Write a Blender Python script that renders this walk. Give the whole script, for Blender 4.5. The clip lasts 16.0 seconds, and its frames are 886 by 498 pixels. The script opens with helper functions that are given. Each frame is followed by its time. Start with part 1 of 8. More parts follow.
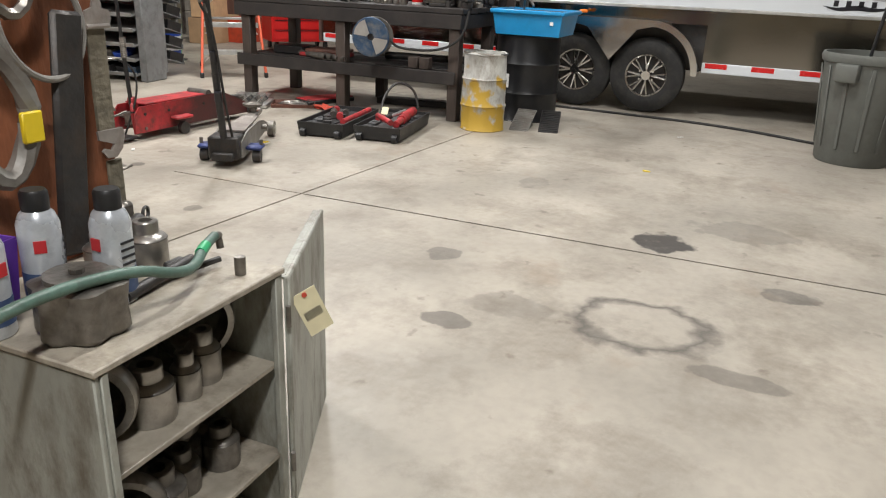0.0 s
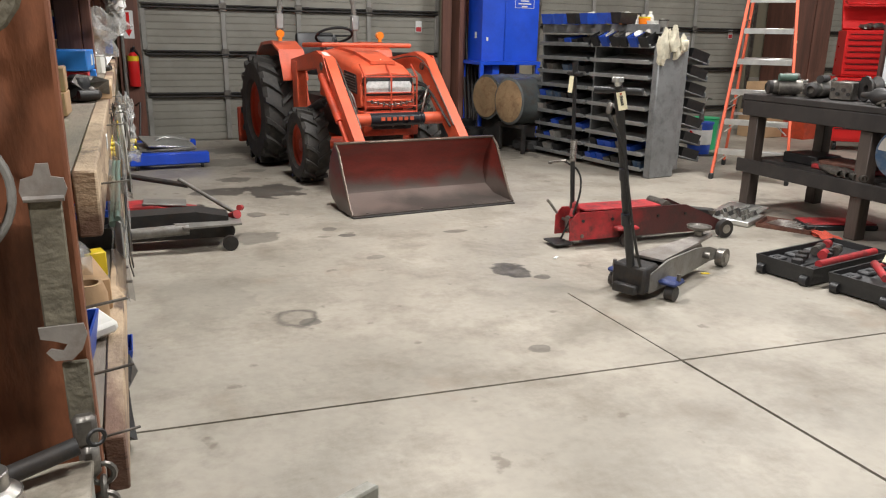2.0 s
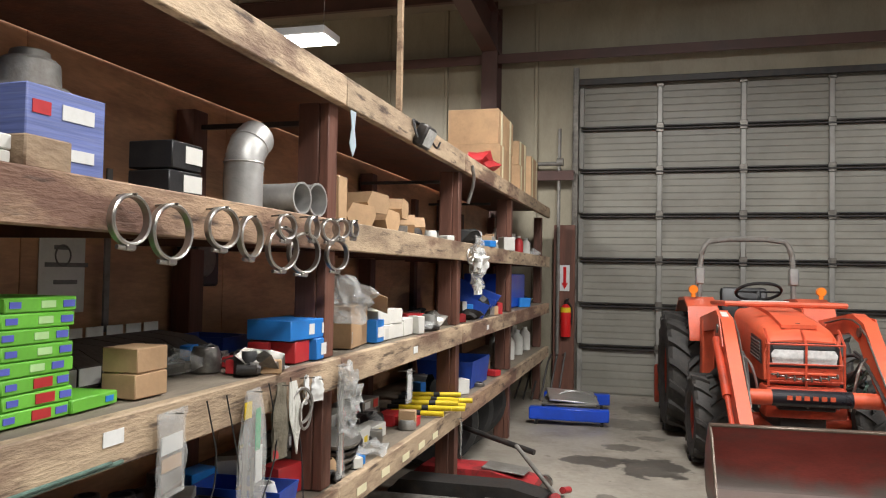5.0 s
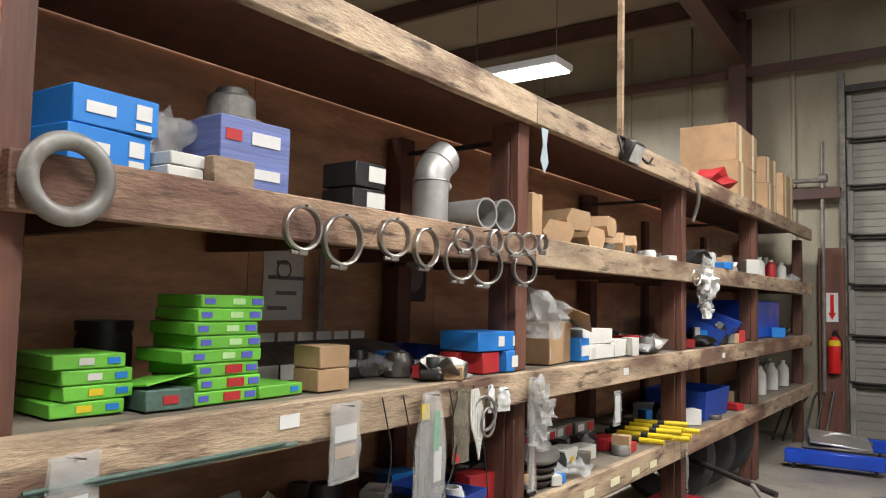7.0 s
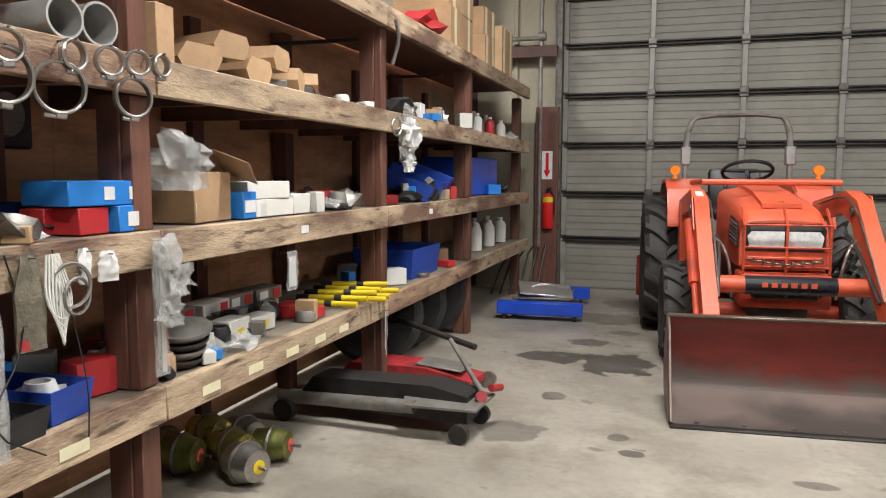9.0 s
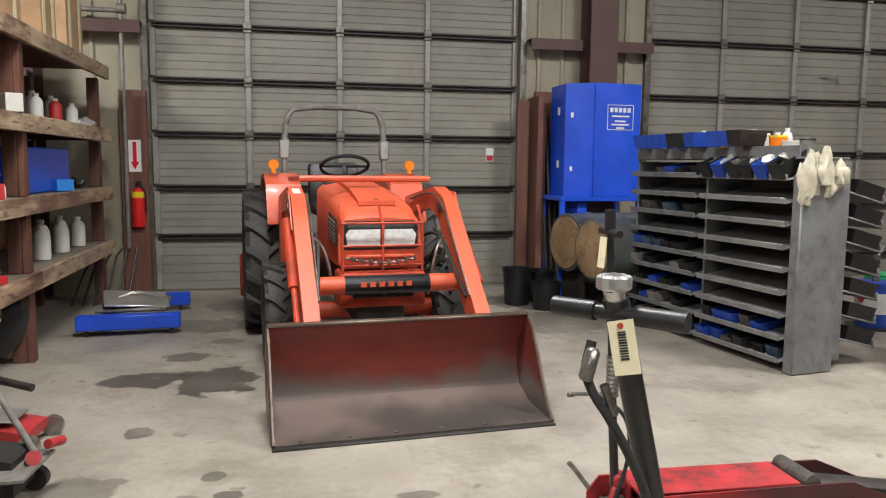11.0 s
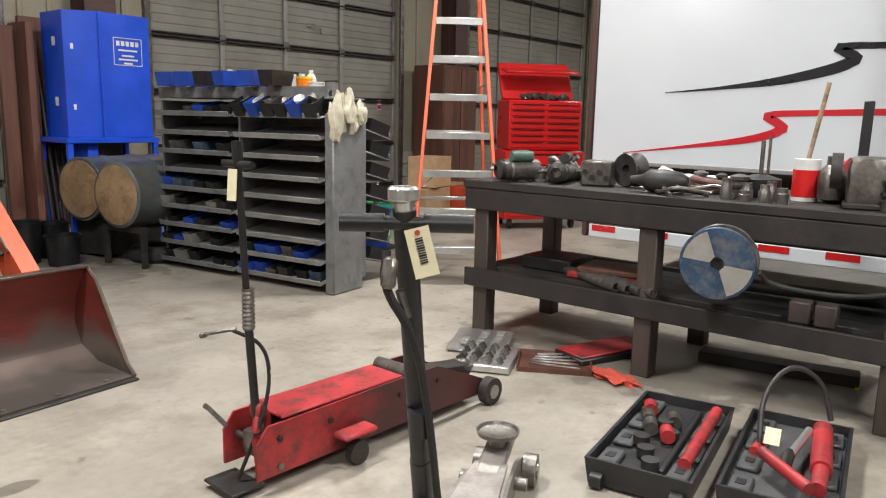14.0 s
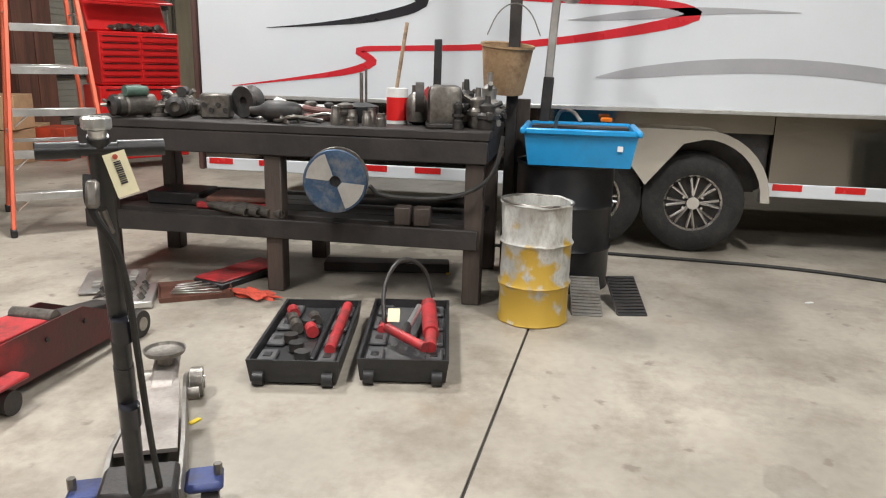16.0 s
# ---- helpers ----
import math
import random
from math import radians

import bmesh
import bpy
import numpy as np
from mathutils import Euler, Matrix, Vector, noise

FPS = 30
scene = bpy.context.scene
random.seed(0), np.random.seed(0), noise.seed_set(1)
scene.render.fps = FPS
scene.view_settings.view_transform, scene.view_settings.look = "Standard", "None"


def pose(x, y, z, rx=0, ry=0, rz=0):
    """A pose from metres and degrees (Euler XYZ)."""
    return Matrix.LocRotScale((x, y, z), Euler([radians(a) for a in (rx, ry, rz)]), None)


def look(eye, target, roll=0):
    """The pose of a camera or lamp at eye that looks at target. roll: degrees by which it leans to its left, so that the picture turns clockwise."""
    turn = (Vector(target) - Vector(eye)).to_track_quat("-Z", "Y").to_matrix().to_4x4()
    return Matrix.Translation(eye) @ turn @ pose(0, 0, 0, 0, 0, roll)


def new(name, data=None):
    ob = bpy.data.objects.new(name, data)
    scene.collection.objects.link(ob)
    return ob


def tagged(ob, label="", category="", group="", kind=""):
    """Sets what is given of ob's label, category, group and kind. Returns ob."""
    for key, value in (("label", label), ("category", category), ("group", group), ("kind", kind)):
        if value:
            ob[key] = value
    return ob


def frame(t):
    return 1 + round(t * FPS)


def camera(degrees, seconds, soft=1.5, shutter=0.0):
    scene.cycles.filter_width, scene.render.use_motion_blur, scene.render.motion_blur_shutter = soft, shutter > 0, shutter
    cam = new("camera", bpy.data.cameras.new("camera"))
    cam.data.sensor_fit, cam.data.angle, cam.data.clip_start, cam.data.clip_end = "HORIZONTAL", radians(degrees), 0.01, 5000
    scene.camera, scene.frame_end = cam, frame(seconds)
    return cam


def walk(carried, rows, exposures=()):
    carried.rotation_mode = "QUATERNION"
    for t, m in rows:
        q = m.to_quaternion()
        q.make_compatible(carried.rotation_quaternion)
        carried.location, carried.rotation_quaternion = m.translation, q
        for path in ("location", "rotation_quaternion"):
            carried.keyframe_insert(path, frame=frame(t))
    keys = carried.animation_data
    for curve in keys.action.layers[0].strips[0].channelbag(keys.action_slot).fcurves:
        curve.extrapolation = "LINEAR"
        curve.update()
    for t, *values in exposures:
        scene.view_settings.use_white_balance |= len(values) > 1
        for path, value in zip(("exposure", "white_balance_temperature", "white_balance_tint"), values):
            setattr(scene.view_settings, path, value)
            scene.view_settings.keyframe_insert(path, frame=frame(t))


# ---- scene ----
cam = camera(61.2, 16.0, soft=1.15)
PATH = [
    (0, (1.357, 0.876, 1.249), (3.082, 1.613, 0.556), 2.4),
    (0.5, (1.589, 0.784, 1.29), (3.231, 1.694, 0.602), 2.6),
    (1, (1.946, 0.734, 1.376), (3.325, 2.017, 0.704), 1.9),
    (1.5, (2.369, 0.836, 1.348), (3.441, 2.405, 0.726), 1.5),
    (2, (2.711, 0.868, 1.378), (3.455, 2.642, 0.831), 1.1),
    (2.5, (2.988, 1.024, 1.359), (3.404, 2.928, 0.912), 1.2),
    (3, (3.229, 1.162, 1.391), (3.382, 3.121, 1.022), 1.1),
    (3.5, (3.475, 1.25, 1.452), (3.403, 3.233, 1.197), 1.0),
    (4, (3.643, 1.401, 1.485), (3.399, 3.384, 1.383), 1.0),
    (4.5, (3.772, 1.518, 1.497), (3.432, 3.489, 1.496), 1.0),
    (5, (3.856, 1.552, 1.491), (3.315, 3.476, 1.552), 1.0),
    (5.2, (3.863, 1.557, 1.479), (3.2, 3.441, 1.568), 0.8),
    (7.3, (4.146, 1.695, 1.403), (2.972, 3.31, 1.525), 1.3),
    (7.5, (4.127, 1.771, 1.389), (2.976, 3.405, 1.477), 1.2),
    (8, (4.121, 1.946, 1.348), (3.088, 3.658, 1.315), 0.9),
    (8.5, (4.193, 2.13, 1.292), (3.352, 3.939, 1.146), 0.2),
    (9, (4.253, 2.315, 1.321), (3.656, 4.214, 1.125), 0.2),
    (9.5, (4.226, 2.394, 1.373), (3.954, 4.363, 1.153), 0.9),
    (11.8, (4.4, 3.017, 1.38), (5.174, 4.845, 1.142), 1.1),
    (12, (4.376, 3.051, 1.35), (5.27, 4.825, 1.112), 1.5),
    (12.5, (4.328, 3.055, 1.335), (5.455, 4.687, 1.076), 1.4),
    (13, (4.226, 3.024, 1.328), (5.497, 4.541, 1.042), 1.3),
    (13.5, (4.058, 3.004, 1.323), (5.451, 4.405, 1.01), 1.3),
    (14, (3.916, 3.027, 1.325), (5.438, 4.278, 0.979), 1.2),
    (14.5, (3.772, 3.078, 1.311), (5.439, 4.114, 0.927), 1.3),
    (15, (3.671, 3.063, 1.328), (5.45, 3.869, 0.895), 1.3),
    (15.5, (3.57, 3.017, 1.32), (5.434, 3.568, 0.849), 1.4),
    (16, (3.54, 2.999, 1.328), (5.454, 3.309, 0.838), 1.4),
]
walk(cam, [(t, look(eye, target, roll)) for t, eye, target, roll in PATH], [(0, 0.0), (16, 0.0)])

# ---- world and lamps ----
world = bpy.data.worlds.new("world")
scene.world = world
world.use_nodes = True
world.node_tree.nodes["Background"].inputs[0].default_value = (0.75, 0.82, 0.95, 1)
world.node_tree.nodes["Background"].inputs[1].default_value = 0.025

# Only the lamp at (0.05, 8.6) is seen; the other five are added fill.
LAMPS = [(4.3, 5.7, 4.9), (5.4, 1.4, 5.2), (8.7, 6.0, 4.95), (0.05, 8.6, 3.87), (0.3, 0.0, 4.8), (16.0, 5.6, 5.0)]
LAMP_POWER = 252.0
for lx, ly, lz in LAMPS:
    lamp = bpy.data.lights.new("high_bay_and_fill_lamp", "AREA")
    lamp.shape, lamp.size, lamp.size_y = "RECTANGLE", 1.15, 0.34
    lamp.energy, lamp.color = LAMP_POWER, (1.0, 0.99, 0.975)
    new("high_bay_and_fill_lamp", lamp).matrix_basis = pose(lx, ly, lz - 0.03)


# ---- materials ----
def mat(name, col, rough=0.6, metal=0.0, var=0.18, scale=6.0, bump=0.15, dirt=0.0, dirt_col=(0.05, 0.04, 0.03), stretch=(1, 1, 1), fine=60.0, coat=0.0, per=0.0):
    m = bpy.data.materials.new(name)
    m.use_nodes = True
    nt = m.node_tree
    n, l = nt.nodes, nt.links
    p = n["Principled BSDF"]
    p.inputs["Metallic"].default_value = metal
    p.inputs["Coat Weight"].default_value = coat
    tc = n.new("ShaderNodeTexCoord")
    mp = n.new("ShaderNodeMapping")
    mp.inputs["Scale"].default_value = stretch
    l.new(tc.outputs["Object"], mp.inputs[0])
    big = n.new("ShaderNodeTexNoise")
    big.inputs["Scale"].default_value, big.inputs["Detail"].default_value = scale, 6
    small = n.new("ShaderNodeTexNoise")
    small.inputs["Scale"].default_value, small.inputs["Detail"].default_value = fine, 3
    for t in (big, small):
        l.new(mp.outputs[0], t.inputs["Vector"])
    ramp = n.new("ShaderNodeValToRGB")
    ramp.color_ramp.elements[0].position, ramp.color_ramp.elements[1].position = 0.3, 0.7
    ramp.color_ramp.elements[0].color = (*[c * (1 - var) for c in col], 1)
    ramp.color_ramp.elements[1].color = (*[min(1, c * (1 + var)) for c in col], 1)
    l.new(big.outputs[0], ramp.inputs[0])
    out = ramp.outputs[0]
    mix = n.new("ShaderNodeMix")
    mix.data_type, mix.blend_type = "RGBA", "MULTIPLY"
    mix.inputs[0].default_value = 0.5
    r2 = n.new("ShaderNodeValToRGB")
    r2.color_ramp.elements[0].position, r2.color_ramp.elements[1].position = 0.25, 0.6
    r2.color_ramp.elements[0].color = (1 - var, 1 - var, 1 - var, 1)
    l.new(small.outputs[0], r2.inputs[0])
    l.new(out, mix.inputs[6])
    l.new(r2.outputs[0], mix.inputs[7])
    out = mix.outputs[2]
    if per:
        oi = n.new("ShaderNodeObjectInfo")
        hs = n.new("ShaderNodeHueSaturation")
        mr = n.new("ShaderNodeMapRange")
        mr.inputs[3].default_value, mr.inputs[4].default_value = 1 - per, 1 + per
        l.new(oi.outputs["Random"], mr.inputs[0])
        l.new(mr.outputs[0], hs.inputs["Value"])
        l.new(out, hs.inputs["Color"])
        out = hs.outputs[0]
    if dirt:
        dn = n.new("ShaderNodeTexNoise")
        dn.inputs["Scale"].default_value, dn.inputs["Detail"].default_value = scale * 1.7, 8
        dn.inputs["Roughness"].default_value = 0.7
        l.new(mp.outputs[0], dn.inputs["Vector"])
        dr = n.new("ShaderNodeValToRGB")
        dr.color_ramp.elements[0].position, dr.color_ramp.elements[1].position = 0.47, 0.68
        dr.color_ramp.elements[1].color = (dirt, dirt, dirt, 1)
        l.new(dn.outputs[0], dr.inputs[0])
        dm = n.new("ShaderNodeMix")
        dm.data_type = "RGBA"
        dm.inputs[7].default_value = (*dirt_col, 1)
        l.new(dr.outputs[0], dm.inputs[0])
        l.new(out, dm.inputs[6])
        out = dm.outputs[2]
    l.new(out, p.inputs["Base Color"])
    rr = n.new("ShaderNodeMapRange")
    rr.inputs[3].default_value, rr.inputs[4].default_value = max(0.02, rough - 0.12), min(1, rough + 0.12)
    l.new(big.outputs[0], rr.inputs[0])
    l.new(rr.outputs[0], p.inputs["Roughness"])
    if bump:
        b = n.new("ShaderNodeBump")
        b.inputs["Strength"].default_value, b.inputs["Distance"].default_value = bump, 0.01
        l.new(small.outputs[0], b.inputs["Height"])
        l.new(b.outputs[0], p.inputs["Normal"])
    return m


def plain_glass(name, col, rough, alpha):
    m = mat(name, col, rough, 0, 0.1, 12, 0.5)
    m.node_tree.nodes["Principled BSDF"].inputs["Alpha"].default_value = alpha
    return m


def floor_material():
    m = mat("concrete", (0.335, 0.302, 0.252), 0.48, 0, 0.22, 1.3, 0.12, 0.75, (0.16, 0.132, 0.1), fine=22)
    nt = m.node_tree
    n, l = nt.nodes, nt.links
    p = n["Principled BSDF"]
    out = p.inputs["Base Color"].links[0].from_socket
    geo = n.new("ShaderNodeNewGeometry")
    wob = n.new("ShaderNodeTexNoise")
    wob.inputs["Scale"].default_value, wob.inputs["Detail"].default_value = 7, 5
    l.new(geo.outputs["Position"], wob.inputs["Vector"])
    # oil spots, rings, scuffs and broad dark ellipses (the last below the bench): x, y, radius x, radius y, ring?,
    # strength
    spots = [(5.1, 1.27, .17, .16, 0, 1.0), (4.08, 1.19, .26, .3, 1, .8), (3.8, .84, .07, .18, 0, .45), (4.41, 2.18, .1, .09, 0, .5), (3.76, 1.88, .08, .1, 0, .6),
             (4.67, .67, .1, .13, 0, .7), (4.8, 4.76, .13, .17, 0, .95), (4.92, 4.58, .06, .05, 0, .7), (3.42, 7.7, .3, .2, 0, .8), (3.86, 7.62, .3, .34, 0, .85), (3.6, 8.25, .2, .14, 0, .6), (3.85, 8.7, .16, .12, 0, .5), (3.4, 4.4, .12, .14, 1, .75), (3.45, 4.33, .07, .06, 0, .6), (4.37, 3.64, .06, .06, 0, .5),
             (3.46, 6.03, .2, .2, 0, .5), (4.08, 5.89, .07, .05, 0, .75), (4.86, 5.75, .12, .05, 0, .6), (3.56, 6.72, .08, .1, 0, .7), (4.0, 6.1, .06, .06, 0, .6), (3.6, 9.3, .5, .3, 0, .45), (4.1, 5.3, .07, .05, 0, .4), (4.0, 1.7, .14, .2, 0, .25),
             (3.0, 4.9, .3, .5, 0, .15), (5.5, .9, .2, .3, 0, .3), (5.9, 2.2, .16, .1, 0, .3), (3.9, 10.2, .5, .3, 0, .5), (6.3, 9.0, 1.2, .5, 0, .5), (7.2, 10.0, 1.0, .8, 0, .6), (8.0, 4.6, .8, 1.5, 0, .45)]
    for sx, sy, rx, ry, ring, k in spots:
        mp = n.new("ShaderNodeMapping")
        mp.vector_type = "TEXTURE"
        mp.inputs["Location"].default_value, mp.inputs["Scale"].default_value = (sx, sy, 0), (rx, ry, 1)
        l.new(geo.outputs["Position"], mp.inputs[0])
        ln = n.new("ShaderNodeVectorMath")
        ln.operation = "LENGTH"
        l.new(mp.outputs[0], ln.inputs[0])
        ad = n.new("ShaderNodeMath")
        ad.operation = "MULTIPLY_ADD"
        ad.inputs[1].default_value, ad.inputs[2].default_value = (0.9, -0.45) if ring else (1.3, -0.65)
        l.new(wob.outputs[0], ad.inputs[0])
        sm = n.new("ShaderNodeMath")
        l.new(ln.outputs["Value"], sm.inputs[0])
        l.new(ad.outputs[0], sm.inputs[1])
        rp = n.new("ShaderNodeValToRGB")
        e = rp.color_ramp.elements
        if ring:
            e[0].position, e[0].color = 0.6, (k * 0.12, k * 0.12, k * 0.12, 1)
            e[1].position, e[1].color = 0.8, (k, k, k, 1)
            q = e.new(1.0)
            q.color = (0, 0, 0, 1)
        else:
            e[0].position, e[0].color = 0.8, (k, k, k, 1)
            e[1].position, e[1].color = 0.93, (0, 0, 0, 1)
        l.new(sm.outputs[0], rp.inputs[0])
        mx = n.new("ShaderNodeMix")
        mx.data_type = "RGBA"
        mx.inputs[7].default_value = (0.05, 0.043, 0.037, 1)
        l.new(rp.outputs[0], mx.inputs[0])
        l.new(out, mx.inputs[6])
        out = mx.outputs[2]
    # pale scuffed and rusty areas of the slab
    for sc, lo, c, f in ((1.1, 0.56, (0.42, 0.39, 0.335), 0.5), (1.9, 0.6, (0.26, 0.2, 0.145), 0.6), (3.4, 0.61, (0.44, 0.41, 0.36), 0.35)):
        an = n.new("ShaderNodeTexNoise")
        an.inputs["Scale"].default_value, an.inputs["Detail"].default_value, an.inputs["Roughness"].default_value = sc, 9, 0.66
        l.new(geo.outputs["Position"], an.inputs["Vector"])
        ar = n.new("ShaderNodeValToRGB")
        ar.color_ramp.elements[0].position, ar.color_ramp.elements[1].position = lo, lo + 0.14
        ar.color_ramp.elements[1].color = (f, f, f, 1)
        l.new(an.outputs[0], ar.inputs[0])
        am = n.new("ShaderNodeMix")
        am.data_type = "RGBA"
        am.inputs[7].default_value = (*c, 1)
        l.new(ar.outputs[0], am.inputs[0])
        l.new(out, am.inputs[6])
        out = am.outputs[2]
    # small dark specks
    sp = n.new("ShaderNodeTexNoise")
    sp.inputs["Scale"].default_value, sp.inputs["Detail"].default_value = 6.5, 4
    l.new(geo.outputs["Position"], sp.inputs["Vector"])
    rp = n.new("ShaderNodeValToRGB")
    rp.color_ramp.elements[0].position, rp.color_ramp.elements[1].position = 0.66, 0.72
    rp.color_ramp.elements[1].color = (0.7, 0.7, 0.7, 1)
    l.new(sp.outputs[0], rp.inputs[0])
    mx = n.new("ShaderNodeMix")
    mx.data_type = "RGBA"
    mx.inputs[7].default_value = (0.14, 0.115, 0.09, 1)
    l.new(rp.outputs[0], mx.inputs[0])
    l.new(out, mx.inputs[6])
    l.new(mx.outputs[2], p.inputs["Base Color"])
    return m


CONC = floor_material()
JOINT = mat("joint_dirt", (0.05, 0.045, 0.04), 0.9)
WALLM = mat("wall_liner", (0.31, 0.275, 0.2), 0.55, 0, 0.15, 1.6, 0.15, 0.4, (0.16, 0.13, 0.09), (1, 1, 0.35))
CEILM = mat("ceiling_liner", (0.25, 0.215, 0.165), 0.6, 0, 0.15, 1.0, 0.3, 0.2, (0.2, 0.16, 0.12))
STEELRED = mat("red_primer_steel", (0.085, 0.04, 0.033), 0.55, 0, 0.2, 3, 0.1, 0.3)
BLOCK = mat("concrete_block", (0.36, 0.33, 0.28), 0.85, 0, 0.15, 4, 0.4, 0.3)
DOORM = mat("door_grey_paint", (0.265, 0.252, 0.215), 0.45, 0, 0.1, 2.2, 0.05, 0.25, (0.12, 0.1, 0.08), per=0.07)
DOORRIB = mat("door_stile_grey", (0.31, 0.3, 0.275), 0.4, 0.2, 0.1, 4, 0.05, 0.25)
DARKSTEEL = mat("dark_steel", (0.045, 0.043, 0.042), 0.5, 0.4, 0.3, 8, 0.15, 0.3, (0.1, 0.06, 0.035))
def stained_lumber(name, col, stain, level, width):
    m = mat(name, col, 0.72, 0, 0.28, 2.4, 0.35, 0.8, (0.12, 0.075, 0.05), (1, 0.5, 2.2), 70, per=0.15)
    n, l = m.node_tree.nodes, m.node_tree.links
    p = n["Principled BSDF"]
    out = p.inputs["Base Color"].links[0].from_socket
    tc = n.new("ShaderNodeTexCoord")
    oi = n.new("ShaderNodeObjectInfo")
    for k, (sc, st, c, lo, wd) in enumerate(((2.1, (1, 0.55, 2.0), stain, level, width), (9.0, (1, 0.45, 3.2), (0.045, 0.026, 0.02), 0.56, 0.1))):
        mp = n.new("ShaderNodeMapping")
        mp.inputs["Scale"].default_value = st
        l.new(tc.outputs["Object"], mp.inputs[0])
        ns = n.new("ShaderNodeTexNoise")
        ns.inputs["Scale"].default_value, ns.inputs["Detail"].default_value, ns.inputs["Roughness"].default_value = sc, 9, 0.62
        l.new(mp.outputs[0], ns.inputs["Vector"])
        ad = n.new("ShaderNodeMath")
        ad.operation = "MULTIPLY_ADD"
        ad.inputs[1].default_value = 0.12 if k == 0 else 0.0
        l.new(oi.outputs["Random"], ad.inputs[0])
        l.new(ns.outputs[0], ad.inputs[2])
        rp = n.new("ShaderNodeValToRGB")
        rp.color_ramp.elements[0].position, rp.color_ramp.elements[1].position = lo, lo + wd
        rp.color_ramp.elements[1].color = (0.86, 0.86, 0.86, 1)
        l.new(ad.outputs[0], rp.inputs[0])
        mx = n.new("ShaderNodeMix")
        mx.data_type = "RGBA"
        mx.inputs[7].default_value = (*c, 1)
        l.new(rp.outputs[0], mx.inputs[0])
        l.new(out, mx.inputs[6])
        out = mx.outputs[2]
    l.new(out, p.inputs["Base Color"])
    return m


WOOD = mat("raw_lumber", (0.4, 0.285, 0.18), 0.7, 0, 0.3, 2.4, 0.3, 1.0, (0.1, 0.05, 0.032), (1, 0.7, 1.7), 45, per=0.2)
EDGEWOOD = stained_lumber("worn_lumber_edge", (0.47, 0.35, 0.23), (0.13, 0.065, 0.045), 0.56, 0.1)
EDGEDARK = stained_lumber("dark_stained_lumber_edge", (0.4, 0.27, 0.17), (0.12, 0.053, 0.037), 0.48, 0.14)
STAINED = mat("red_stained_wood", (0.135, 0.055, 0.036), 0.6, 0, 0.35, 5, 0.25, 0.4, (0.04, 0.02, 0.014), (2, 2, 0.2), 30, per=0.12)
PLY = mat("plywood_back", (0.6, 0.325, 0.175), 0.5, 0, 0.32, 2.0, 0.2, 0.55, (0.17, 0.08, 0.042), (1, 0.5, 2.4), 30, per=0.15)
SHELFTOP = mat("dirty_shelf_board", (0.2, 0.165, 0.125), 0.75, 0, 0.25, 4, 0.25, 0.5, (0.06, 0.05, 0.04), (1.5, 0.3, 1))
RUSTY = mat("rusty_brown_steel", (0.25, 0.09, 0.042), 0.5, 0.15, 0.35, 4, 0.2, 0.5, (0.06, 0.028, 0.018), (1.5, 1.5, 0.5))
GREENGREY = mat("grey_green_cabinet_paint", (0.33, 0.335, 0.295), 0.5, 0.1, 0.2, 4, 0.12, 0.85, (0.105, 0.085, 0.06), (1.4, 1.4, 0.6))
GREASYTOP = mat("greasy_cabinet_top", (0.33, 0.295, 0.24), 0.5, 0.1, 0.3, 7, 0.12, 0.7, (0.1, 0.078, 0.058), (1, 1, 1), 40)
BENCHW = mat("black_oily_timber", (0.019, 0.0155, 0.014), 0.62, 0, 0.4, 5, 0.35, 0.35, (0.05, 0.04, 0.034), (0.6, 0.6, 0.6), 30)
LEGW = mat("dark_brown_timber", (0.055, 0.04, 0.032), 0.6, 0, 0.35, 6, 0.3, 0.4, (0.03, 0.024, 0.02), (2, 2, 0.25), 30)
ORANGE = mat("orange_paint", (0.63, 0.1, 0.042), 0.45, 0, 0.14, 5, 0.06, 0.4, (0.32, 0.075, 0.04), coat=0.1)
ORANGED = mat("worn_dark_orange_paint", (0.48, 0.055, 0.02), 0.5, 0, 0.2, 5, 0.1, 0.5, (0.09, 0.03, 0.02))
BUCKETM = mat("worn_red_bucket", (0.25, 0.05, 0.03), 0.45, 0.2, 0.25, 3, 0.1, 0.6, (0.12, 0.095, 0.075))
WORNSTEEL = mat("scraped_bucket_steel", (0.13, 0.1, 0.078), 0.4, 0.5, 0.3, 3.5, 0.1, 0.5, (0.1, 0.07, 0.05))
RUBBER = mat("tyre_rubber", (0.02, 0.0195, 0.019), 0.78, 0, 0.3, 8, 0.3, 0.4, (0.06, 0.053, 0.043))
DUSTRUBBER = mat("dusty_tractor_rubber", (0.045, 0.042, 0.039), 0.7, 0, 0.3, 8, 0.3, 0.5, (0.1, 0.088, 0.072))
BLACKP = mat("black_plastic", (0.014, 0.014, 0.015), 0.42, 0, 0.2, 10, 0.1, 0.3, (0.05, 0.046, 0.04))
STEEL = mat("machined_steel", (0.42, 0.4, 0.37), 0.34, 0.9, 0.2, 12, 0.1, 0.35, (0.12, 0.1, 0.08))
OILSTEEL = mat("oily_grey_steel", (0.2, 0.185, 0.165), 0.38, 0.7, 0.35, 14, 0.2, 0.5, (0.05, 0.04, 0.032))
CHROME = mat("bright_alloy", (0.72, 0.71, 0.69), 0.18, 1.0, 0.05, 20, 0.0)
MIRRORSK = mat("polished_stainless_skirt", (0.28, 0.26, 0.232), 0.08, 1.0, 0.05, 3, 0.02)
WHITEG = mat("white_gelcoat", (0.66, 0.69, 0.72), 0.22, 0, 0.02, 2, 0.0, coat=0.3)
VINYLRED = mat("red_vinyl", (0.55, 0.02, 0.03), 0.3, 0, 0.04, 4, 0.0)
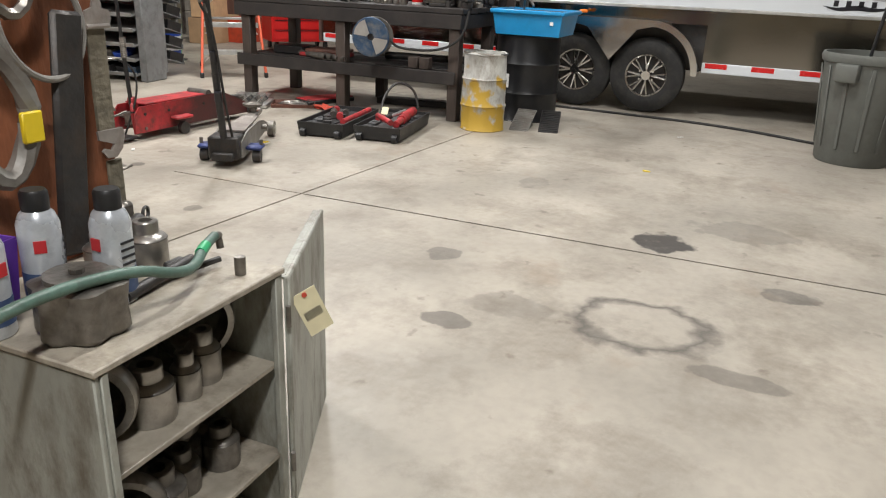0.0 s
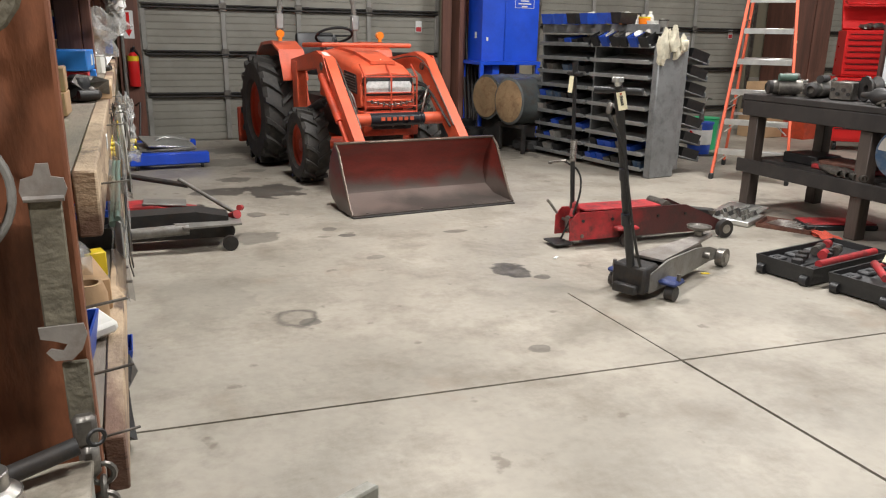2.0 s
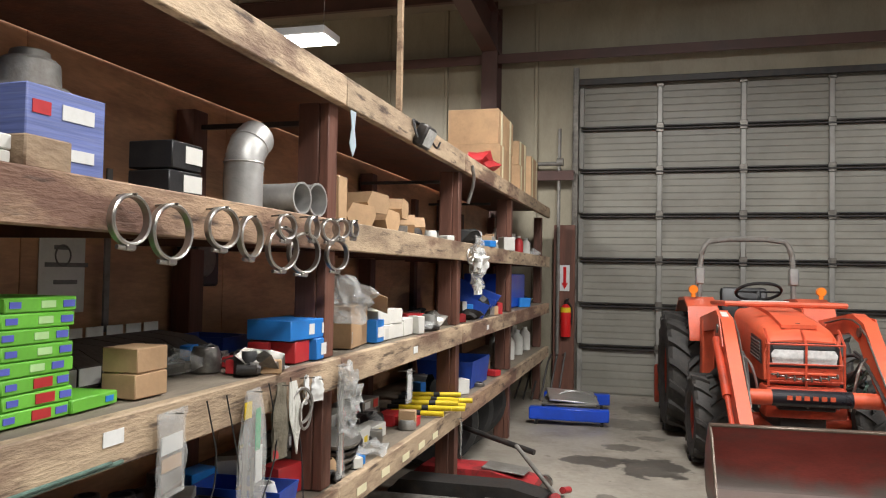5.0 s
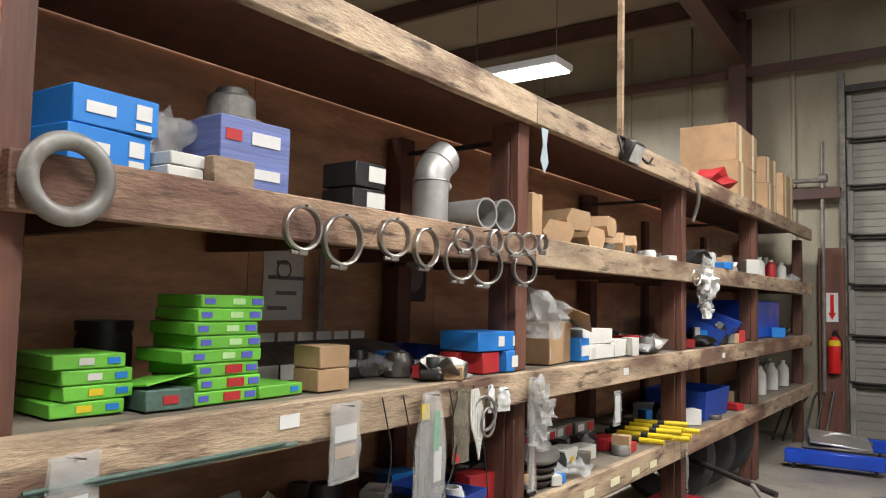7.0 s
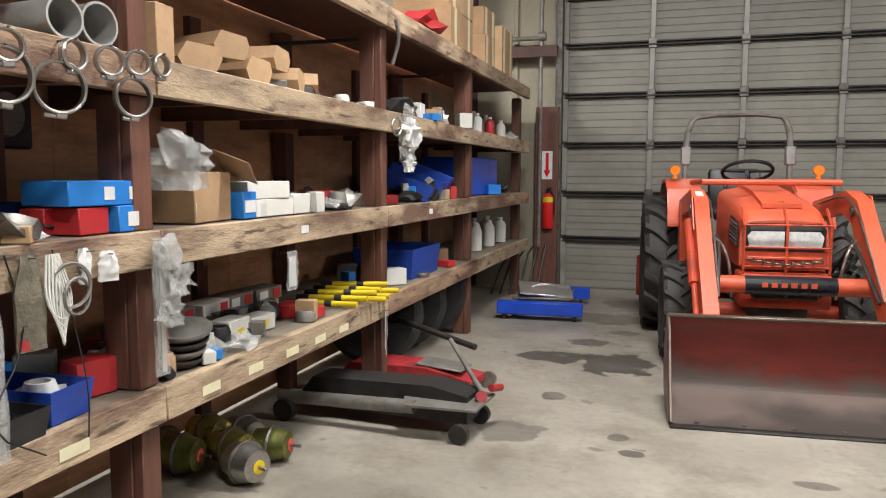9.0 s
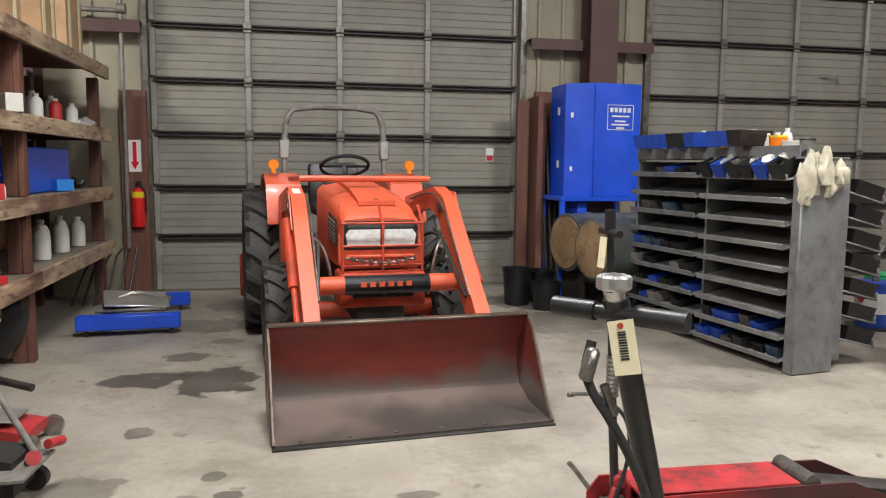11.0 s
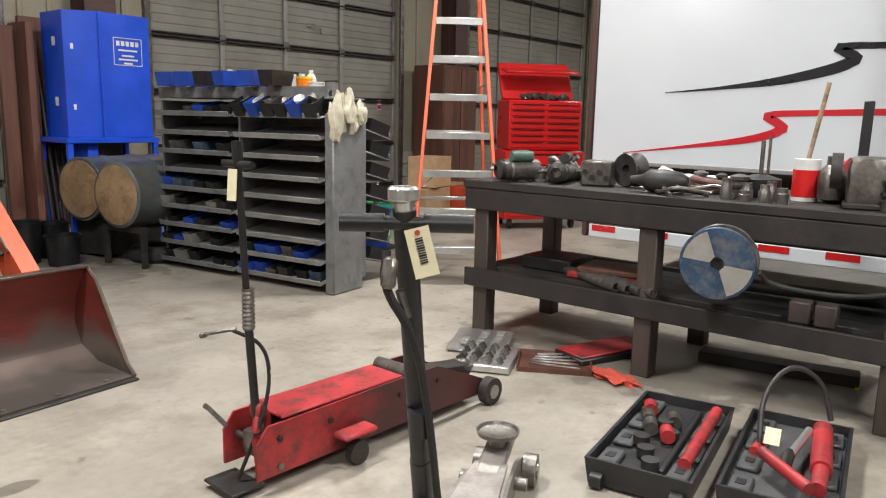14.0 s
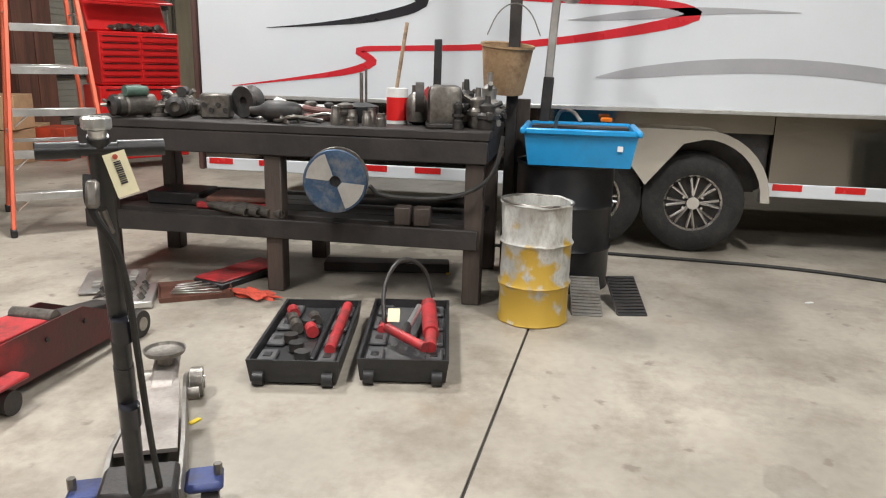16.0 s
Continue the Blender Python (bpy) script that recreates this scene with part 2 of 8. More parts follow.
VINYLBLK = mat("black_vinyl", (0.014, 0.014, 0.018), 0.3, 0, 0.1, 4, 0.0)
VINYLGREY = mat("silver_grey_vinyl", (0.4, 0.4, 0.42), 0.35, 0.2, 0.06, 4, 0.0)
LAMPRED = mat("red_reflector", (0.6, 0.02, 0.02), 0.25, 0, 0.05, 10, 0.0)
AMBER = mat("amber_lens", (0.85, 0.22, 0.02), 0.25, 0, 0.05, 10, 0.0)
BLUE = mat("royal_blue_paint", (0.012, 0.075, 0.6), 0.35, 0, 0.12, 3, 0.03, 0.2, (0.01, 0.03, 0.2), coat=0.2)
BLUEBIN = mat("blue_plastic", (0.015, 0.06, 0.36), 0.42, 0, 0.15, 8, 0.05, 0.35, (0.03, 0.035, 0.06))
WASHBLUE = mat("sky_blue_plastic", (0.012, 0.26, 0.56), 0.35, 0, 0.08, 5, 0.04, 0.2, (0.02, 0.1, 0.2))
REDP = mat("red_jack_paint", (0.4, 0.03, 0.034), 0.48, 0, 0.25, 6, 0.1, 0.95, (0.06, 0.032, 0.028))
REDBOX = mat("red_tool_chest_paint", (0.62, 0.018, 0.018), 0.32, 0, 0.08, 4, 0.02)
GREYP = mat("worn_grey_paint", (0.235, 0.225, 0.205), 0.5, 0.3, 0.25, 7, 0.12, 0.55, (0.12, 0.08, 0.06))
TRAYGREY = mat("pale_dusty_tray_paint", (0.3, 0.3, 0.29), 0.45, 0.2, 0.15, 5, 0.1, 0.45, (0.12, 0.12, 0.115))
RACKGREY = mat("grey_rack_paint", (0.2, 0.205, 0.205), 0.5, 0.2, 0.15, 5, 0.1, 0.5, (0.05, 0.05, 0.048))
LADDER = mat("orange_fibreglass", (0.82, 0.15, 0.075), 0.45, 0, 0.08, 7, 0.05, 0.2, (0.4, 0.1, 0.06))
EXHAUST = mat("dull_aluminised_steel", (0.5, 0.49, 0.47), 0.48, 0.6, 0.18, 9, 0.08, 0.4, (0.3, 0.28, 0.25))
ALU = mat("brushed_aluminium", (0.66, 0.66, 0.64), 0.35, 0.85, 0.08, 12, 0.04, 0.2, (0.3, 0.29, 0.27))
BLKDRUM = mat("black_drum_paint", (0.007, 0.0075, 0.009), 0.38, 0.0, 0.2, 5, 0.05, 0.2, (0.05, 0.045, 0.04))
OLDDRUM = mat("grey_green_drum", (0.11, 0.125, 0.125), 0.42, 0.2, 0.25, 4, 0.1, 0.5, (0.12, 0.06, 0.03))
DRUMEND = mat("rusted_drum_end", (0.36, 0.24, 0.13), 0.6, 0.2, 0.3, 5, 0.2, 0.7, (0.14, 0.06, 0.03))
BINGREY = mat("grey_bin_plastic", (0.115, 0.12, 0.108), 0.55, 0, 0.12, 5, 0.1, 0.4, (0.07, 0.065, 0.055))
CARD = mat("cardboard", (0.43, 0.275, 0.15), 0.75, 0, 0.12, 7, 0.08, 0.25, (0.22, 0.14, 0.08), per=0.15)
WHITECARD = mat("white_card", (0.66, 0.65, 0.6), 0.6, 0, 0.06, 9, 0.03, 0.2, (0.3, 0.27, 0.22), per=0.12)
GREENBOX = mat("bright_green_card", (0.16, 0.52, 0.05), 0.5, 0, 0.08, 8, 0.03, 0.2, (0.1, 0.25, 0.05), per=0.1)
BLUECARD = mat("bright_blue_card", (0.02, 0.2, 0.6), 0.45, 0, 0.08, 8, 0.03)
STRIPECARD = mat("blue_striped_card", (0.14, 0.18, 0.42), 0.5, 0, 0.25, 20, 0.03, 0.2, (0.4, 0.42, 0.5), (0.2, 0.2, 6))
REDCARD = mat("red_card", (0.48, 0.025, 0.03), 0.5, 0, 0.1, 8, 0.03, 0.2)
YELLOW = mat("yellow_plastic", (0.75, 0.55, 0.02), 0.4, 0, 0.1, 8, 0.03, 0.2, (0.3, 0.22, 0.05))
PURPLE = mat("purple_plastic", (0.12, 0.04, 0.32), 0.45, 0, 0.1, 8, 0.05)
PAPER = mat("cream_paper", (0.72, 0.66, 0.44), 0.7, 0, 0.06, 20, 0.02)
WHITEP = mat("white_paper", (0.7, 0.7, 0.68), 0.65, 0, 0.06, 14, 0.02, 0.2, (0.4, 0.38, 0.34))
INK = mat("black_ink", (0.02, 0.02, 0.025), 0.6)
TEXTILE = mat("olive_webbing", (0.16, 0.14, 0.1), 0.85, 0, 0.2, 20, 0.5, 0.4)
GREENHOSE = mat("green_hose_rubber", (0.085, 0.15, 0.12), 0.45, 0, 0.2, 15, 0.15, 0.4)
GREENTAPE = mat("bright_green_tape", (0.02, 0.36, 0.14), 0.4)
CANM = mat("spray_can_white", (0.6, 0.63, 0.66), 0.3, 0.4, 0.1, 9, 0.02, 0.4, (0.12, 0.14, 0.18))
POLYBAG = plain_glass("clear_polythene", (0.6, 0.6, 0.58), 0.18, 0.36)
RAG = mat("orange_shop_rag", (0.6, 0.085, 0.05), 0.85, 0, 0.2, 15, 0.4, 0.3)
OLIVEZ = mat("olive_zinc_plate", (0.2, 0.21, 0.06), 0.35, 0.7, 0.3, 15, 0.05, 0.4)
GOLDZ = mat("yellow_zinc_plate", (0.5, 0.42, 0.14), 0.3, 0.8, 0.25, 15, 0.05, 0.3)
RUBBISH = mat("cream_cloth", (0.6, 0.55, 0.42), 0.8, 0, 0.15, 9, 0.3, 0.3)
REELBLUE = mat("worn_dark_blue_steel", (0.045, 0.085, 0.15), 0.4, 0.4, 0.3, 9, 0.08, 0.7, (0.2, 0.19, 0.17))


def peeling_drum():
    m = mat("peeling_yellow_white_paint", (0.5, 0.5, 0.47), 0.5, 0.1, 0.3, 6, 0.1, 0.6, (0.13, 0.085, 0.05), (1, 1, 0.6))
    n, l = m.node_tree.nodes, m.node_tree.links
    pr = n["Principled BSDF"]
    out = pr.inputs["Base Color"].links[0].from_socket
    tc = n.new("ShaderNodeTexCoord")
    sx = n.new("ShaderNodeSeparateXYZ")
    l.new(tc.outputs["Object"], sx.inputs[0])
    ns = n.new("ShaderNodeTexNoise")
    ns.inputs["Scale"].default_value, ns.inputs["Detail"].default_value = 7, 7
    l.new(tc.outputs["Object"], ns.inputs["Vector"])
    ad = n.new("ShaderNodeMath")
    ad.operation = "MULTIPLY_ADD"
    ad.inputs[1].default_value = 2.4
    l.new(ns.outputs[0], ad.inputs[0])
    l.new(sx.outputs["Z"], ad.inputs[2])
    rp = n.new("ShaderNodeValToRGB")
    rp.color_ramp.elements[0].position, rp.color_ramp.elements[1].position = 0.66, 0.76
    rp.color_ramp.elements[0].color, rp.color_ramp.elements[1].color = (1, 1, 1, 1), (0, 0, 0, 1)
    hf = n.new("ShaderNodeMath")
    hf.operation = "MULTIPLY"
    hf.inputs[1].default_value = 0.48
    l.new(ad.outputs[0], hf.inputs[0])
    l.new(hf.outputs[0], rp.inputs[0])
    mx = n.new("ShaderNodeMix")
    mx.data_type = "RGBA"
    mx.inputs[7].default_value = (0.48, 0.31, 0.045, 1)
    l.new(rp.outputs[0], mx.inputs[0])
    l.new(out, mx.inputs[6])
    l.new(mx.outputs[2], pr.inputs["Base Color"])
    return m


JACKBLUE = mat("worn_navy_paint", (0.03, 0.045, 0.14), 0.5, 0.2, 0.3, 8, 0.1, 0.7, (0.05, 0.045, 0.04))
BARE = mat("bare_rubbed_steel", (0.34, 0.31, 0.285), 0.42, 0.4, 0.25, 7, 0.1, 0.5, (0.16, 0.11, 0.085))
YELDRUM = peeling_drum()


def greasy_red():
    m = mat("grease_caked_red_paint", (0.4, 0.03, 0.034), 0.46, 0, 0.25, 6, 0.12, 0.8, (0.06, 0.032, 0.028))
    n, l = m.node_tree.nodes, m.node_tree.links
    p = n["Principled BSDF"]
    out = p.inputs["Base Color"].links[0].from_socket
    tc = n.new("ShaderNodeTexCoord")
    sx = n.new("ShaderNodeSeparateXYZ")
    ns = n.new("ShaderNodeTexNoise")
    ns.inputs["Scale"].default_value, ns.inputs["Detail"].default_value = 6, 8
    l.new(tc.outputs["Object"], sx.inputs[0])
    l.new(tc.outputs["Object"], ns.inputs["Vector"])
    ad = n.new("ShaderNodeMath")
    ad.operation = "MULTIPLY_ADD"
    ad.inputs[1].default_value = 0.8
    l.new(ns.outputs[0], ad.inputs[0])
    l.new(sx.outputs["X"], ad.inputs[2])
    rp = n.new("ShaderNodeValToRGB")
    rp.color_ramp.elements[0].position, rp.color_ramp.elements[1].position = 0.72, 0.98
    rp.color_ramp.elements[1].color = (0.88, 0.88, 0.88, 1)
    l.new(ad.outputs[0], rp.inputs[0])
    mx = n.new("ShaderNodeMix")
    mx.data_type = "RGBA"
    mx.inputs[7].default_value = (0.042, 0.022, 0.02, 1)
    l.new(rp.outputs[0], mx.inputs[0])
    l.new(out, mx.inputs[6])
    l.new(mx.outputs[2], p.inputs["Base Color"])
    return m


GREASYRED = greasy_red()


def scraped_bucket():
    m = mat("red_bucket_paint_scraped_bare", (0.235, 0.04, 0.03), 0.42, 0.2, 0.3, 3, 0.1, 0.5, (0.1, 0.05, 0.04), (0.6, 1, 2))
    n, l = m.node_tree.nodes, m.node_tree.links
    p = n["Principled BSDF"]
    out = p.inputs["Base Color"].links[0].from_socket
    tc = n.new("ShaderNodeTexCoord")
    sx = n.new("ShaderNodeSeparateXYZ")
    l.new(tc.outputs["Object"], sx.inputs[0])
    for sc, k, lo, hi, c in ((2.6, 0.42, 0.36, 0.47, (0.15, 0.13, 0.113)), (1.7, 0.7, 0.34, 0.46, (0.06, 0.052, 0.046))):
        ns = n.new("ShaderNodeTexNoise")
        ns.inputs["Scale"].default_value, ns.inputs["Detail"].default_value = sc, 8
        l.new(tc.outputs["Object"], ns.inputs["Vector"])
        ad = n.new("ShaderNodeMath")
        ad.operation = "MULTIPLY_ADD"
        ad.inputs[1].default_value = k
        l.new(ns.outputs[0], ad.inputs[0])
        l.new(sx.outputs["Z"], ad.inputs[2])
        rp = n.new("ShaderNodeValToRGB")
        rp.color_ramp.elements[0].position, rp.color_ramp.elements[1].position = lo, hi
        rp.color_ramp.elements[0].color, rp.color_ramp.elements[1].color = (0.9, 0.9, 0.9, 1), (0, 0, 0, 1)
        l.new(ad.outputs[0], rp.inputs[0])
        mx = n.new("ShaderNodeMix")
        mx.data_type = "RGBA"
        mx.inputs[7].default_value = (*c, 1)
        l.new(rp.outputs[0], mx.inputs[0])
        l.new(out, mx.inputs[6])
        out = mx.outputs[2]
    l.new(out, p.inputs["Base Color"])
    return m


SCRAPED = scraped_bucket()
GLOW = bpy.data.materials.new("lamp_glow")
GLOW.use_nodes = True
GLOW.node_tree.nodes["Principled BSDF"].inputs["Emission Color"].default_value = (1, 0.98, 0.94, 1)
GLOW.node_tree.nodes["Principled BSDF"].inputs["Emission Strength"].default_value = 12
LENS = mat("clear_headlamp_lens", (0.78, 0.79, 0.77), 0.16, 0.15, 0.15, 30, 0.1)


# ---- mesh building ----
class B:
    def __init__(self):
        self.bm = bmesh.new()

    def box(self, c, s, bev=0.0, rot=(0, 0, 0)):
        r = bmesh.ops.create_cube(self.bm, size=1, matrix=pose(*c, *rot) @ Matrix.Diagonal((*s, 1)))
        if bev:
            es = list({e for v in r["verts"] for e in v.link_edges})
            bmesh.ops.bevel(self.bm, geom=es, offset=min(bev, 0.45 * min(s)), segments=2 if bev > 0.012 else 1, affect="EDGES", profile=0.5)
        return self

    def span(self, x0, x1, y0, y1, z0, z1, bev=0.0):
        return self.box(((x0 + x1) / 2, (y0 + y1) / 2, (z0 + z1) / 2), (abs(x1 - x0), abs(y1 - y0), abs(z1 - z0)), bev)

    def cyl(self, a, b, r, r2=None, seg=16):
        a, b = Vector(a), Vector(b)
        m = Matrix.Translation((a + b) / 2) @ (b - a).to_track_quat("Z", "Y").to_matrix().to_4x4()
        bmesh.ops.create_cone(self.bm, cap_ends=True, segments=seg, radius1=r, radius2=r if r2 is None else r2, depth=(b - a).length, matrix=m)
        return self

    def rings(self, rows, close=False, cap=False):
        vs = [[self.bm.verts.new(p) for p in row] for row in rows]
        n = len(vs[0])
        pairs = list(zip(vs, vs[1:])) + ([(vs[-1], vs[0])] if close else [])
        for p, q in pairs:
            for i in range(n):
                j = (i + 1) % n
                self.bm.faces.new((p[i], p[j], q[j], q[i]))
        if cap and not close:
            self.bm.faces.new(list(reversed(vs[0])))
            self.bm.faces.new(vs[-1])
        return self

    def tube(self, pts, r, seg=8, close=False, smooth=0):
        pts = [Vector(p) for p in pts]
        for _ in range(smooth):
            out = [pts[0]]
            for a, b in zip(pts, pts[1:]):
                out += [a * 0.75 + b * 0.25, a * 0.25 + b * 0.75]
            pts = out + [pts[-1]]
        rows, n = [], len(pts)
        up = Vector((0.13, 0.21, 0.97)).normalized()
        for i, p in enumerate(pts):
            d = (pts[(i + 1) % n] - pts[i - 1]) if close or 0 < i < n - 1 else (pts[1] - pts[0] if i == 0 else pts[-1] - pts[-2])
            d = d.normalized() if d.length else Vector((0, 0, 1))
            side = d.cross(up)
            side = side.normalized() if side.length > 1e-3 else d.orthogonal().normalized()
            u = side.cross(d)
            rows.append([p + r * (math.cos(k) * side + math.sin(k) * u) for k in (2 * math.pi * j / seg for j in range(seg))])
        return self.rings(rows, close, True)

    def lathe(self, prof, m=Matrix(), seg=24, close=False):
        rows = [[m @ Vector((r * math.cos(k), r * math.sin(k), z)) for k in (2 * math.pi * j / seg for j in range(seg))] for r, z in prof]
        return self.rings(rows, close, not close)

    def torus(self, c, R, r, rot=(0, 0, 0), seg=28, s2=8):
        return self.lathe([(R + r * math.cos(k), r * math.sin(k)) for k in (2 * math.pi * j / s2 for j in range(s2))], pose(*c, *rot), seg, True)

    def prism(self, poly, a, b, axis="x"):
        f = {"x": lambda u, v, w: (w, u, v), "y": lambda u, v, w: (u, w, v), "z": lambda u, v, w: (u, v, w)}[axis]
        p = [self.bm.verts.new(f(u, v, a)) for u, v in poly]
        q = [self.bm.verts.new(f(u, v, b)) for u, v in poly]
        n = len(poly)
        fs = [self.bm.faces.new((p[i], p[(i + 1) % n], q[(i + 1) % n], q[i])) for i in range(n)]
        fs += [self.bm.faces.new(list(reversed(p))), self.bm.faces.new(q)]
        return self

    def strip(self, tops, bots, a, b, axis="x"):
        return self.rings([[(a, *t), (b, *t), (b, *q), (a, *q)] for t, q in zip(tops, bots)], False, True)

    def crumple(self, c, s, seed, amp=0.35, sub=2):
        r = bmesh.ops.create_icosphere(self.bm, subdivisions=sub, radius=1.0)
        for v in r["verts"]:
            d = 1 + amp * 2 * noise.noise(v.co * 1.9 + Vector((seed * 7.1, seed * 3.3, seed)))
            v.co = Vector((c[0] + v.co.x * s[0] * d, c[1] + v.co.y * s[1] * d, c[2] + max(v.co.z * d, -0.85) * s[2]))
        return self

    def move(self, m):
        bmesh.ops.transform(self.bm, matrix=m, verts=self.bm.verts)
        return self


def part(name, b, material, parent=None, label=""):
    me = bpy.data.meshes.new(name)
    bmesh.ops.recalc_face_normals(b.bm, faces=b.bm.faces)
    b.bm.to_mesh(me)
    b.bm.free()
    me.materials.append(material)
    me.polygons.foreach_set("use_smooth", [True] * len(me.polygons))
    me.set_sharp_from_angle(angle=radians(38))
    ob = new(name, me)
    if parent:
        ob.parent = parent
    if label:
        ob["label"] = label
    return ob


def thing(name, label, category, m=None, group=""):
    ob = new(name)
    ob.matrix_basis = m if m else Matrix()
    return tagged(ob, label, category, group)


def one(name, b, material, label, category, m=None, group=""):
    ob = part(name, b, material)
    if m:
        ob.matrix_basis = m
    return tagged(ob, label, category, group)


def struct(name, b, material, label="", category=""):
    return tagged(part(name, b, material), label, category, kind="structure")


# ---- building shell ----
WY = 11.03
floor = struct("floor", B().span(-5, 20, -8, 12, -0.2, -0.012), JOINT, "stained grey concrete shop floor with cut joints", "floor")
def joint_y(x):
    return 3.31 - 0.075 * (x - 4.9)


for poly in ([(-5, -8), (4.925, -8), (4.896, joint_y(4.9) - .008), (-5, joint_y(-5) - .008)], [(4.943, -8), (20, -8), (20, joint_y(20) - .008), (4.912, joint_y(4.91) - .008)],
             [(-5, joint_y(-5) + .005), (4.9, joint_y(4.9) + .005), (4.9, 4.27), (-5, 4.27)], [(4.91, joint_y(4.91) + .005), (20, joint_y(20) + .005), (20, 4.27), (4.91, 4.27)], [(-5, 4.27), (20, 4.27), (20, 12), (-5, 12)]):
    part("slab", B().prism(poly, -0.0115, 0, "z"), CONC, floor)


def ceil_z(y):
    return 4.95 + 0.09 * (WY - y)


ceiling = B()
ceiling.prism([(-8, ceil_z(-8)), (12, ceil_z(12)), (12, ceil_z(12) + .2), (-8, ceil_z(-8) + .2)], -5, 20, "x")
struct("ceiling", ceiling, CEILM, "sagging beige insulation liner under the roof", "ceiling")
wall = struct("wall_north", B().span(-5, 2.93, WY, WY + .25, 0, 5.2).span(6.89, 8.41, WY, WY + .25, 0, 5.2).span(12.5, 14.15, WY, WY + .25, 0, 5.2).span(18.2, 20, WY, WY + .25, 0, 5.2)
              .span(2.93, 6.89, WY, WY + .25, 3.9, 5.2).span(8.41, 12.5, WY, WY + .25, 4.1, 5.2).span(14.15, 18.2, WY, WY + .25, 4.1, 5.2), WALLM, "beige lined metal wall with faint vertical ribs", "wall")
for nm, sp in (("wall_south", (-5, 20, -8.2, -8, 0, 6.9)), ("wall_west", (-5.2, -5, -8, 12, 0, 6.9)), ("wall_east", (20, 20.2, -8, 12, 0, 6.9))):
    struct(nm, B().span(*sp), WALLM, "beige lined metal wall", "wall")
for x in [-3.5, -2.2, -.9, .4, 1.2, 2.4, 7.1, 7.38, 8.15, 12.9, 13.3]:
    part("rib", B().box((x, WY - .012, 2.6), (.05, .028, 5.1), .008), WALLM, wall)
for x0, x1 in ((6.9, 8.4), (12.52, 14.13)):
    for r in range(4):
        for k in range(4):
            w = (x1 - x0) / 4
            part("concrete_block", B().box((x0 + w * (k + .5), WY - .03, .1 + r * .2), (w - .012, .06, .19), .006), BLOCK, wall)
for i, (x, w) in enumerate(((1.85, .2), (7.74, .32), (13.6, .3))):
    b = B().span(x - w / 2, x + w / 2, WY - .34, WY - .325, 0, 4.9).span(x - w / 2, x + w / 2, WY - .055, WY - .04, 0, 4.9).span(x - .006, x + .006, WY - .325, WY - .055, 0, 4.9)
    struct("steel_column", b, STEELRED, "rust red steel wall column", "column")
    b = B()
    for zo, t in ((0, .015), (-.5, .015)):
        b.prism([(-8, ceil_z(-8) - .2 + zo), (WY - .05, ceil_z(WY) - .2 + zo), (WY - .05, ceil_z(WY) - .2 + zo + t), (-8, ceil_z(-8) - .2 + zo + t)], x - .1, x + .1, "x")
    b.prism([(-8, ceil_z(-8) - .7), (WY - .05, ceil_z(WY) - .7), (WY - .05, ceil_z(WY) - .2), (-8, ceil_z(-8) - .2)], x - .006, x + .006, "x")
    struct("roof_rafter", b, STEELRED, "dark red steel roof rafter", "beam")
for k in range(13):
    y = 10.3 - 1.45 * k
    z = ceil_z(y) - .02
    b = B().span(-5, 20, y - .035, y + .035, z - .012, z).span(-5, 20, y - .006, y + .006, z - .2, z - .012).span(-5, 20, y - .035, y + .035, z - .212, z - .2)
    struct("roof_purlin", b, STEELRED, "dark red steel roof purlin", "beam")
for z, x0, x1 in ((4.25, -5, 20), (2.75, -5, 2.9), (2.75, 6.95, 7.55), (2.75, 7.95, 8.4)):
    b = B().span(x0, x1, WY - .2, WY - .03, z, z + .02).span(x0, x1, WY - .2, WY - .185, z - .1, z)
    struct("wall_girt", b, STEELRED, "dark steel wall girt", "beam")
cable = B()
for k in range(7):
    x = .5 + k * 1.9
    cable.tube([(x, 9.6, ceil_z(9.6) - .03), (x + .7, 9.2, ceil_z(9.2) - .09), (x + 1.4, 8.85, ceil_z(8.85) - .03)], .006, 5, smooth=2)
struct("liner_cable", cable, DARKSTEEL, "sagging dark wires under the ceiling liner", "cable")


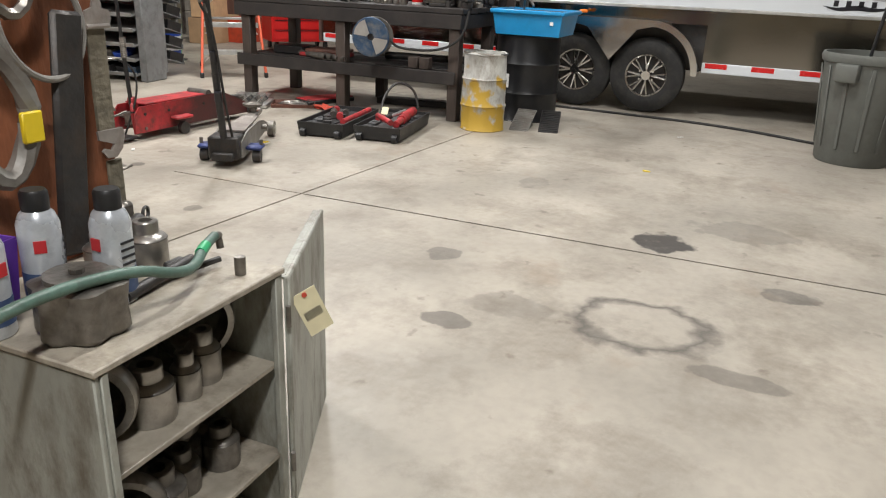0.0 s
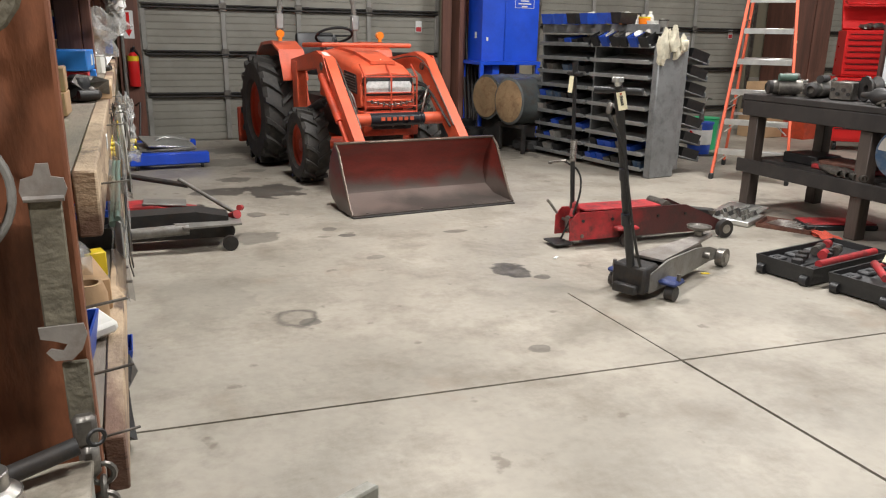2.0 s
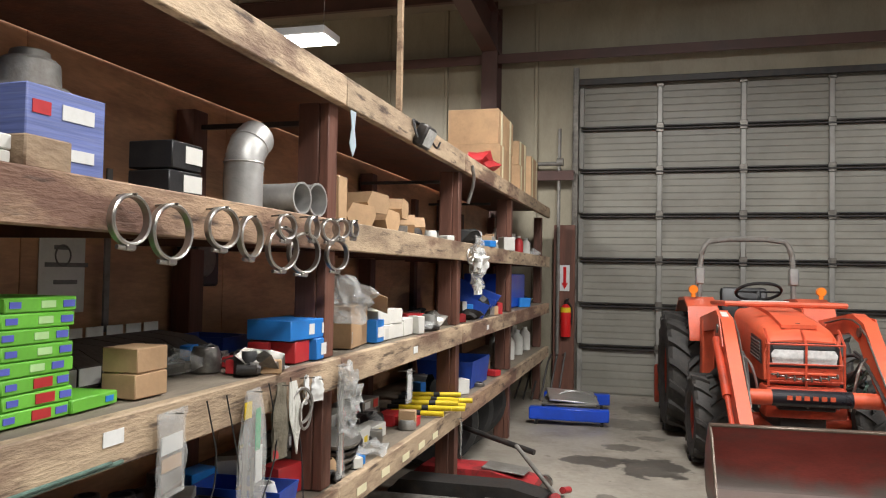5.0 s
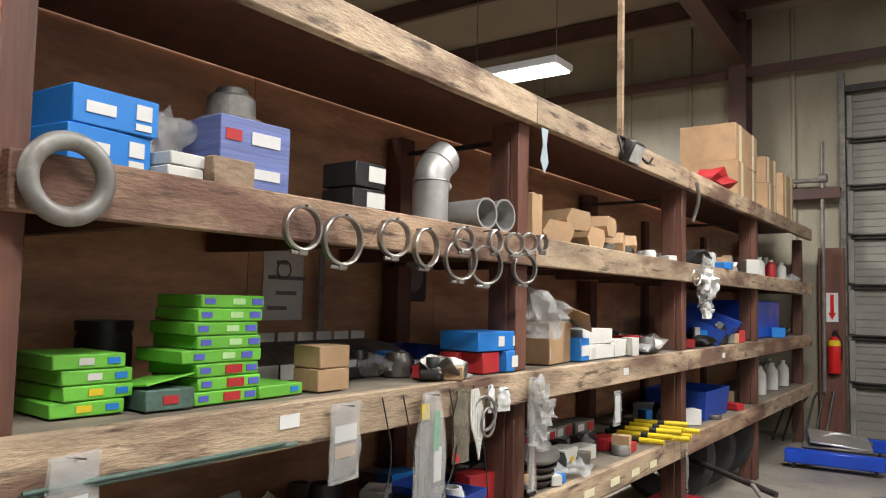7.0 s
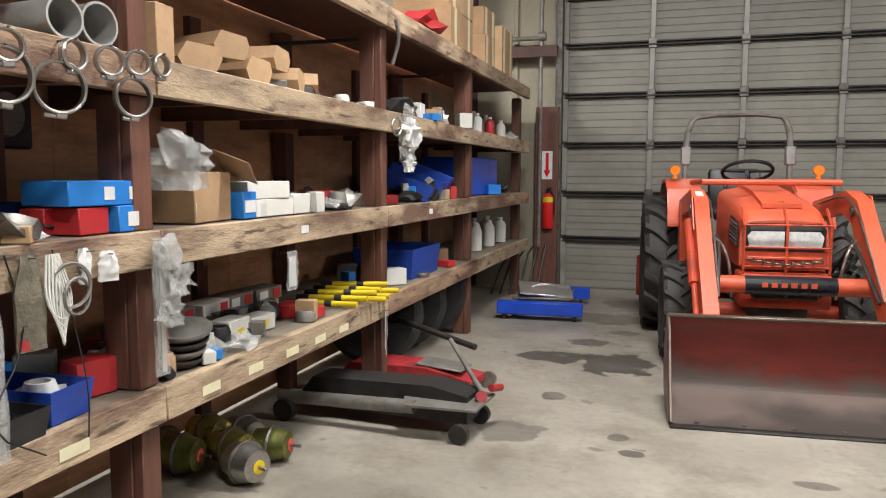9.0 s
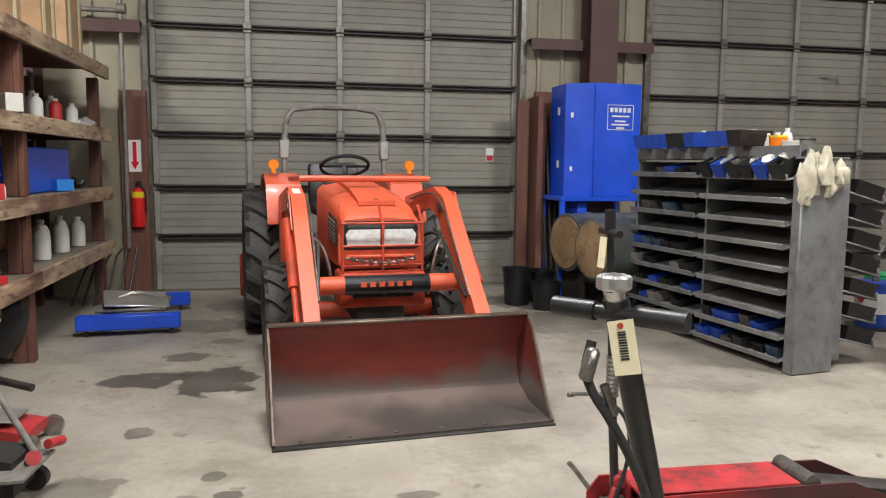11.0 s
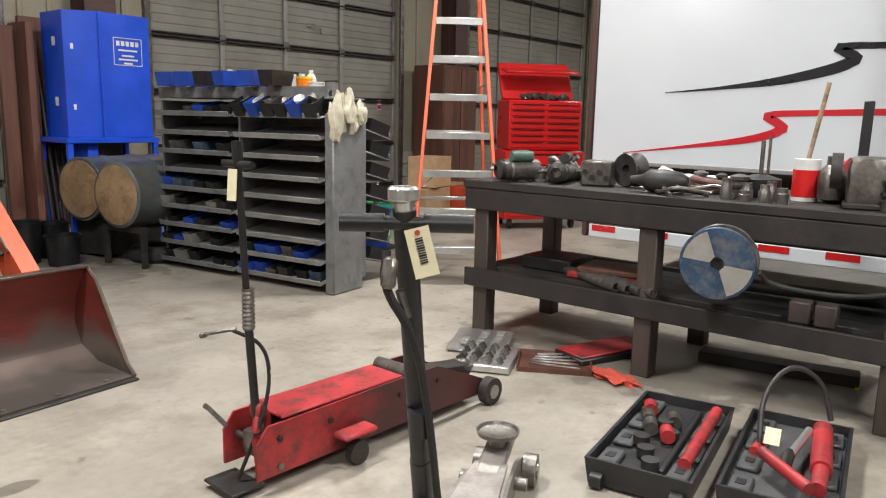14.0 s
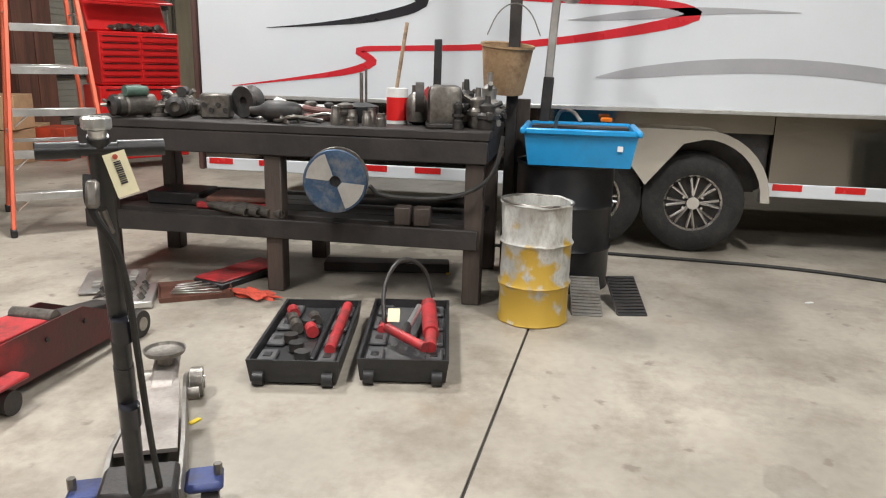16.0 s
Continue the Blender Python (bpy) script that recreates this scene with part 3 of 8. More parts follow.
def sectional_door(name, xs, z_lines, zt, label):
    d = struct(name, B().span(xs[0] - .06, xs[-1] + .06, WY + .1, WY + .13, 0, zt), DOORM, label, "garage door")
    zs = [0.0] + z_lines + [zt]
    for z0, z1 in zip(zs, zs[1:]):
        for x0, x1 in zip(xs, xs[1:]):
            b = B()
            h = (z1 - z0 - .05) / 6
            for k in range(6):
                zb = z0 + .025 + k * h
                b.prism([(WY + .1, zb), (WY + .084, zb + .001), (WY + .084, zb + h - .012), (WY + .091, zb + h - .007), (WY + .091, zb + h - .002), (WY + .1, zb + h)], x0 + .02, x1 - .02, "x")
            part("panel", b, DOORM, d)
    for z in z_lines:
        part("strut", B().span(xs[0], xs[-1], WY + .02, WY + .085, z - .03, z - .012, .003).span(xs[0], xs[-1], WY + .04, WY + .085, z + .008, z + .026, .003), DARKSTEEL, d, "dark horizontal strut")
    for x in xs:
        for z0, z1 in zip(zs, zs[1:]):
            part("stile", B().span(x - .03, x + .03, WY + .045, WY + .08, z0 + .03, z1 - .035, .006), DOORRIB, d, "light grey stile")
            if x not in (xs[0], xs[-1]):
                part("hinge", B().span(x - .045, x + .045, WY + .03, WY + .045, z1 - .06, z1 + .05, .004), OILSTEEL, d)
    for x, s in ((xs[0] - .06, -1), (xs[-1] + .06, 1)):
        part("track", B().span(x - .03, x + .03, WY - .06, WY - .03, 0, zt + .2, .004).span(x + s * .03, x + s * .04, WY - .06, WY + .04, 0, zt + .2), OILSTEEL, d, "steel door track")
    part("header_seal", B().span(xs[0] - .05, xs[-1] + .05, WY - .03, WY - .002, zt - .02, zt + .06, .006), DARKSTEEL, d)
    return d


sectional_door("door_1", [2.97, 3.92, 4.88, 5.84, 6.84], [.6, 1.12, 1.68, 2.235, 2.79, 3.32], 3.88, "closed grey ribbed sectional overhead door")
sectional_door("door_2", [8.47, 9.42, 10.39, 11.37, 12.45], [.3, .93, 1.56, 2.2, 2.84, 3.46], 4.08, "closed grey ribbed sectional overhead door")
sectional_door("door_3", [14.2, 15.2, 16.2, 17.2, 18.15], [.3, .93, 1.56, 2.2, 2.84, 3.46], 4.08, "closed grey ribbed sectional overhead door")
for x, z in ((6.52, 1.42), (12.1, 1.42)):
    s = one("door_notice", B().span(x, x + .09, WY + .064, WY + .067, z, z + .15), WHITEP, "small white and red notice on the overhead door", "notice")
    part("print_block", B().span(x + .008, x + .082, WY + .06, WY + .063, z + .01, z + .07), REDCARD, s)
one("door_pull", B().tube([(10.75, WY + .05, 2.5), (10.8, WY + .01, 2.52), (10.95, WY + .01, 2.5), (11.0, WY + .05, 2.42)], .012, 6, smooth=1), ALU, "bright lift handle on the overhead door", "handle")
# Fixture bodies for every lamp; five of the six are unseen additions.
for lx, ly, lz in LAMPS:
    t = thing("high_bay_and_fill_light", "white high bay ceiling light, lit; one seen, others added", "ceiling light", pose(lx, ly, lz), "high bay lights")
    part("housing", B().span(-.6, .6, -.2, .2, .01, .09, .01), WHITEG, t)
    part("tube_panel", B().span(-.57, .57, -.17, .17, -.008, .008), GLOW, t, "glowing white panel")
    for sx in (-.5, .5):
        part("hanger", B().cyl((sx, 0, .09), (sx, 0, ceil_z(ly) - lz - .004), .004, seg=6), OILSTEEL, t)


# ---- timber shelving along the aisle ----
SX, SB = 2.65, 1.88
rack = thing("timber_shelving", "long red-stained timber parts shelving, loaded and dirty", "shelving", pose(0, 0, 0))
LEVELS = [.62, 1.14, 1.69, 2.28]
Y0, Y1 = 2.3, 10.6
POSTS = [4.33, 6.4, 8.3, 10.5]
DARK_EDGES = {(1.69, Y0), (.62, 6.36), (1.14, 8.4)}
for z in LEVELS:
    cuts = [Y0, 4.36, 6.36, 8.4, Y1]
    for y0, y1 in zip(cuts, cuts[1:]):
        part("fascia_board", B().span(SX - .04, SX, y0 + .002, y1 - .002, z - .12, z, .004), EDGEDARK if (z, y0) in DARK_EDGES else EDGEWOOD, rack, "worn lumber edge board with dark stains")
        part("shelf_board", B().span(SB + .02, SX - .042, y0 + .001, y1 - .001, z - .03, z - .004), SHELFTOP if z < 2 else STAINED, rack)
        for k in range(3 if z < 2 else 0):
            yj = y0 + (y1 - y0) * (k + .5) / 3
            part("joist", B().span(SB + .02, SX - .042, yj - .02, yj + .02, z - .12, z - .031), STAINED, rack)
for y in POSTS:
    for x in (SX - .13, SB + .07):
        zs = [0] + LEVELS
        for a, c in zip(zs, zs[1:]):
            z0 = a + (.001 if a else 0)
            z1 = c - .121
            part("post", B().span(x - .045, x + .045, y - .05, y + .05, z0, z1, .004), STAINED, rack)
    if y < 10:
        for a, c in zip([0] + LEVELS, LEVELS):
            part("post_face", B().span(SX - .083, SX - .044, y - .045, y + .045, a + .001, c - .122, .003), STAINED, rack)
for k, y in enumerate([2.33 + 1.19 * i for i in range(7)]):
    part("back_panel", B().span(SB - .012, SB, y, y + 1.186, 0.02, 2.27), PLY, rack, "brown stained plywood back sheet")
for y in (5.6, 7.6, 9.2):
    part("strut", B().span(SB + .041, SX - .17, y - 1.27, y - 1.25, 2.08, 2.1), DARKSTEEL, rack, "thin dark steel strut")
    part("back_stud", B().span(SB + .001, SB + .04, y - .045, y + .045, .0, 2.1), STAINED, rack)
part("end_panel", B().span(1.9, 2.61, 2.24, 2.29, 0, 2.6, .006), RUSTY, rack, "rusty brown end panel with stains")
part("end_stud", B().span(2.53, 2.605, 2.292, 2.36, 0, 2.15, .004), STAINED, rack)
for k, y in enumerate((4.55, 4.85, 5.15, 5.42, 5.68, 3.9)):
    part("shelf_label", B().span(SX + .001, SX + .003, y, y + .11, .53, .565), PAPER, rack, "small cream shelf label")
for y, z in ((3.0, 1.075), (5.3, 1.06), (7.1, 1.06)):
    t = part("shelf_label", B().span(SX + .001, SX + .003, y, y + .07, z, z + .035), WHITEP, rack, "small white shelf label")
one("pine_prop", B().span(2.07, 2.11, 6.58, 6.62, 2.276, ceil_z(6.6) - .2, .003), WOOD, "pale pine prop from shelf top to roof", "post")
one("threaded_rod", B().cyl((2.665, 2.35, 1.03), (2.665, 3.05, 1.035), .006, seg=8).cyl((2.675, 2.35, 1.04), (2.675, 3.0, 1.044), .005, seg=8), GREENHOSE, "thin green steel rods fixed along shelf edge", "rod")

# ---- loader tractor ----
tr = thing("loader_tractor", "orange compact tractor with lowered front loader", "tractor", pose(4.98, 6.42, 0, 0, 0, 5))
W = .725
prof = [(0, .012), (.3, .02), (.47, .09), (.53, .22), (.5, .36), (.41, .5), (.38, .53)]
inner = [(0, .02), (.3, .035), (.455, .1), (.512, .22), (.483, .355), (.395, .49), (.37, .525)]
b = B().strip(inner, prof, -W, W, "x")
bucket = part("bucket", b, SCRAPED, tr, "scraped steel loader bucket with red paint")
for sx in (-1, 1):
    part("bucket_side", B().prism(prof + [(.3, .47), (.06, .06)], sx * W - .008 + sx * .009, sx * W + .008 + sx * .009, "x"), SCRAPED, bucket, "worn red bucket side plate")
    part("bucket_rim", B().tube([(sx * (W + .009), 0, .02), (sx * (W + .009), .06, .07), (sx * (W + .009), .3, .47), (sx * (W + .009), .38, .53)], .011, 6), WORNSTEEL, bucket)
part("cutting_edge", B().span(-W - .015, W + .015, -.03, .07, .0, .0115, .003), DARKSTEEL, bucket, "dark cutting edge")
part("bucket_lip", B().span(-W - .012, W + .012, .355, .41, .522, .54, .005), WORNSTEEL, bucket)
for k in range(6):
    part("bolt", B().cyl((-.6 + k * .24, .03, .013), (-.6 + k * .24, .03, .028), .012, seg=6), OILSTEEL, bucket)
for sx in (-1, 1):
    x = sx * .49
    top = [(.42, .5), (.62, .68), (.95, .98), (1.15, 1.17), (1.4, 1.23), (2.2, 1.13)]
    bot = [(.5, .36), (.75, .58), (1.08, .85), (1.25, 1.02), (1.45, 1.08), (2.2, 1.0)]
    part("loader_arm", B().strip(top, bot, x - .045, x + .045, "x"), ORANGE, tr, "bright orange loader arm")
    part("arm_cylinder", B().cyl((x, 1.95, .62), (x, 1.35, .78), .04).cyl((x, 1.35, .78), (x, .98, .87), .02), DARKSTEEL, tr, "black hydraulic cylinder")
    part("tilt_cylinder", B().cyl((x + sx * .07, 1.2, 1.02), (x + sx * .07, .75, .66), .032).cyl((x + sx * .07, .75, .66), (x + sx * .07, .5, .44), .018), ORANGED, tr)
    part("loader_mast", B().span(x - .05, x + .05, 2.0, 2.16, .42, 1.12, .01), ORANGE, tr)
    part("arm_hose", B().tube([(x - sx * .05, .62, .6), (x - sx * .09, .9, .86), (x - sx * .1, 1.1, .95), (x - sx * .12, 1.4, .9), (x - sx * .12, 1.7, .7)], .012, 6, smooth=2), DARKSTEEL, tr)
for k, (x0, x1, z1) in enumerate(((.33, .4, .9), (.36, .44, .84), (.3, .42, .78), (.38, .43, .72))):
    part("valve_hose", B().tube([(x0, 1.35, .62 + .03 * k), (x0 + .03, 1.1, z1 - .1), (x1 - .03, .98, z1), (x1, 1.02, z1 + .03), (x1, 1.2, z1 + .06)], .011, 7, smooth=2), GREENHOSE if k % 2 else RUBBER, tr)
for sx in (-1, 1):
    part("arm_line", B().tube([(sx * .44, .56, .62), (sx * .435, .85, .9), (sx * .43, 1.12, 1.14), (sx * .43, 1.4, 1.2), (sx * .43, 2.0, 1.12)], .007, 6, smooth=1), OILSTEEL, tr, "thin steel hydraulic line")
    part("arm_pivot", B().cyl((sx * .43, 1.22, 1.1), (sx * .555, 1.22, 1.1), .035, seg=16), OILSTEEL, tr)
    part("bucket_pin", B().cyl((sx * .43, .52, .42), (sx * .555, .52, .42), .03, seg=14), OILSTEEL, tr)
    part("arm_gusset", B().prism([(1.02, .98), (1.2, 1.2), (1.5, 1.21), (1.32, 1.02)], sx * .543 - .004, sx * .543 + .004, "x"), ORANGE, tr)
    part("valve_pipe", B().tube([(sx * .3, .98, .56), (sx * .32, .95, .72), (sx * .36, .97, .88), (sx * .42, 1.02, .93)], .01, 7, smooth=2), STEEL, tr)
part("arm_decal", B().box((-.49, 1.28, 1.204), (.05, .12, .004), 0, (14, 0, 0)), WHITECARD, tr, "small white decal")
part("cross_tube", B().cyl((-.445, .82, .66), (.445, .82, .66), .055, seg=20), ORANGE, tr)
part("cross_tube_decal", B().cyl((-.26, .82, .66), (.26, .82, .66), .057, seg=20), VINYLBLK, tr, "black decal band with orange marks")
for k in range(6):
    part("decal_mark", B().box((-.15 + k * .055, .761, .67), (.034, .004, .03)), ORANGE, tr)
def hood_section(y, w, zb, zt, crown, r):
    pts = [(-w, zb), (-w, zt - r)]
    pts += [(-w + r - r * math.cos(a), zt - r + r * math.sin(a)) for a in (radians(q) for q in (25, 50, 75, 90))]
    pts += [(-w * .35, zt + crown * .8), (0, zt + crown)]
    pts += [(-x, z) for x, z in reversed(pts[:-1])]
    return [(x, y, z) for x, z in pts]


part("hood", B().rings([hood_section(*q) for q in ((1.03, .232, .98, 1.035, .012, .03), (1.07, .245, .74, 1.075, .02, .05), (1.2, .255, .74, 1.12, .03, .06), (1.5, .262, .75, 1.17, .035, .07), (1.85, .262, .77, 1.205, .035, .07), (2.15, .255, .78, 1.225, .03, .07))], False, True), ORANGE, tr, "orange engine hood, lightly scuffed")
part("hood_ridge", B().strip([(1.12, 1.148), (1.5, 1.222), (2.12, 1.272)], [(1.12, 1.12), (1.5, 1.19), (2.12, 1.24)], -.12, .12, "x"), ORANGE, tr)
part("hood_badge", B().box((0, 1.16, 1.158), (.03, .03, .006), .002), CHROME, tr)
part("rear_hood_panel", B().span(-.2, .2, 2.152, 2.17, 1.0, 1.29, .02), WHITECARD, tr, "pale dash shroud")
part("headlamp_surround", B().prism([(-.228, .855), (.228, .855), (.24, .99), (.215, 1.028), (-.215, 1.028), (-.24, .99)], .995, 1.05, "y"), BLACKP, tr, "black headlamp surround")
part("lamp_band", B().box((0, .992, 1.0), (.42, .006, .035), .002, (-14, 0, 0)), BLACKP, tr)
for sx in (-1, 1):
    part("headlamp", B().prism([(sx * .006, .878), (sx * .212, .882), (sx * .222, .945), (sx * .2, .978), (sx * .006, .978)], .978, .994, "y"), LENS, tr, "clear headlamp")
    part("nose_pillar", B().tube([(sx * .248, 1.01, .76), (sx * .252, 1.02, .9), (sx * .232, 1.05, 1.04)], .016, 8, smooth=1), ORANGE, tr)
    part("side_grille_plate", B().prism([(1.1, .86), (1.46, .9), (1.42, 1.06), (1.12, 1.03)], sx * .262 - .004, sx * .262 + .004, "x"), BLACKP, tr, "black vented side grille")
    for k in range(6):
        part("grille_slat", B().box((sx * .269, 1.275, .895 + k * .025), (.006, .3, .007), 0, (4, 0, 0)), GREYP, tr)
part("lower_grille", B().prism([(-.25, .775), (-.235, .735), (.235, .735), (.25, .775), (.24, .85), (-.24, .85)], .985, 1.03, "y"), ORANGED, tr)
part("grille_moulding", B().box((0, .98, .81), (.44, .012, .02), .005), ORANGE, tr)
part("front_bumper", B().span(-.27, .27, .92, 1.15, .5, .72, .02), ORANGED, tr, "dull orange front casting")
part("bumper_opening", B().span(-.19, .19, .905, .925, .56, .68, .012), BLACKP, tr)
part("bumper_bar", B().tube([(-.2, .9, .58), (-.2, .89, .67), (.2, .89, .67), (.2, .9, .58)], .009, 6).tube([(0, .89, .58), (0, .89, .67)], .008, 6), GREYP, tr)
b = B()
for x in (-.25, 0, .25):
    b.tube([(x, .93, .72), (x, .93, 1.02), (x, 1.06, 1.12)], .009, 6)
for z in (.76, .88, 1.02):
    b.tube([(-.25, .93, z), (.25, .93, z)], .008, 6)
part("brush_guard", b, ORANGED, tr, "orange rod brush guard")
b = B()
for k in range(16):
    b.torus((-.22 + k * .028, .915, .81 - .03 * math.sin(k * .2)), .016, .005, (90 * (k % 2), 0, 90), 10, 5)
part("chain", b, OILSTEEL, tr, "rusty chain across the guard")
part("top_rail", B().tube([(-.46, 2.0, 1.27), (-.44, 1.5, 1.28), (.44, 1.5, 1.28), (.46, 2.0, 1.27)], .022, 8), ORANGE, tr)
part("chassis", B().span(-.16, .16, 1.0, 3.1, .38, .75, .03), DARKSTEEL, tr)
part("front_axle", B().cyl((-.5, 1.62, .36), (.5, 1.62, .36), .06), ORANGED, tr)
part("rear_axle", B().cyl((-.5, 2.85, .57), (.5, 2.85, .57), .1), ORANGED, tr)


def ag_tyre(parent, x, y, r, w, lugs, rimr):
    s = 1 if x > 0 else -1
    m = Matrix.Translation((x, y, r)) @ pose(0, 0, 0, 0, 90, 0)
    h = w / 2
    wh = part("wheel", B().lathe([(rimr - .02, -h * .7), (rimr - .02, h * .7), (rimr, h * .75), (rimr, -h * .75)], m, 28, True).lathe([(.02, s * h * .2), (rimr * .5, s * h * .1), (rimr - .015, s * h * .55), (rimr - .015, s * h * .5), (rimr * .5, 0), (.02, s * h * .1)], m, 24), ORANGED, parent, "orange steel wheel")
    part("tyre", B().lathe([(rimr, -h * .75), (rimr * 1.1, -h), (r * .86, -h), (r * .93, -h * .8), (r * .94, 0), (r * .93, h * .8), (r * .86, h), (rimr * 1.1, h), (rimr, h * .75)], m, 36, True), DUSTRUBBER, wh, "dusty black lugged tyre")
    for sd in (-1, 1):
        rows = []
        for f, da in ((1.0, 0.0), (.7, .05), (.38, .13), (-.06, .26)):
            u = sd * h * f
            rows.append([Vector((rr * math.cos(da + e), rr * math.sin(da + e), u)) for rr, e in ((r * .9, -.07), (r, -.045), (r, .045), (r * .9, .07))])
        lug = None
        for k in range(lugs):
            if lug is None:
                lug = part("tread_lug", B().rings(rows, False, True), DUSTRUBBER, wh)
            else:
                lug = new("tread_lug", lug.data)
                lug.parent = wh
            lug.matrix_basis = m @ pose(0, 0, 0, 0, 0, 360 * (k + (.5 if sd > 0 else 0)) / lugs)
    part("hub", B().cyl(m @ Vector((0, 0, s * h * .1)), m @ Vector((0, 0, s * h * .6)), rimr * .3, seg=12), ORANGED, wh)


for sx in (-1, 1):
    ag_tyre(tr, sx * .57, 1.62, .355, .24, 15, .2)
    ag_tyre(tr, sx * .6, 2.85, .575, .36, 17, .3)
    fend_t = [(2.2, .95), (2.35, 1.22), (2.6, 1.3), (3.0, 1.28), (3.3, 1.12)]
    fend_b = [(2.2, .92), (2.35, 1.19), (2.6, 1.27), (3.0, 1.25), (3.3, 1.09)]
    part("fender", B().strip(fend_t, fend_b, sx * .36, sx * .62, "x").prism([(2.2, .6), (2.35, 1.2), (2.6, 1.28), (3.0, 1.26), (3.3, 1.1), (3.1, .6)], sx * .36 - .01, sx * .36 + .01, "x"), ORANGE, tr, "orange rear fender")
    part("marker_light", B().cyl((sx * .55, 2.5, 1.3), (sx * .55, 2.5, 1.34), .02).cyl((sx * .55, 2.48, 1.37), (sx * .55, 2.53, 1.37), .04), AMBER, tr, "amber marker light")
b = B().tube([(-.43, 2.95, .85), (-.43, 2.95, 1.55), (-.41, 2.95, 1.76), (-.33, 2.95, 1.86), (.33, 2.95, 1.86), (.41, 2.95, 1.76), (.43, 2.95, 1.55), (.43, 2.95, .85)], .027, 8, smooth=1)
part("roll_bar", b, GREYP, tr, "grey folding roll bar")
for sx in (-1, 1):
    part("roll_bar_sleeve", B().span(sx * .43 - .04, sx * .43 + .04, 2.91, 2.99, 1.42, 1.58, .008), ALU, tr)
part("steering_wheel", B().torus((0, 2.42, 1.36), .19, .014, (-25, 0, 0)).cyl((0, 2.42, 1.36), (0, 2.25, 1.1), .02).tube([(-.18, 2.42, 1.36), (.18, 2.42, 1.36)], .01, 6), BLACKP, tr, "black steering wheel")
part("seat", B().box((0, 2.85, 1.0), (.46, .42, .1), .04).box((0, 3.05, 1.2), (.44, .1, .38), .04, (-10, 0, 0)), BLACKP, tr, "black operator seat")
part("dashboard", B().span(-.2, .2, 2.1, 2.3, .8, 1.27, .03), BLACKP, tr)
part("rear_blade", B().span(-.8, .8, 3.5, 3.56, .15, .55, .02), ORANGED, tr, "orange implement behind the tractor")
part("three_point_arm", B().cyl((-.3, 3.0, .45), (-.35, 3.5, .3), .03).cyl((.3, 3.0, .45), (.35, 3.5, .3), .03), DARKSTEEL, tr)

# ---- enclosed trailer ----
TX, TY1, TY0 = 9.15, 5.86, -5.2
tl = thing("enclosed_trailer", "large white enclosed car trailer with swoosh stripes", "trailer", pose(0, 0, 0))
part("body", B().span(TX, TX + 2.5, TY0, TY1, 1.02, 3.35, .01), WHITEG, tl, "white side wall")
part("floor_frame", B().span(TX + .25, TX + 2.3, TY0, TY1 - .05, .42, 1.019), DARKSTEEL, tl)
for y0, y1 in ((3.28, TY1 - .01), (TY0, 1.57)):
    part("skirt_panel", B().span(TX + .004, TX + .03, y0, y1, .53, 1.015), MIRRORSK, tl, "mirror polished stainless lower skirt")
    part("bottom_rail", B().span(TX - .004, TX + .06, y0, y1, .43, .528, .006), WHITEG, tl, "white bottom rail")
    n = int((y1 - y0) / .42)
    for k in range(n):
        ya = y1 - .03 - k * .42
        part("reflective_tape", B().span(TX - .007, TX - .005, ya - .2, ya, .478, .525), LAMPRED, tl, "red reflective tape")
part("skirt_cap", B().span(TX - .006, TX + .03, TY0, TY1, 1.0, 1.03, .004), ALU, tl)
part("corner_post", B().span(TX - .012, TX + .05, TY1, TY1 + .05, .43, 3.35, .01), STEELRED, tl, "dark rear corner trim")
arch_o, arch_i = [], []
for k in range(19):
    a = math.pi * k / 18
    yy = 2.44 + (.36 if k > 9 else (-.36 if k < 9 else 0)) - .49 * math.cos(a)
    arch_o.append((yy, .41 + .49 * math.sin(a)))
    arch_i.append((2.44 + (.36 if k > 9 else (-.36 if k < 9 else 0)) - .43 * math.cos(a), .41 + .43 * math.sin(a)))
part("fender", B().strip(arch_o, arch_i, TX - .17, TX + .05, "x"), CHROME, tl, "bright aluminium tandem fender")
part("fender_valance", B().strip([(1.95, .86), (2.44, .86), (2.93, .86)], [(2.2, .8), (2.44, .5), (2.68, .8)], TX - .165, TX - .15, "x"), CHROME, tl)
part("wheel_well", B().span(TX + .12, TX + .25, 1.57, 3.28, .45, 1.018), DARKSTEEL, tl)
part("side_marker", B().span(TX - .165, TX - .14, 2.7, 2.78, .93, .96, .008), AMBER, tl, "amber marker light")
part("well_panel", B().span(TX + .02, TX + .03, 1.571, 3.279, .87, 1.015), MIRRORSK, tl)
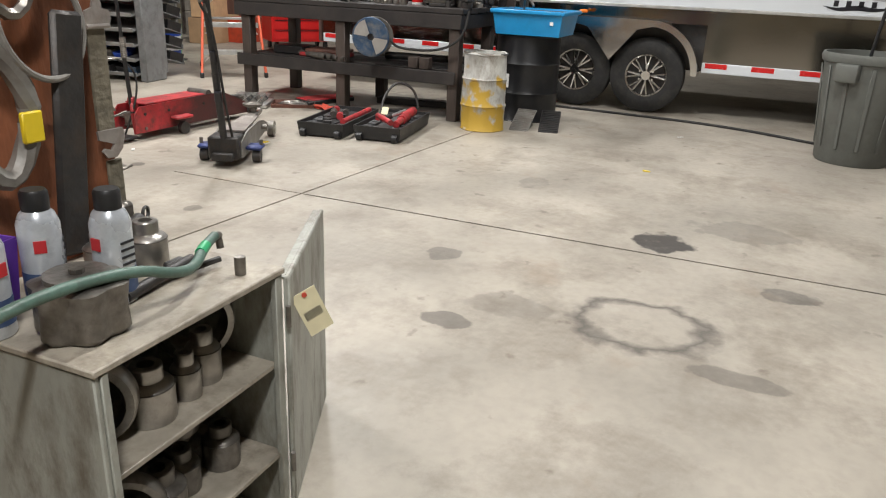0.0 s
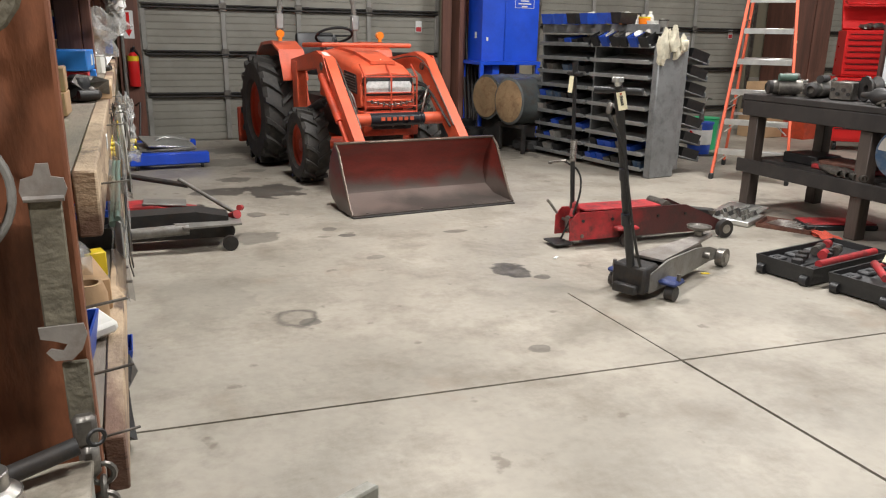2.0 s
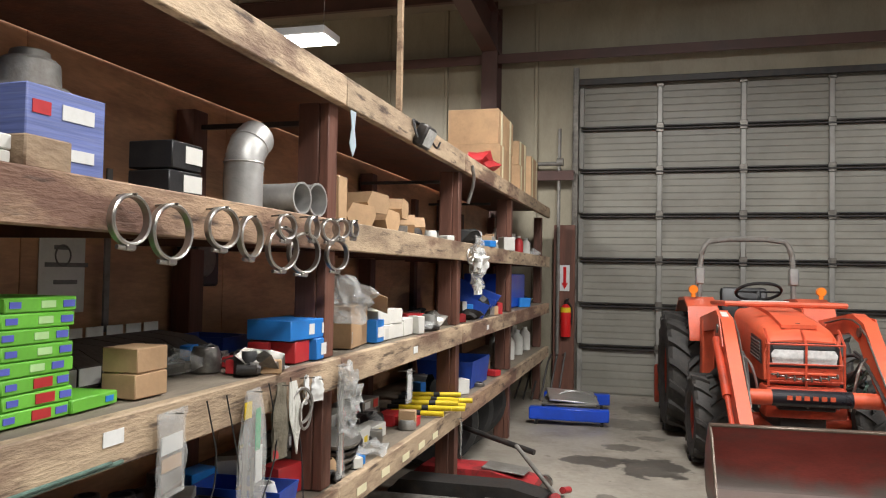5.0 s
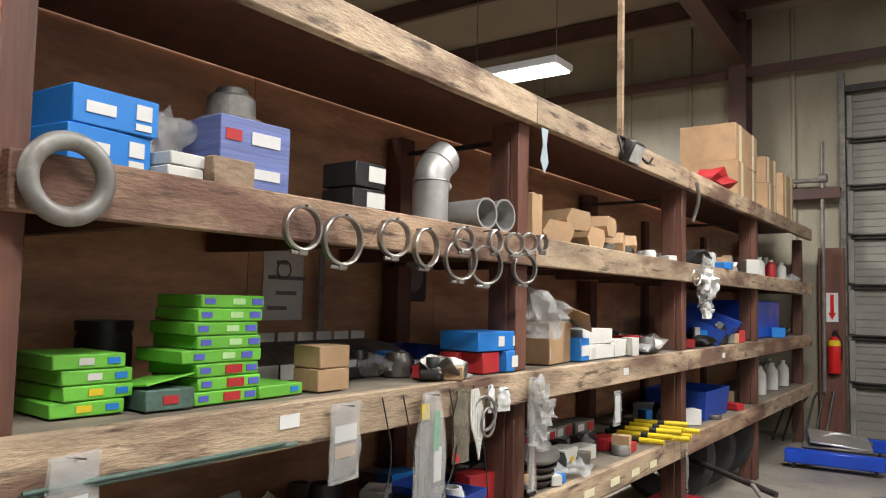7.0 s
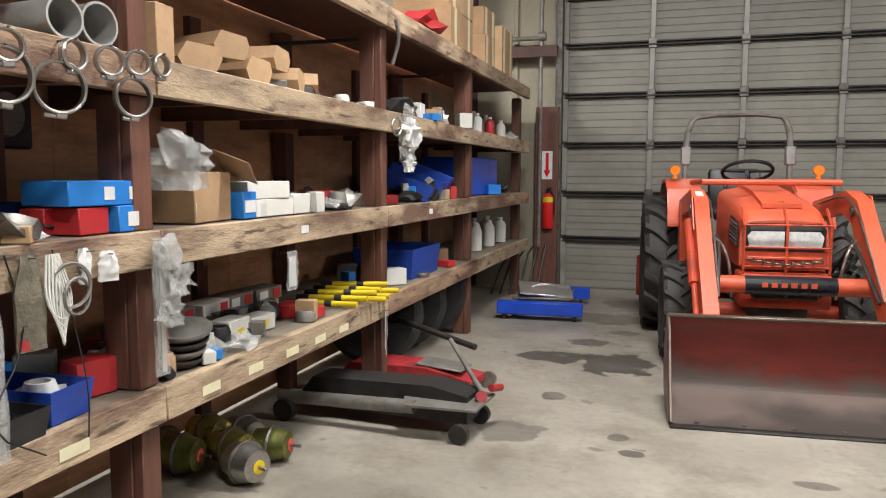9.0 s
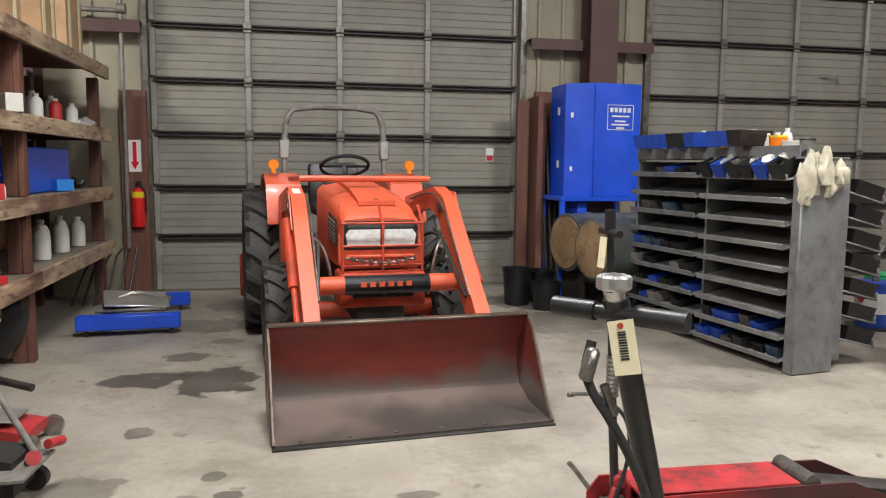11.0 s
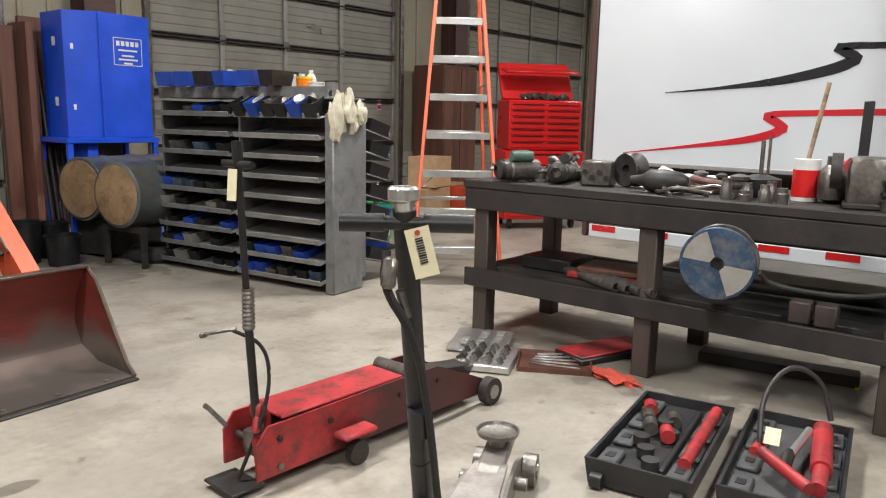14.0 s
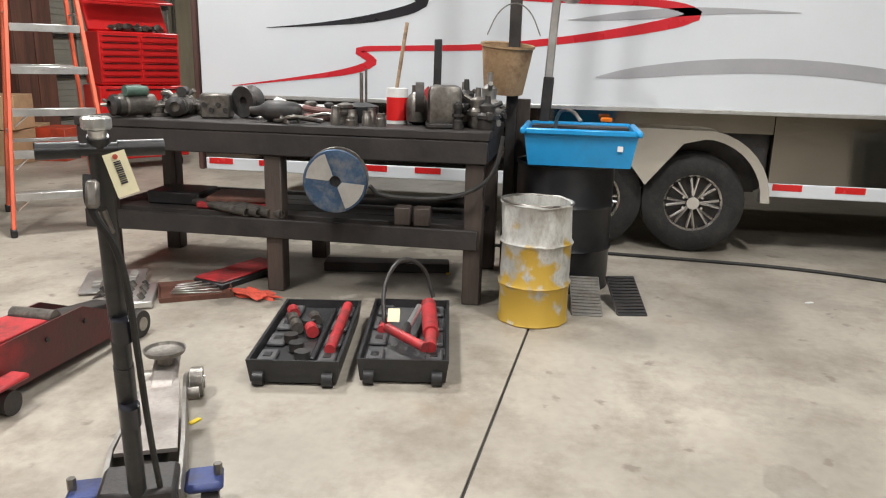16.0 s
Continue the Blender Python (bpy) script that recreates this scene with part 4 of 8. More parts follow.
for yc in (2.08, 2.8):
    m = pose(TX + .05, yc, .365, 0, -90, 0)
    wh = part("wheel", B().lathe([(.19, -.1), (.19, .085), (.205, .1), (.215, .1), (.215, -.1)], m, 36, True), CHROME, tl, "polished alloy trailer wheel")
    part("tyre", B().lathe([(.205, -.1), (.25, -.115), (.32, -.11), (.358, -.085), (.365, 0), (.358, .085), (.32, .11), (.25, .115), (.205, .1)], m, 40, True), RUBBER, wh, "black trailer tyre")
    part("wheel_dish", B().cyl(m @ Vector((0, 0, .02)), m @ Vector((0, 0, .03)), .19, seg=32), DARKSTEEL, wh, "black wheel dish")
    for k in range(8):
        a = 2 * math.pi * k / 8
        bb = B()
        for da in (-.14, .14):
            bb.tube([m @ Vector((.05 * math.cos(a), .05 * math.sin(a), .08)), m @ Vector((.185 * math.cos(a + da), .185 * math.sin(a + da), .085))], .011, 6)
        part("spoke", bb, CHROME, wh)
    part("hub_cap", B().cyl(m @ Vector((0, 0, .05)), m @ Vector((0, 0, .11)), .055, .045, seg=20), CHROME, wh)
    for k in range(6):
        a = 2 * math.pi * k / 6
        part("lug_nut", B().cyl(m @ Vector((.075 * math.cos(a), .075 * math.sin(a), .05)), m @ Vector((.075 * math.cos(a), .075 * math.sin(a), .09)), .01, seg=6), CHROME, wh)


def swoosh(name, pts, material, label, parent):
    ps = [Vector((y, z, w)) for y, z, w in pts]
    for _ in range(3):
        out = [ps[0]]
        for a, c in zip(ps, ps[1:]):
            out += [a * .75 + c * .25, a * .25 + c * .75]
        ps = out + [ps[-1]]
    b = B()
    rows = []
    for i, p in enumerate(ps):
        d = (ps[min(i + 1, len(ps) - 1)] - ps[max(i - 1, 0)])
        nrm = Vector((-d.y, d.x)).normalized()
        wl = wr = p.z / 2
        if 0 < i < len(ps) - 1:
            u, v = (ps[i] - ps[i - 1]).to_2d(), (ps[i + 1] - ps[i]).to_2d()
            turn = u.x * v.y - u.y * v.x
            bend = abs(turn) / max(1e-9, u.length * v.length * (u.length + v.length) / 2)
            inner = min(p.z / 2, .7 / max(bend, 1e-6))
            wl, wr = (inner, p.z - inner) if turn > 0 else (p.z - inner, inner)
        a, c = Vector((p.x, p.y)) + nrm * wl, Vector((p.x, p.y)) - nrm * wr
        rows.append([(TX - .003, a.x, a.y), (TX - .003, c.x, c.y), (TX - .0005, c.x, c.y), (TX - .0005, a.x, a.y)])
    b.rings(rows, False, True)
    part(name, b, material, parent, label)


swoosh("stripe", [(5.6, 1.093, .004), (5.1, 1.158, .02), (4.65, 1.222, .05), (4.44, 1.3, .065), (4.63, 1.39, .045), (4.3, 1.402, .035), (3.63, 1.419, .045), (3.06, 1.481, .05), (2.56, 1.56, .07), (2.13, 1.66, .08), (2.36, 1.745, .05), (2.9, 1.75, .04), (3.5, 1.775, .05), (3.95, 1.85, .06), (3.7, 1.93, .045), (3.2, 1.95, .03), (2.4, 2.0, .01)], VINYLRED, "red swoosh stripe", tl)
swoosh("stripe", [(5.3, 1.532, .004), (4.9, 1.56, .02), (4.45, 1.61, .06), (4.04, 1.72, .075), (4.25, 1.815, .045), (3.84, 1.8, .035), (3.34, 1.827, .05), (2.6, 1.87, .06), (1.9, 1.96, .05), (1.2, 2.1, .01)], VINYLBLK, "black swoosh stripe", tl)
swoosh("stripe", [(2.83, 1.23, .01), (2.6, 1.265, .08), (2.1, 1.325, .1), (1.5, 1.345, .1), (.8, 1.28, .1), (-.4, 1.1, .01)], VINYLGREY, "grey swoosh stripe", tl)
swoosh("stripe", [(3.05, 1.62, .004), (2.6, 1.66, .07), (2.1, 1.7, .05), (1.5, 1.69, .004)], VINYLGREY, "grey swoosh stripe", tl)
swoosh("emblem_mark", [(.62, 1.1, .004), (.5, 1.07, .03), (.35, 1.1, .045), (.2, 1.075, .03), (.02, 1.12, .004)], VINYLBLK, "black emblem mark", tl)
for k in range(4):
    part("emblem_block", B().span(TX - .003, TX - .0006, .5 - k * .1, .54 - k * .1, 1.1, 1.15), VINYLBLK, tl)

# ---- heavy timber workbench ----
wb = thing("workbench", "heavy black oily timber workbench with lower shelf", "workbench", pose(0, 0, 0))
BX0, BX1, BY0, BY1 = 7.47, 8.42, 3.4, 5.8
for k in range(5):
    w = (BX1 - BX0) / 5
    part("top_plank", B().span(BX0 + k * w + .002, BX0 + (k + 1) * w - .002, BY0, BY1, .915, .963, .006), BENCHW, wb)
part("front_beam", B().span(BX0 + .005, BX0 + .09, BY0 + .01, BY1 - .01, .79, .914, .006), BENCHW, wb)
part("back_beam", B().span(BX1 - .09, BX1 - .005, BY0 + .01, BY1 - .01, .79, .914, .006), BENCHW, wb)
for y in (BY0 + .01, BY1 - .06):
    part("end_beam", B().span(BX0 + .095, BX1 - .095, y, y + .05, .79, .914, .006), BENCHW, wb)
for y in (3.48, 4.62, 5.68):
    for x in (BX0 + .08, BX1 - .1):
        part("leg", B().span(x - .05, x + .05, y - .05, y + .05, 0, .789, .006), LEGW, wb)
for k in range(4):
    part("shelf_plank", B().span(BX0 + .14 + k * .16, BX0 + .295 + k * .16, BY0 + .07, BY1 - .05, .4, .43, .004), BENCHW, wb)
part("shelf_rail", B().span(BX0 + .0, BX0 + .029, BY0 + .05, BY1 - .02, .32, .43, .005), BENCHW, wb)
part("shelf_rail", B().span(BX1 - .04, BX1 - .01, BY0 + .05, BY1 - .02, .32, .43, .005), BENCHW, wb)

# ---- floor jacks ----
rj = thing("long_floor_jack", "long red service floor jack with upright handle", "floor jack", pose(5.4, 5.165, 0, 0, 0, -2) @ Matrix.Diagonal((.93, .83, .95, 1)))
for sy in (-1, 1):
    b = B().prism([(0, .06), (0, .2), (.05, .26), (.78, .27), (1.0, .27), (1.36, .12), (1.36, .05), (.75, .06)], sy * .125 - .006, sy * .125 + .006, "y")
    part("side_plate", b, GREASYRED, rj, "scuffed red steel side plate")
part("cover", B().box((.45, 0, .272), (.66, .24, .012), .004), REDP, rj, "faded red cover plate")
part("floor_plate", B().box((-.03, 0, .03), (.14, .22, .012), .003), DARKSTEEL, rj)
part("lift_arm", B().box((1.05, 0, .2), (.55, .14, .06), .015, (0, 8, 0)), DARKSTEEL, rj, "oily black lift arm")
part("cross_tube", B().cyl((.83, -.12, .27), (.83, .12, .27), .035), OILSTEEL, rj)
part("saddle", B().lathe([(.07, 0), (.08, .03), (.06, .03), (.05, .02)], pose(1.3, 0, .16), 20), OILSTEEL, rj)
part("handle_yoke", B().tube([(.05, -.07, .05), (.03, -.07, .2), (.05, -.05, .27), (.09, -.03, .3), (.12, -.02, .24), (.12, -.02, .1)], .018, 8, smooth=2).box((.07, -.03, .3), (.05, .07, .06), .01), REDP, rj, "red handle yoke")
part("yoke_pin", B().cyl((.06, -.125, .17), (.06, .125, .17), .012, seg=10).cyl((.1, -.14, .09), (.1, .14, .09), .014, seg=10), OILSTEEL, rj)
part("power_unit", B().box((.12, 0, .16), (.16, .12, .1), .02).cyl((.2, 0, .16), (.6, 0, .16), .05), OILSTEEL, rj)
for sy in (-1, 1):
    w = part("front_wheel", B().cyl((1.36, sy * .145, .068), (1.36, sy * .2, .068), .068, seg=24), DARKSTEEL, rj, "worn steel wheel")
    part("hub", B().cyl((1.36, sy * .19, .068), (1.36, sy * .206, .068), .035, seg=16), STEEL, w)
    part("caster_bracket", B().box((.44, sy * .19, .14), (.18, .1, .025), .01), REDP, rj)
    part("caster", B().cyl((.45, sy * .17, .05), (.45, sy * .21, .05), .05, seg=20), DARKSTEEL, rj)
    for x in (.1, .35, .75, 1.0):
        part("bolt", B().cyl((x, sy * .131, .2), (x, sy * .142, .2), .012, seg=6), DARKSTEEL, rj)
part("handle", B().cyl((.07, -.03, .1), (.03, -.04, .62), .017).cyl((.03, -.04, .62), (.0, -.04, 1.27), .0135), BLACKP, rj, "black steel handle tube")
part("handle_grip", B().cyl((.002, -.14, 1.22), (.002, .06, 1.22), .013).cyl((.002, -.04, 1.22), (.0, -.04, 1.3), .02), BLACKP, rj)
part("handle_spring", B().lathe([(.022 + .004 * (k % 2), .62 + k * .008) for k in range(20)], pose(.03, -.04, 0), 10), OILSTEEL, rj)
part("release_lever", B().tube([(-.0, 0, .62), (-.06, .05, .61), (-.08, .09, .6)], .008, 6).box((-.085, .1, .595), (.03, .015, .02), .004), OILSTEEL, rj)
part("foot_pedal", B().tube([(.0, .1, .22), (-.06, .12, .3), (-.08, .12, .32)], .01, 6), OILSTEEL, rj)
part("air_hose", B().tube([(-.02, .02, .62), (.1, -.06, .55), (.08, -.1, .35), (-.02, -.02, .05)], .008, 6, smooth=3), RUBBER, rj)
tg = part("paper_tag", B().box((-.03, -.05, 1.15), (.003, .05, .11), 0, (0, 5, 8)), PAPER, rj, "cream auction tag")

bj = thing("grey_floor_jack", "worn grey floor jack with black upright handle", "floor jack", pose(5.2, 4.09, 0, 0, 0, 24))
for sy in (-1, 1):
    rows = []
    for x, y, z0, z1 in ((0, .1, .05, .16), (.2, .1, .05, .2), (.6, .075, .055, .185), (.82, .06, .055, .15), (.97, .055, .045, .1)):
        rows.append([(x, sy * y - .006, z0), (x, sy * y + .006, z0), (x, sy * y + .006, z1), (x, sy * y - .006, z1)])
    part("side_plate", B().rings(rows, False, True), GREYP, bj)
    w = part("front_wheel", B().cyl((.957, sy * .068, .06), (.957, sy * .115, .06), .06, seg=24), OILSTEEL, bj)
    part("hub", B().cyl((.957, sy * .112, .06), (.957, sy * .122, .06), .028), STEEL, w)
    part("pivot_bolt", B().cyl((.72, sy * .07, .12), (.72, sy * .115, .12), .022, seg=12), OILSTEEL, bj)
    part("caster_bracket", B().box((.14, sy * .16, .1), (.12, .11, .03), .012), JACKBLUE, bj, "worn blue caster bracket")
    part("caster", B().cyl((.12, sy * .15, .042), (.12, sy * .2, .042), .042, seg=20), DARKSTEEL, bj)
    part("bolt", B().cyl((.14, sy * .2, .115), (.14, sy * .2, .15), .013, seg=6), OILSTEEL, bj)
part("cover", B().prism([(.16, -.088), (.68, -.055), (.68, .055), (.16, .088)], .19, .203, "z"), BARE, bj, "bare grey top plate")
part("lift_arm", B().box((.72, 0, .195), (.34, .09, .04), .012, (0, -6, 0)), BARE, bj)
part("saddle", B().lathe([(.025, -.05), (.03, 0), (.07, .014), (.076, .03), (.07, .03), (.064, .02), (.02, .014)], pose(.775, 0, .25), 24), OILSTEEL, bj, "round steel saddle")
part("base_block", B().span(-.06, .1, -.1, .1, .05, .2, .012).span(-.1, -.06, -.07, .07, .05, .1, .006), DARKSTEEL, bj)
part("power_unit", B().cyl((.1, 0, .12), (.6, 0, .12), .05), DARKSTEEL, bj)
hx, hy = -.393, -.044
part("handle", B().cyl((-.02, 0, .14), (-.2, -.022, .62), .023).cyl((-.2, -.022, .62), (hx, hy, 1.17), .021), BLACKP, bj, "black handle tube")
part("handle_bar", B().cyl((hx - .03, hy + .095, 1.145), (hx + .03, hy - .105, 1.145), .0125).cyl((hx - .033, hy + .105, 1.145), (hx - .01, hy + .032, 1.145), .0165, seg=20).cyl((hx + .033, hy - .115, 1.145), (hx + .01, hy - .032, 1.145), .0165, seg=20), BLACKP, bj, "black rubber cross grip")
b = B().cyl((hx, hy, 1.165), (hx - .005, hy, 1.185), .016, .018)
rows = []
for z, k in ((1.183, .022), (1.187, .026), (1.204, .026), (1.208, .022), (1.208, .016), (1.192, .015)):
    rows.append([(hx - .005 + (k + .0025 * math.cos(8 * a)) * math.cos(a), hy + (k + .0025 * math.cos(8 * a)) * math.sin(a), z) for a in (2 * math.pi * j / 48 for j in range(48))])
b.rings(rows, False, True)
part("release_knob", b, ALU, bj, "scalloped cast aluminium release knob")
part("hose", B().tube([(hx - .03, hy + .02, 1.1), (hx - .05, hy + .02, 1.04), (hx - .0, hy - .02, .95), (hx + .1, hy - .02, .78), (-.15, -.06, .4), (-.02, -.06, .16)], .008, 8, smooth=3), RUBBER, bj, "black air hose")
part("air_valve", B().box((hx - .045, hy + .01, 1.065), (.02, .025, .055), .006, (0, 20, 0)).cyl((hx - .02, hy + .0, 1.03), (hx - .005, hy - .01, .98), .008), OILSTEEL, bj, "brass and steel air valve")
for z in (.45, .7):
    part("tape_band", B().cyl((-.2 * z / .62 - .02, -.03 * z / .62, z), (-.2 * (z + .06) / .62 - .02, -.03 * (z + .06) / .62, z + .06), .024), VINYLBLK, bj)
tm = pose(hx - .022, hy - .04, 1.1, 0, 0, 22) @ pose(0, 0, 0, -14, 8, 0)
tg = part("paper_tag", B().box((0, 0, 0), (.002, .042, .085)).move(tm), PAPER, bj, "cream paper auction tag")
b = B()
for k in range(11):
    b.box((-.0015, .0, -.018 + k * .0042), (.002, .013, .0022 if k % 3 else .0034))
part("barcode", b.move(tm), INK, tg)
part("eyelet", B().cyl((-.003, 0, .034), (.003, 0, .034), .005, seg=12).move(tm), RAG, tg)

# ---- waste drums, parts washer, bin ----
def drum(name, label, r, h, m, material, dent=0.0):
    t = thing(name, label, "drum", m)
    b = B()
    prof = [(r, 0), (r + .006, .008), (r, .018), (r, h * .3), (r + .01, h * .33), (r, h * .36), (r, h * .64), (r + .01, h * .67), (r, h * .7), (r, h - .02), (r + .008, h - .01), (r + .004, h), (r - .008, h - .004), (r - .01, .03), (.02, .03)]
    rows = [[((q + dent * (noise.noise(Vector((3 * math.cos(a), 3 * math.sin(a), z * 4))))) * math.cos(a), (q + dent * noise.noise(Vector((3 * math.cos(a), 3 * math.sin(a), z * 4)))) * math.sin(a), z + dent * .6 * (z / h) * noise.noise(Vector((2 * math.cos(a), 2 * math.sin(a), 9)))) for a in (2 * math.pi * j / 40 for j in range(40))] for q, z in prof]
    b.rings(rows, False, True)
    part("shell", b, material, t)
    return t


yd = drum("small_open_drum", "dented open drum with peeling yellow and white paint", .18, .64, pose(7.37, 3.13, 0), YELDRUM, .014)
part("rolled_rim", B().torus((0, 0, .637), .183, .007, (1.5, 1, 0), 40, 6), OILSTEEL, yd, "rusty rolled rim")
for z in (.21, .43):
    part("rolling_hoop", B().torus((0, 0, z), .183, .007, (0, 0, 0), 40, 6), YELDRUM, yd)
bd = drum("black_drum", "black steel drum under the parts washer", .29, .76, pose(8.12, 3.0, 0), BLKDRUM)
part("drum_label", B().box((-.27, .115, .36), (.004, .09, .12), 0, (0, 0, -23)), WHITEP, bd, "white paper label")
ws = thing("parts_washer", "sky blue plastic parts washer tub on the drum", "parts washer", pose(8.05, 2.93, .762))
def tub(w, d, z0, z1, t, taper):
    b = B()
    o = [(-w + taper, -d + taper, z0), (w - taper, -d + taper, z0), (w - taper, d - taper, z0), (-w + taper, d - taper, z0)]
    u = [(-w, -d, z1), (w, -d, z1), (w, d, z1), (-w, d, z1)]
    i1 = [(-w + t, -d + t, z1), (w - t, -d + t, z1), (w - t, d - t, z1), (-w + t, d - t, z1)]
    i0 = [(-w + taper + t, -d + taper + t, z0 + t), (w - taper - t, -d + taper + t, z0 + t), (w - taper - t, d - taper - t, z0 + t), (-w + taper + t, d - taper - t, z0 + t)]
    return b.rings([o, u, i1, i0], False, True)
part("tub", tub(.27, .315, 0.0, .2, .015, .03), WASHBLUE, ws)
part("rim", B().span(-.29, .29, -.335, -.305, .175, .21, .008).span(-.29, .29, .305, .335, .175, .21, .008).span(-.29, -.262, -.305, .305, .175, .21, .008).span(.262, .29, -.305, .305, .175, .21, .008), WASHBLUE, ws)
part("back_shelf", B().span(.12, .255, -.29, .29, .14, .195, .006), DARKSTEEL, ws)
part("flexible_spout", B().tube([(.1, .15, .02), (.1, .15, .22), (.02, .12, .3), (-.06, .05, .3), (-.1, 0, .24)], .011, 8, smooth=3), OILSTEEL, ws)
part("emblem_mark", B().box((-.263, -.22, .11), (.002, .03, .03)), WHITEP, ws)
for k, (x, y, rz) in enumerate(((7.56, 2.84, 4), (7.62, 2.6, 12))):
    t = thing("ribbed_pedal_mat", "ribbed grey rubber mat propped by the drum", "mat", pose(x - .04, y, 0.004, 0, -24, rz), "rubber mats")
    part("plate", B().box((.11, 0, .012), (.36, .17, .012), .005), DARKSTEEL if k else GREYP, t)
    for j in range(13):
        part("rib", B().box((-.05 + j * .0265, 0, .021), (.011, .155, .007), .002), BLACKP if k else GREYP, t)
bn = thing("waste_bin", "large round grey plastic waste bin with dolly rim", "waste bin", pose(7.85, .26, 0))
part("body", B().lathe([(.25, 0), (.262, .02), (.32, .74), (.335, .745), (.345, .78), (.335, .81), (.32, .81), (.315, .76), (.25, .03), (.01, .03)], Matrix(), 40), BINGREY, bn)
for a in (150, 330):
    part("handle", B().box((.34 * math.cos(radians(a)), .34 * math.sin(radians(a)), .68), (.05, .17, .13), .015, (0, 0, a)), BINGREY, bn)
for a in range(0, 360, 30):
    part("rib", B().box((.3 * math.cos(radians(a)), .3 * math.sin(radians(a)), .42), (.012, .03, .6), .004, (0, 5, a)), BINGREY, bn)
part("broom_handle", B().cyl((-.1, .1, .05), (-.18, -.02, 1.35), .012), BLACKP, bn)
one("air_line", B().tube([(8.9, 3.6, .012), (8.85, 2.4, .012), (8.75, 1.2, .012), (8.2, .2, .012), (8.0, -1.2, .012)], .012, 8, smooth=3), RUBBER, "black rubber air line lying on the floor", "hose")
sl = thing("stand_light", "upright post with a clamp lamp and hung bucket", "post", pose(8.36, 3.36, 0))
part("upright", B().span(-.035, .035, -.035, .035, 0, 3.2, .004), DARKSTEEL, sl, "dark steel upright")
part("second_upright", B().box((.0, -.23, 1.45), (.07, .05, 1.9), .006, (3, 0, 0)), ALU, sl, "bright aluminium rail")
part("rail_sleeve", B().box((0, -.215, 1.1), (.085, .065, .28), .006, (3, 0, 0)), DARKSTEEL, sl)
part("lamp_shade", B().lathe([(.02, .1), (.04, .09), (.09, 0), (.085, 0), (.035, .08), (.01, .09)], pose(-.12, -.3, 1.72, 20, 30, 0), 20), ALU, sl, "clamp lamp shade")
part("bucket", B().lathe([(.12, 0), (.155, .27), (.165, .275), (.165, .29), (.15, .285), (.115, .012), (.01, .012)], pose(-.12, .05, 1.14, 4, -6, 0), 24), DRUMEND, sl, "tan hanging bucket")
part("bucket_bail", B().tube([(-.13, -.16, 1.48), (-.13, -.1, 1.62), (-.1, 0, 1.68), (-.13, .1, 1.62), (-.13, .16, 1.48)], .004, 5, smooth=2), OILSTEEL, sl)
part("brace_board", B().box((.02, -.07, .55), (.04, .09, 1.1), .004), LEGW, sl)

# ---- tall bin rack, stove drums, blue washer, ladder, chest ----
rk = thing("bolt_bin_rack", "tall grey steel parts rack full of bins", "rack", pose(7.66, 7.2, 0, 0, 0, 8))
for y in (.0, .93, 1.86):
    part("side_panel", B().span(0, .42, y - .012, y + .012, .05, 1.42, .003), RACKGREY, rk)
part("back_panel", B().span(.42, .435, 0, 1.86, .05, 1.42), RACKGREY, rk)
part("end_column", B().span(-.08, .27, -.1, -.014, 0, 1.34, .01), RACKGREY, rk, "plain grey steel end column")
random.seed(5)
for k in range(9):
    z = .1 + k * .155
    for j, y in enumerate((.02, .95)):
        part("sloped_tray", B().box((.16, y + .445, z), (.5, .88, .012), .003, (0, -9, 0)).box((-.087, y + .445, z - .022), (.01, .88, .04), .003, (0, -20, 0)), TRAYGREY if j == 0 else RACKGREY, rk)
        if (k in (0, 1, 8)) or (j == 1 and k not in (5, 7)):
            for q in range(6):
                if random.random() < .8:
                    h = random.uniform(.05, .09)
                    bx = part("bin", tub(.13, .055, 0, h, .005, .01).move(pose(.06 + random.uniform(-.03, .03), y + .1 + q * .14, z - .006, 0, -9, random.uniform(-6, 6))), random.choice([BLUEBIN, BLACKP, BLACKP, OILSTEEL, GREYP, REELBLUE]), rk)
for k in range(7):
    z = .16 + k * .17
    part("rear_tray", B().box((.58, .42, z), (.34, .86, .012), .003, (0, 14, 0)).box((.745, .42, z - .02), (.01, .86, .06), .003), RACKGREY, rk)
    part("rear_bin", tub(.13, .09, 0, .1, .005, .012).move(pose(.6, .08, z, 0, 14, 0)), BLACKP, rk)
for k in range(6):
    bt = part("tilted_bin", tub(.15, .06, 0, .11, .005, .012).move(pose(.02, .1 + k * .14, 1.36, 0, -24, random.uniform(-8, 8))), (BLACKP, BLUEBIN, BLACKP)[k % 3], rk)
    part("bin_contents", B().crumple((.02, .1 + k * .14, 1.42), (.1, .045, .05), 80 + k, .5), (OILSTEEL, WHITECARD, GREYP)[k % 3], rk)
part("top_tray", B().span(-.02, .42, 0, 1.86, 1.44, 1.455, .003).span(-.02, -.008, 0, 1.86, 1.455, 1.53), RACKGREY, rk)
random.seed(8)
def bottle(name, label, m, r, h, body, cap, group=""):
    t = thing(name, label, "bottle", m, group)
    part("bottle_body", B().lathe([(r * .95, 0), (r, .01), (r, h * .68), (r * .8, h * .8), (r * .4, h * .88), (r * .38, h * .9)], Matrix(), 16), body, t)
    part("cap", B().cyl((0, 0, h * .9), (0, 0, h), r * .46, seg=14), cap, t)
    return t
cr, sr = math.cos(radians(8)), math.sin(radians(8))
def onrack(x, y, z):
    return pose(7.66 + x * cr - y * sr, 7.2 + x * sr + y * cr, z, 0, 0, random.uniform(0, 40))
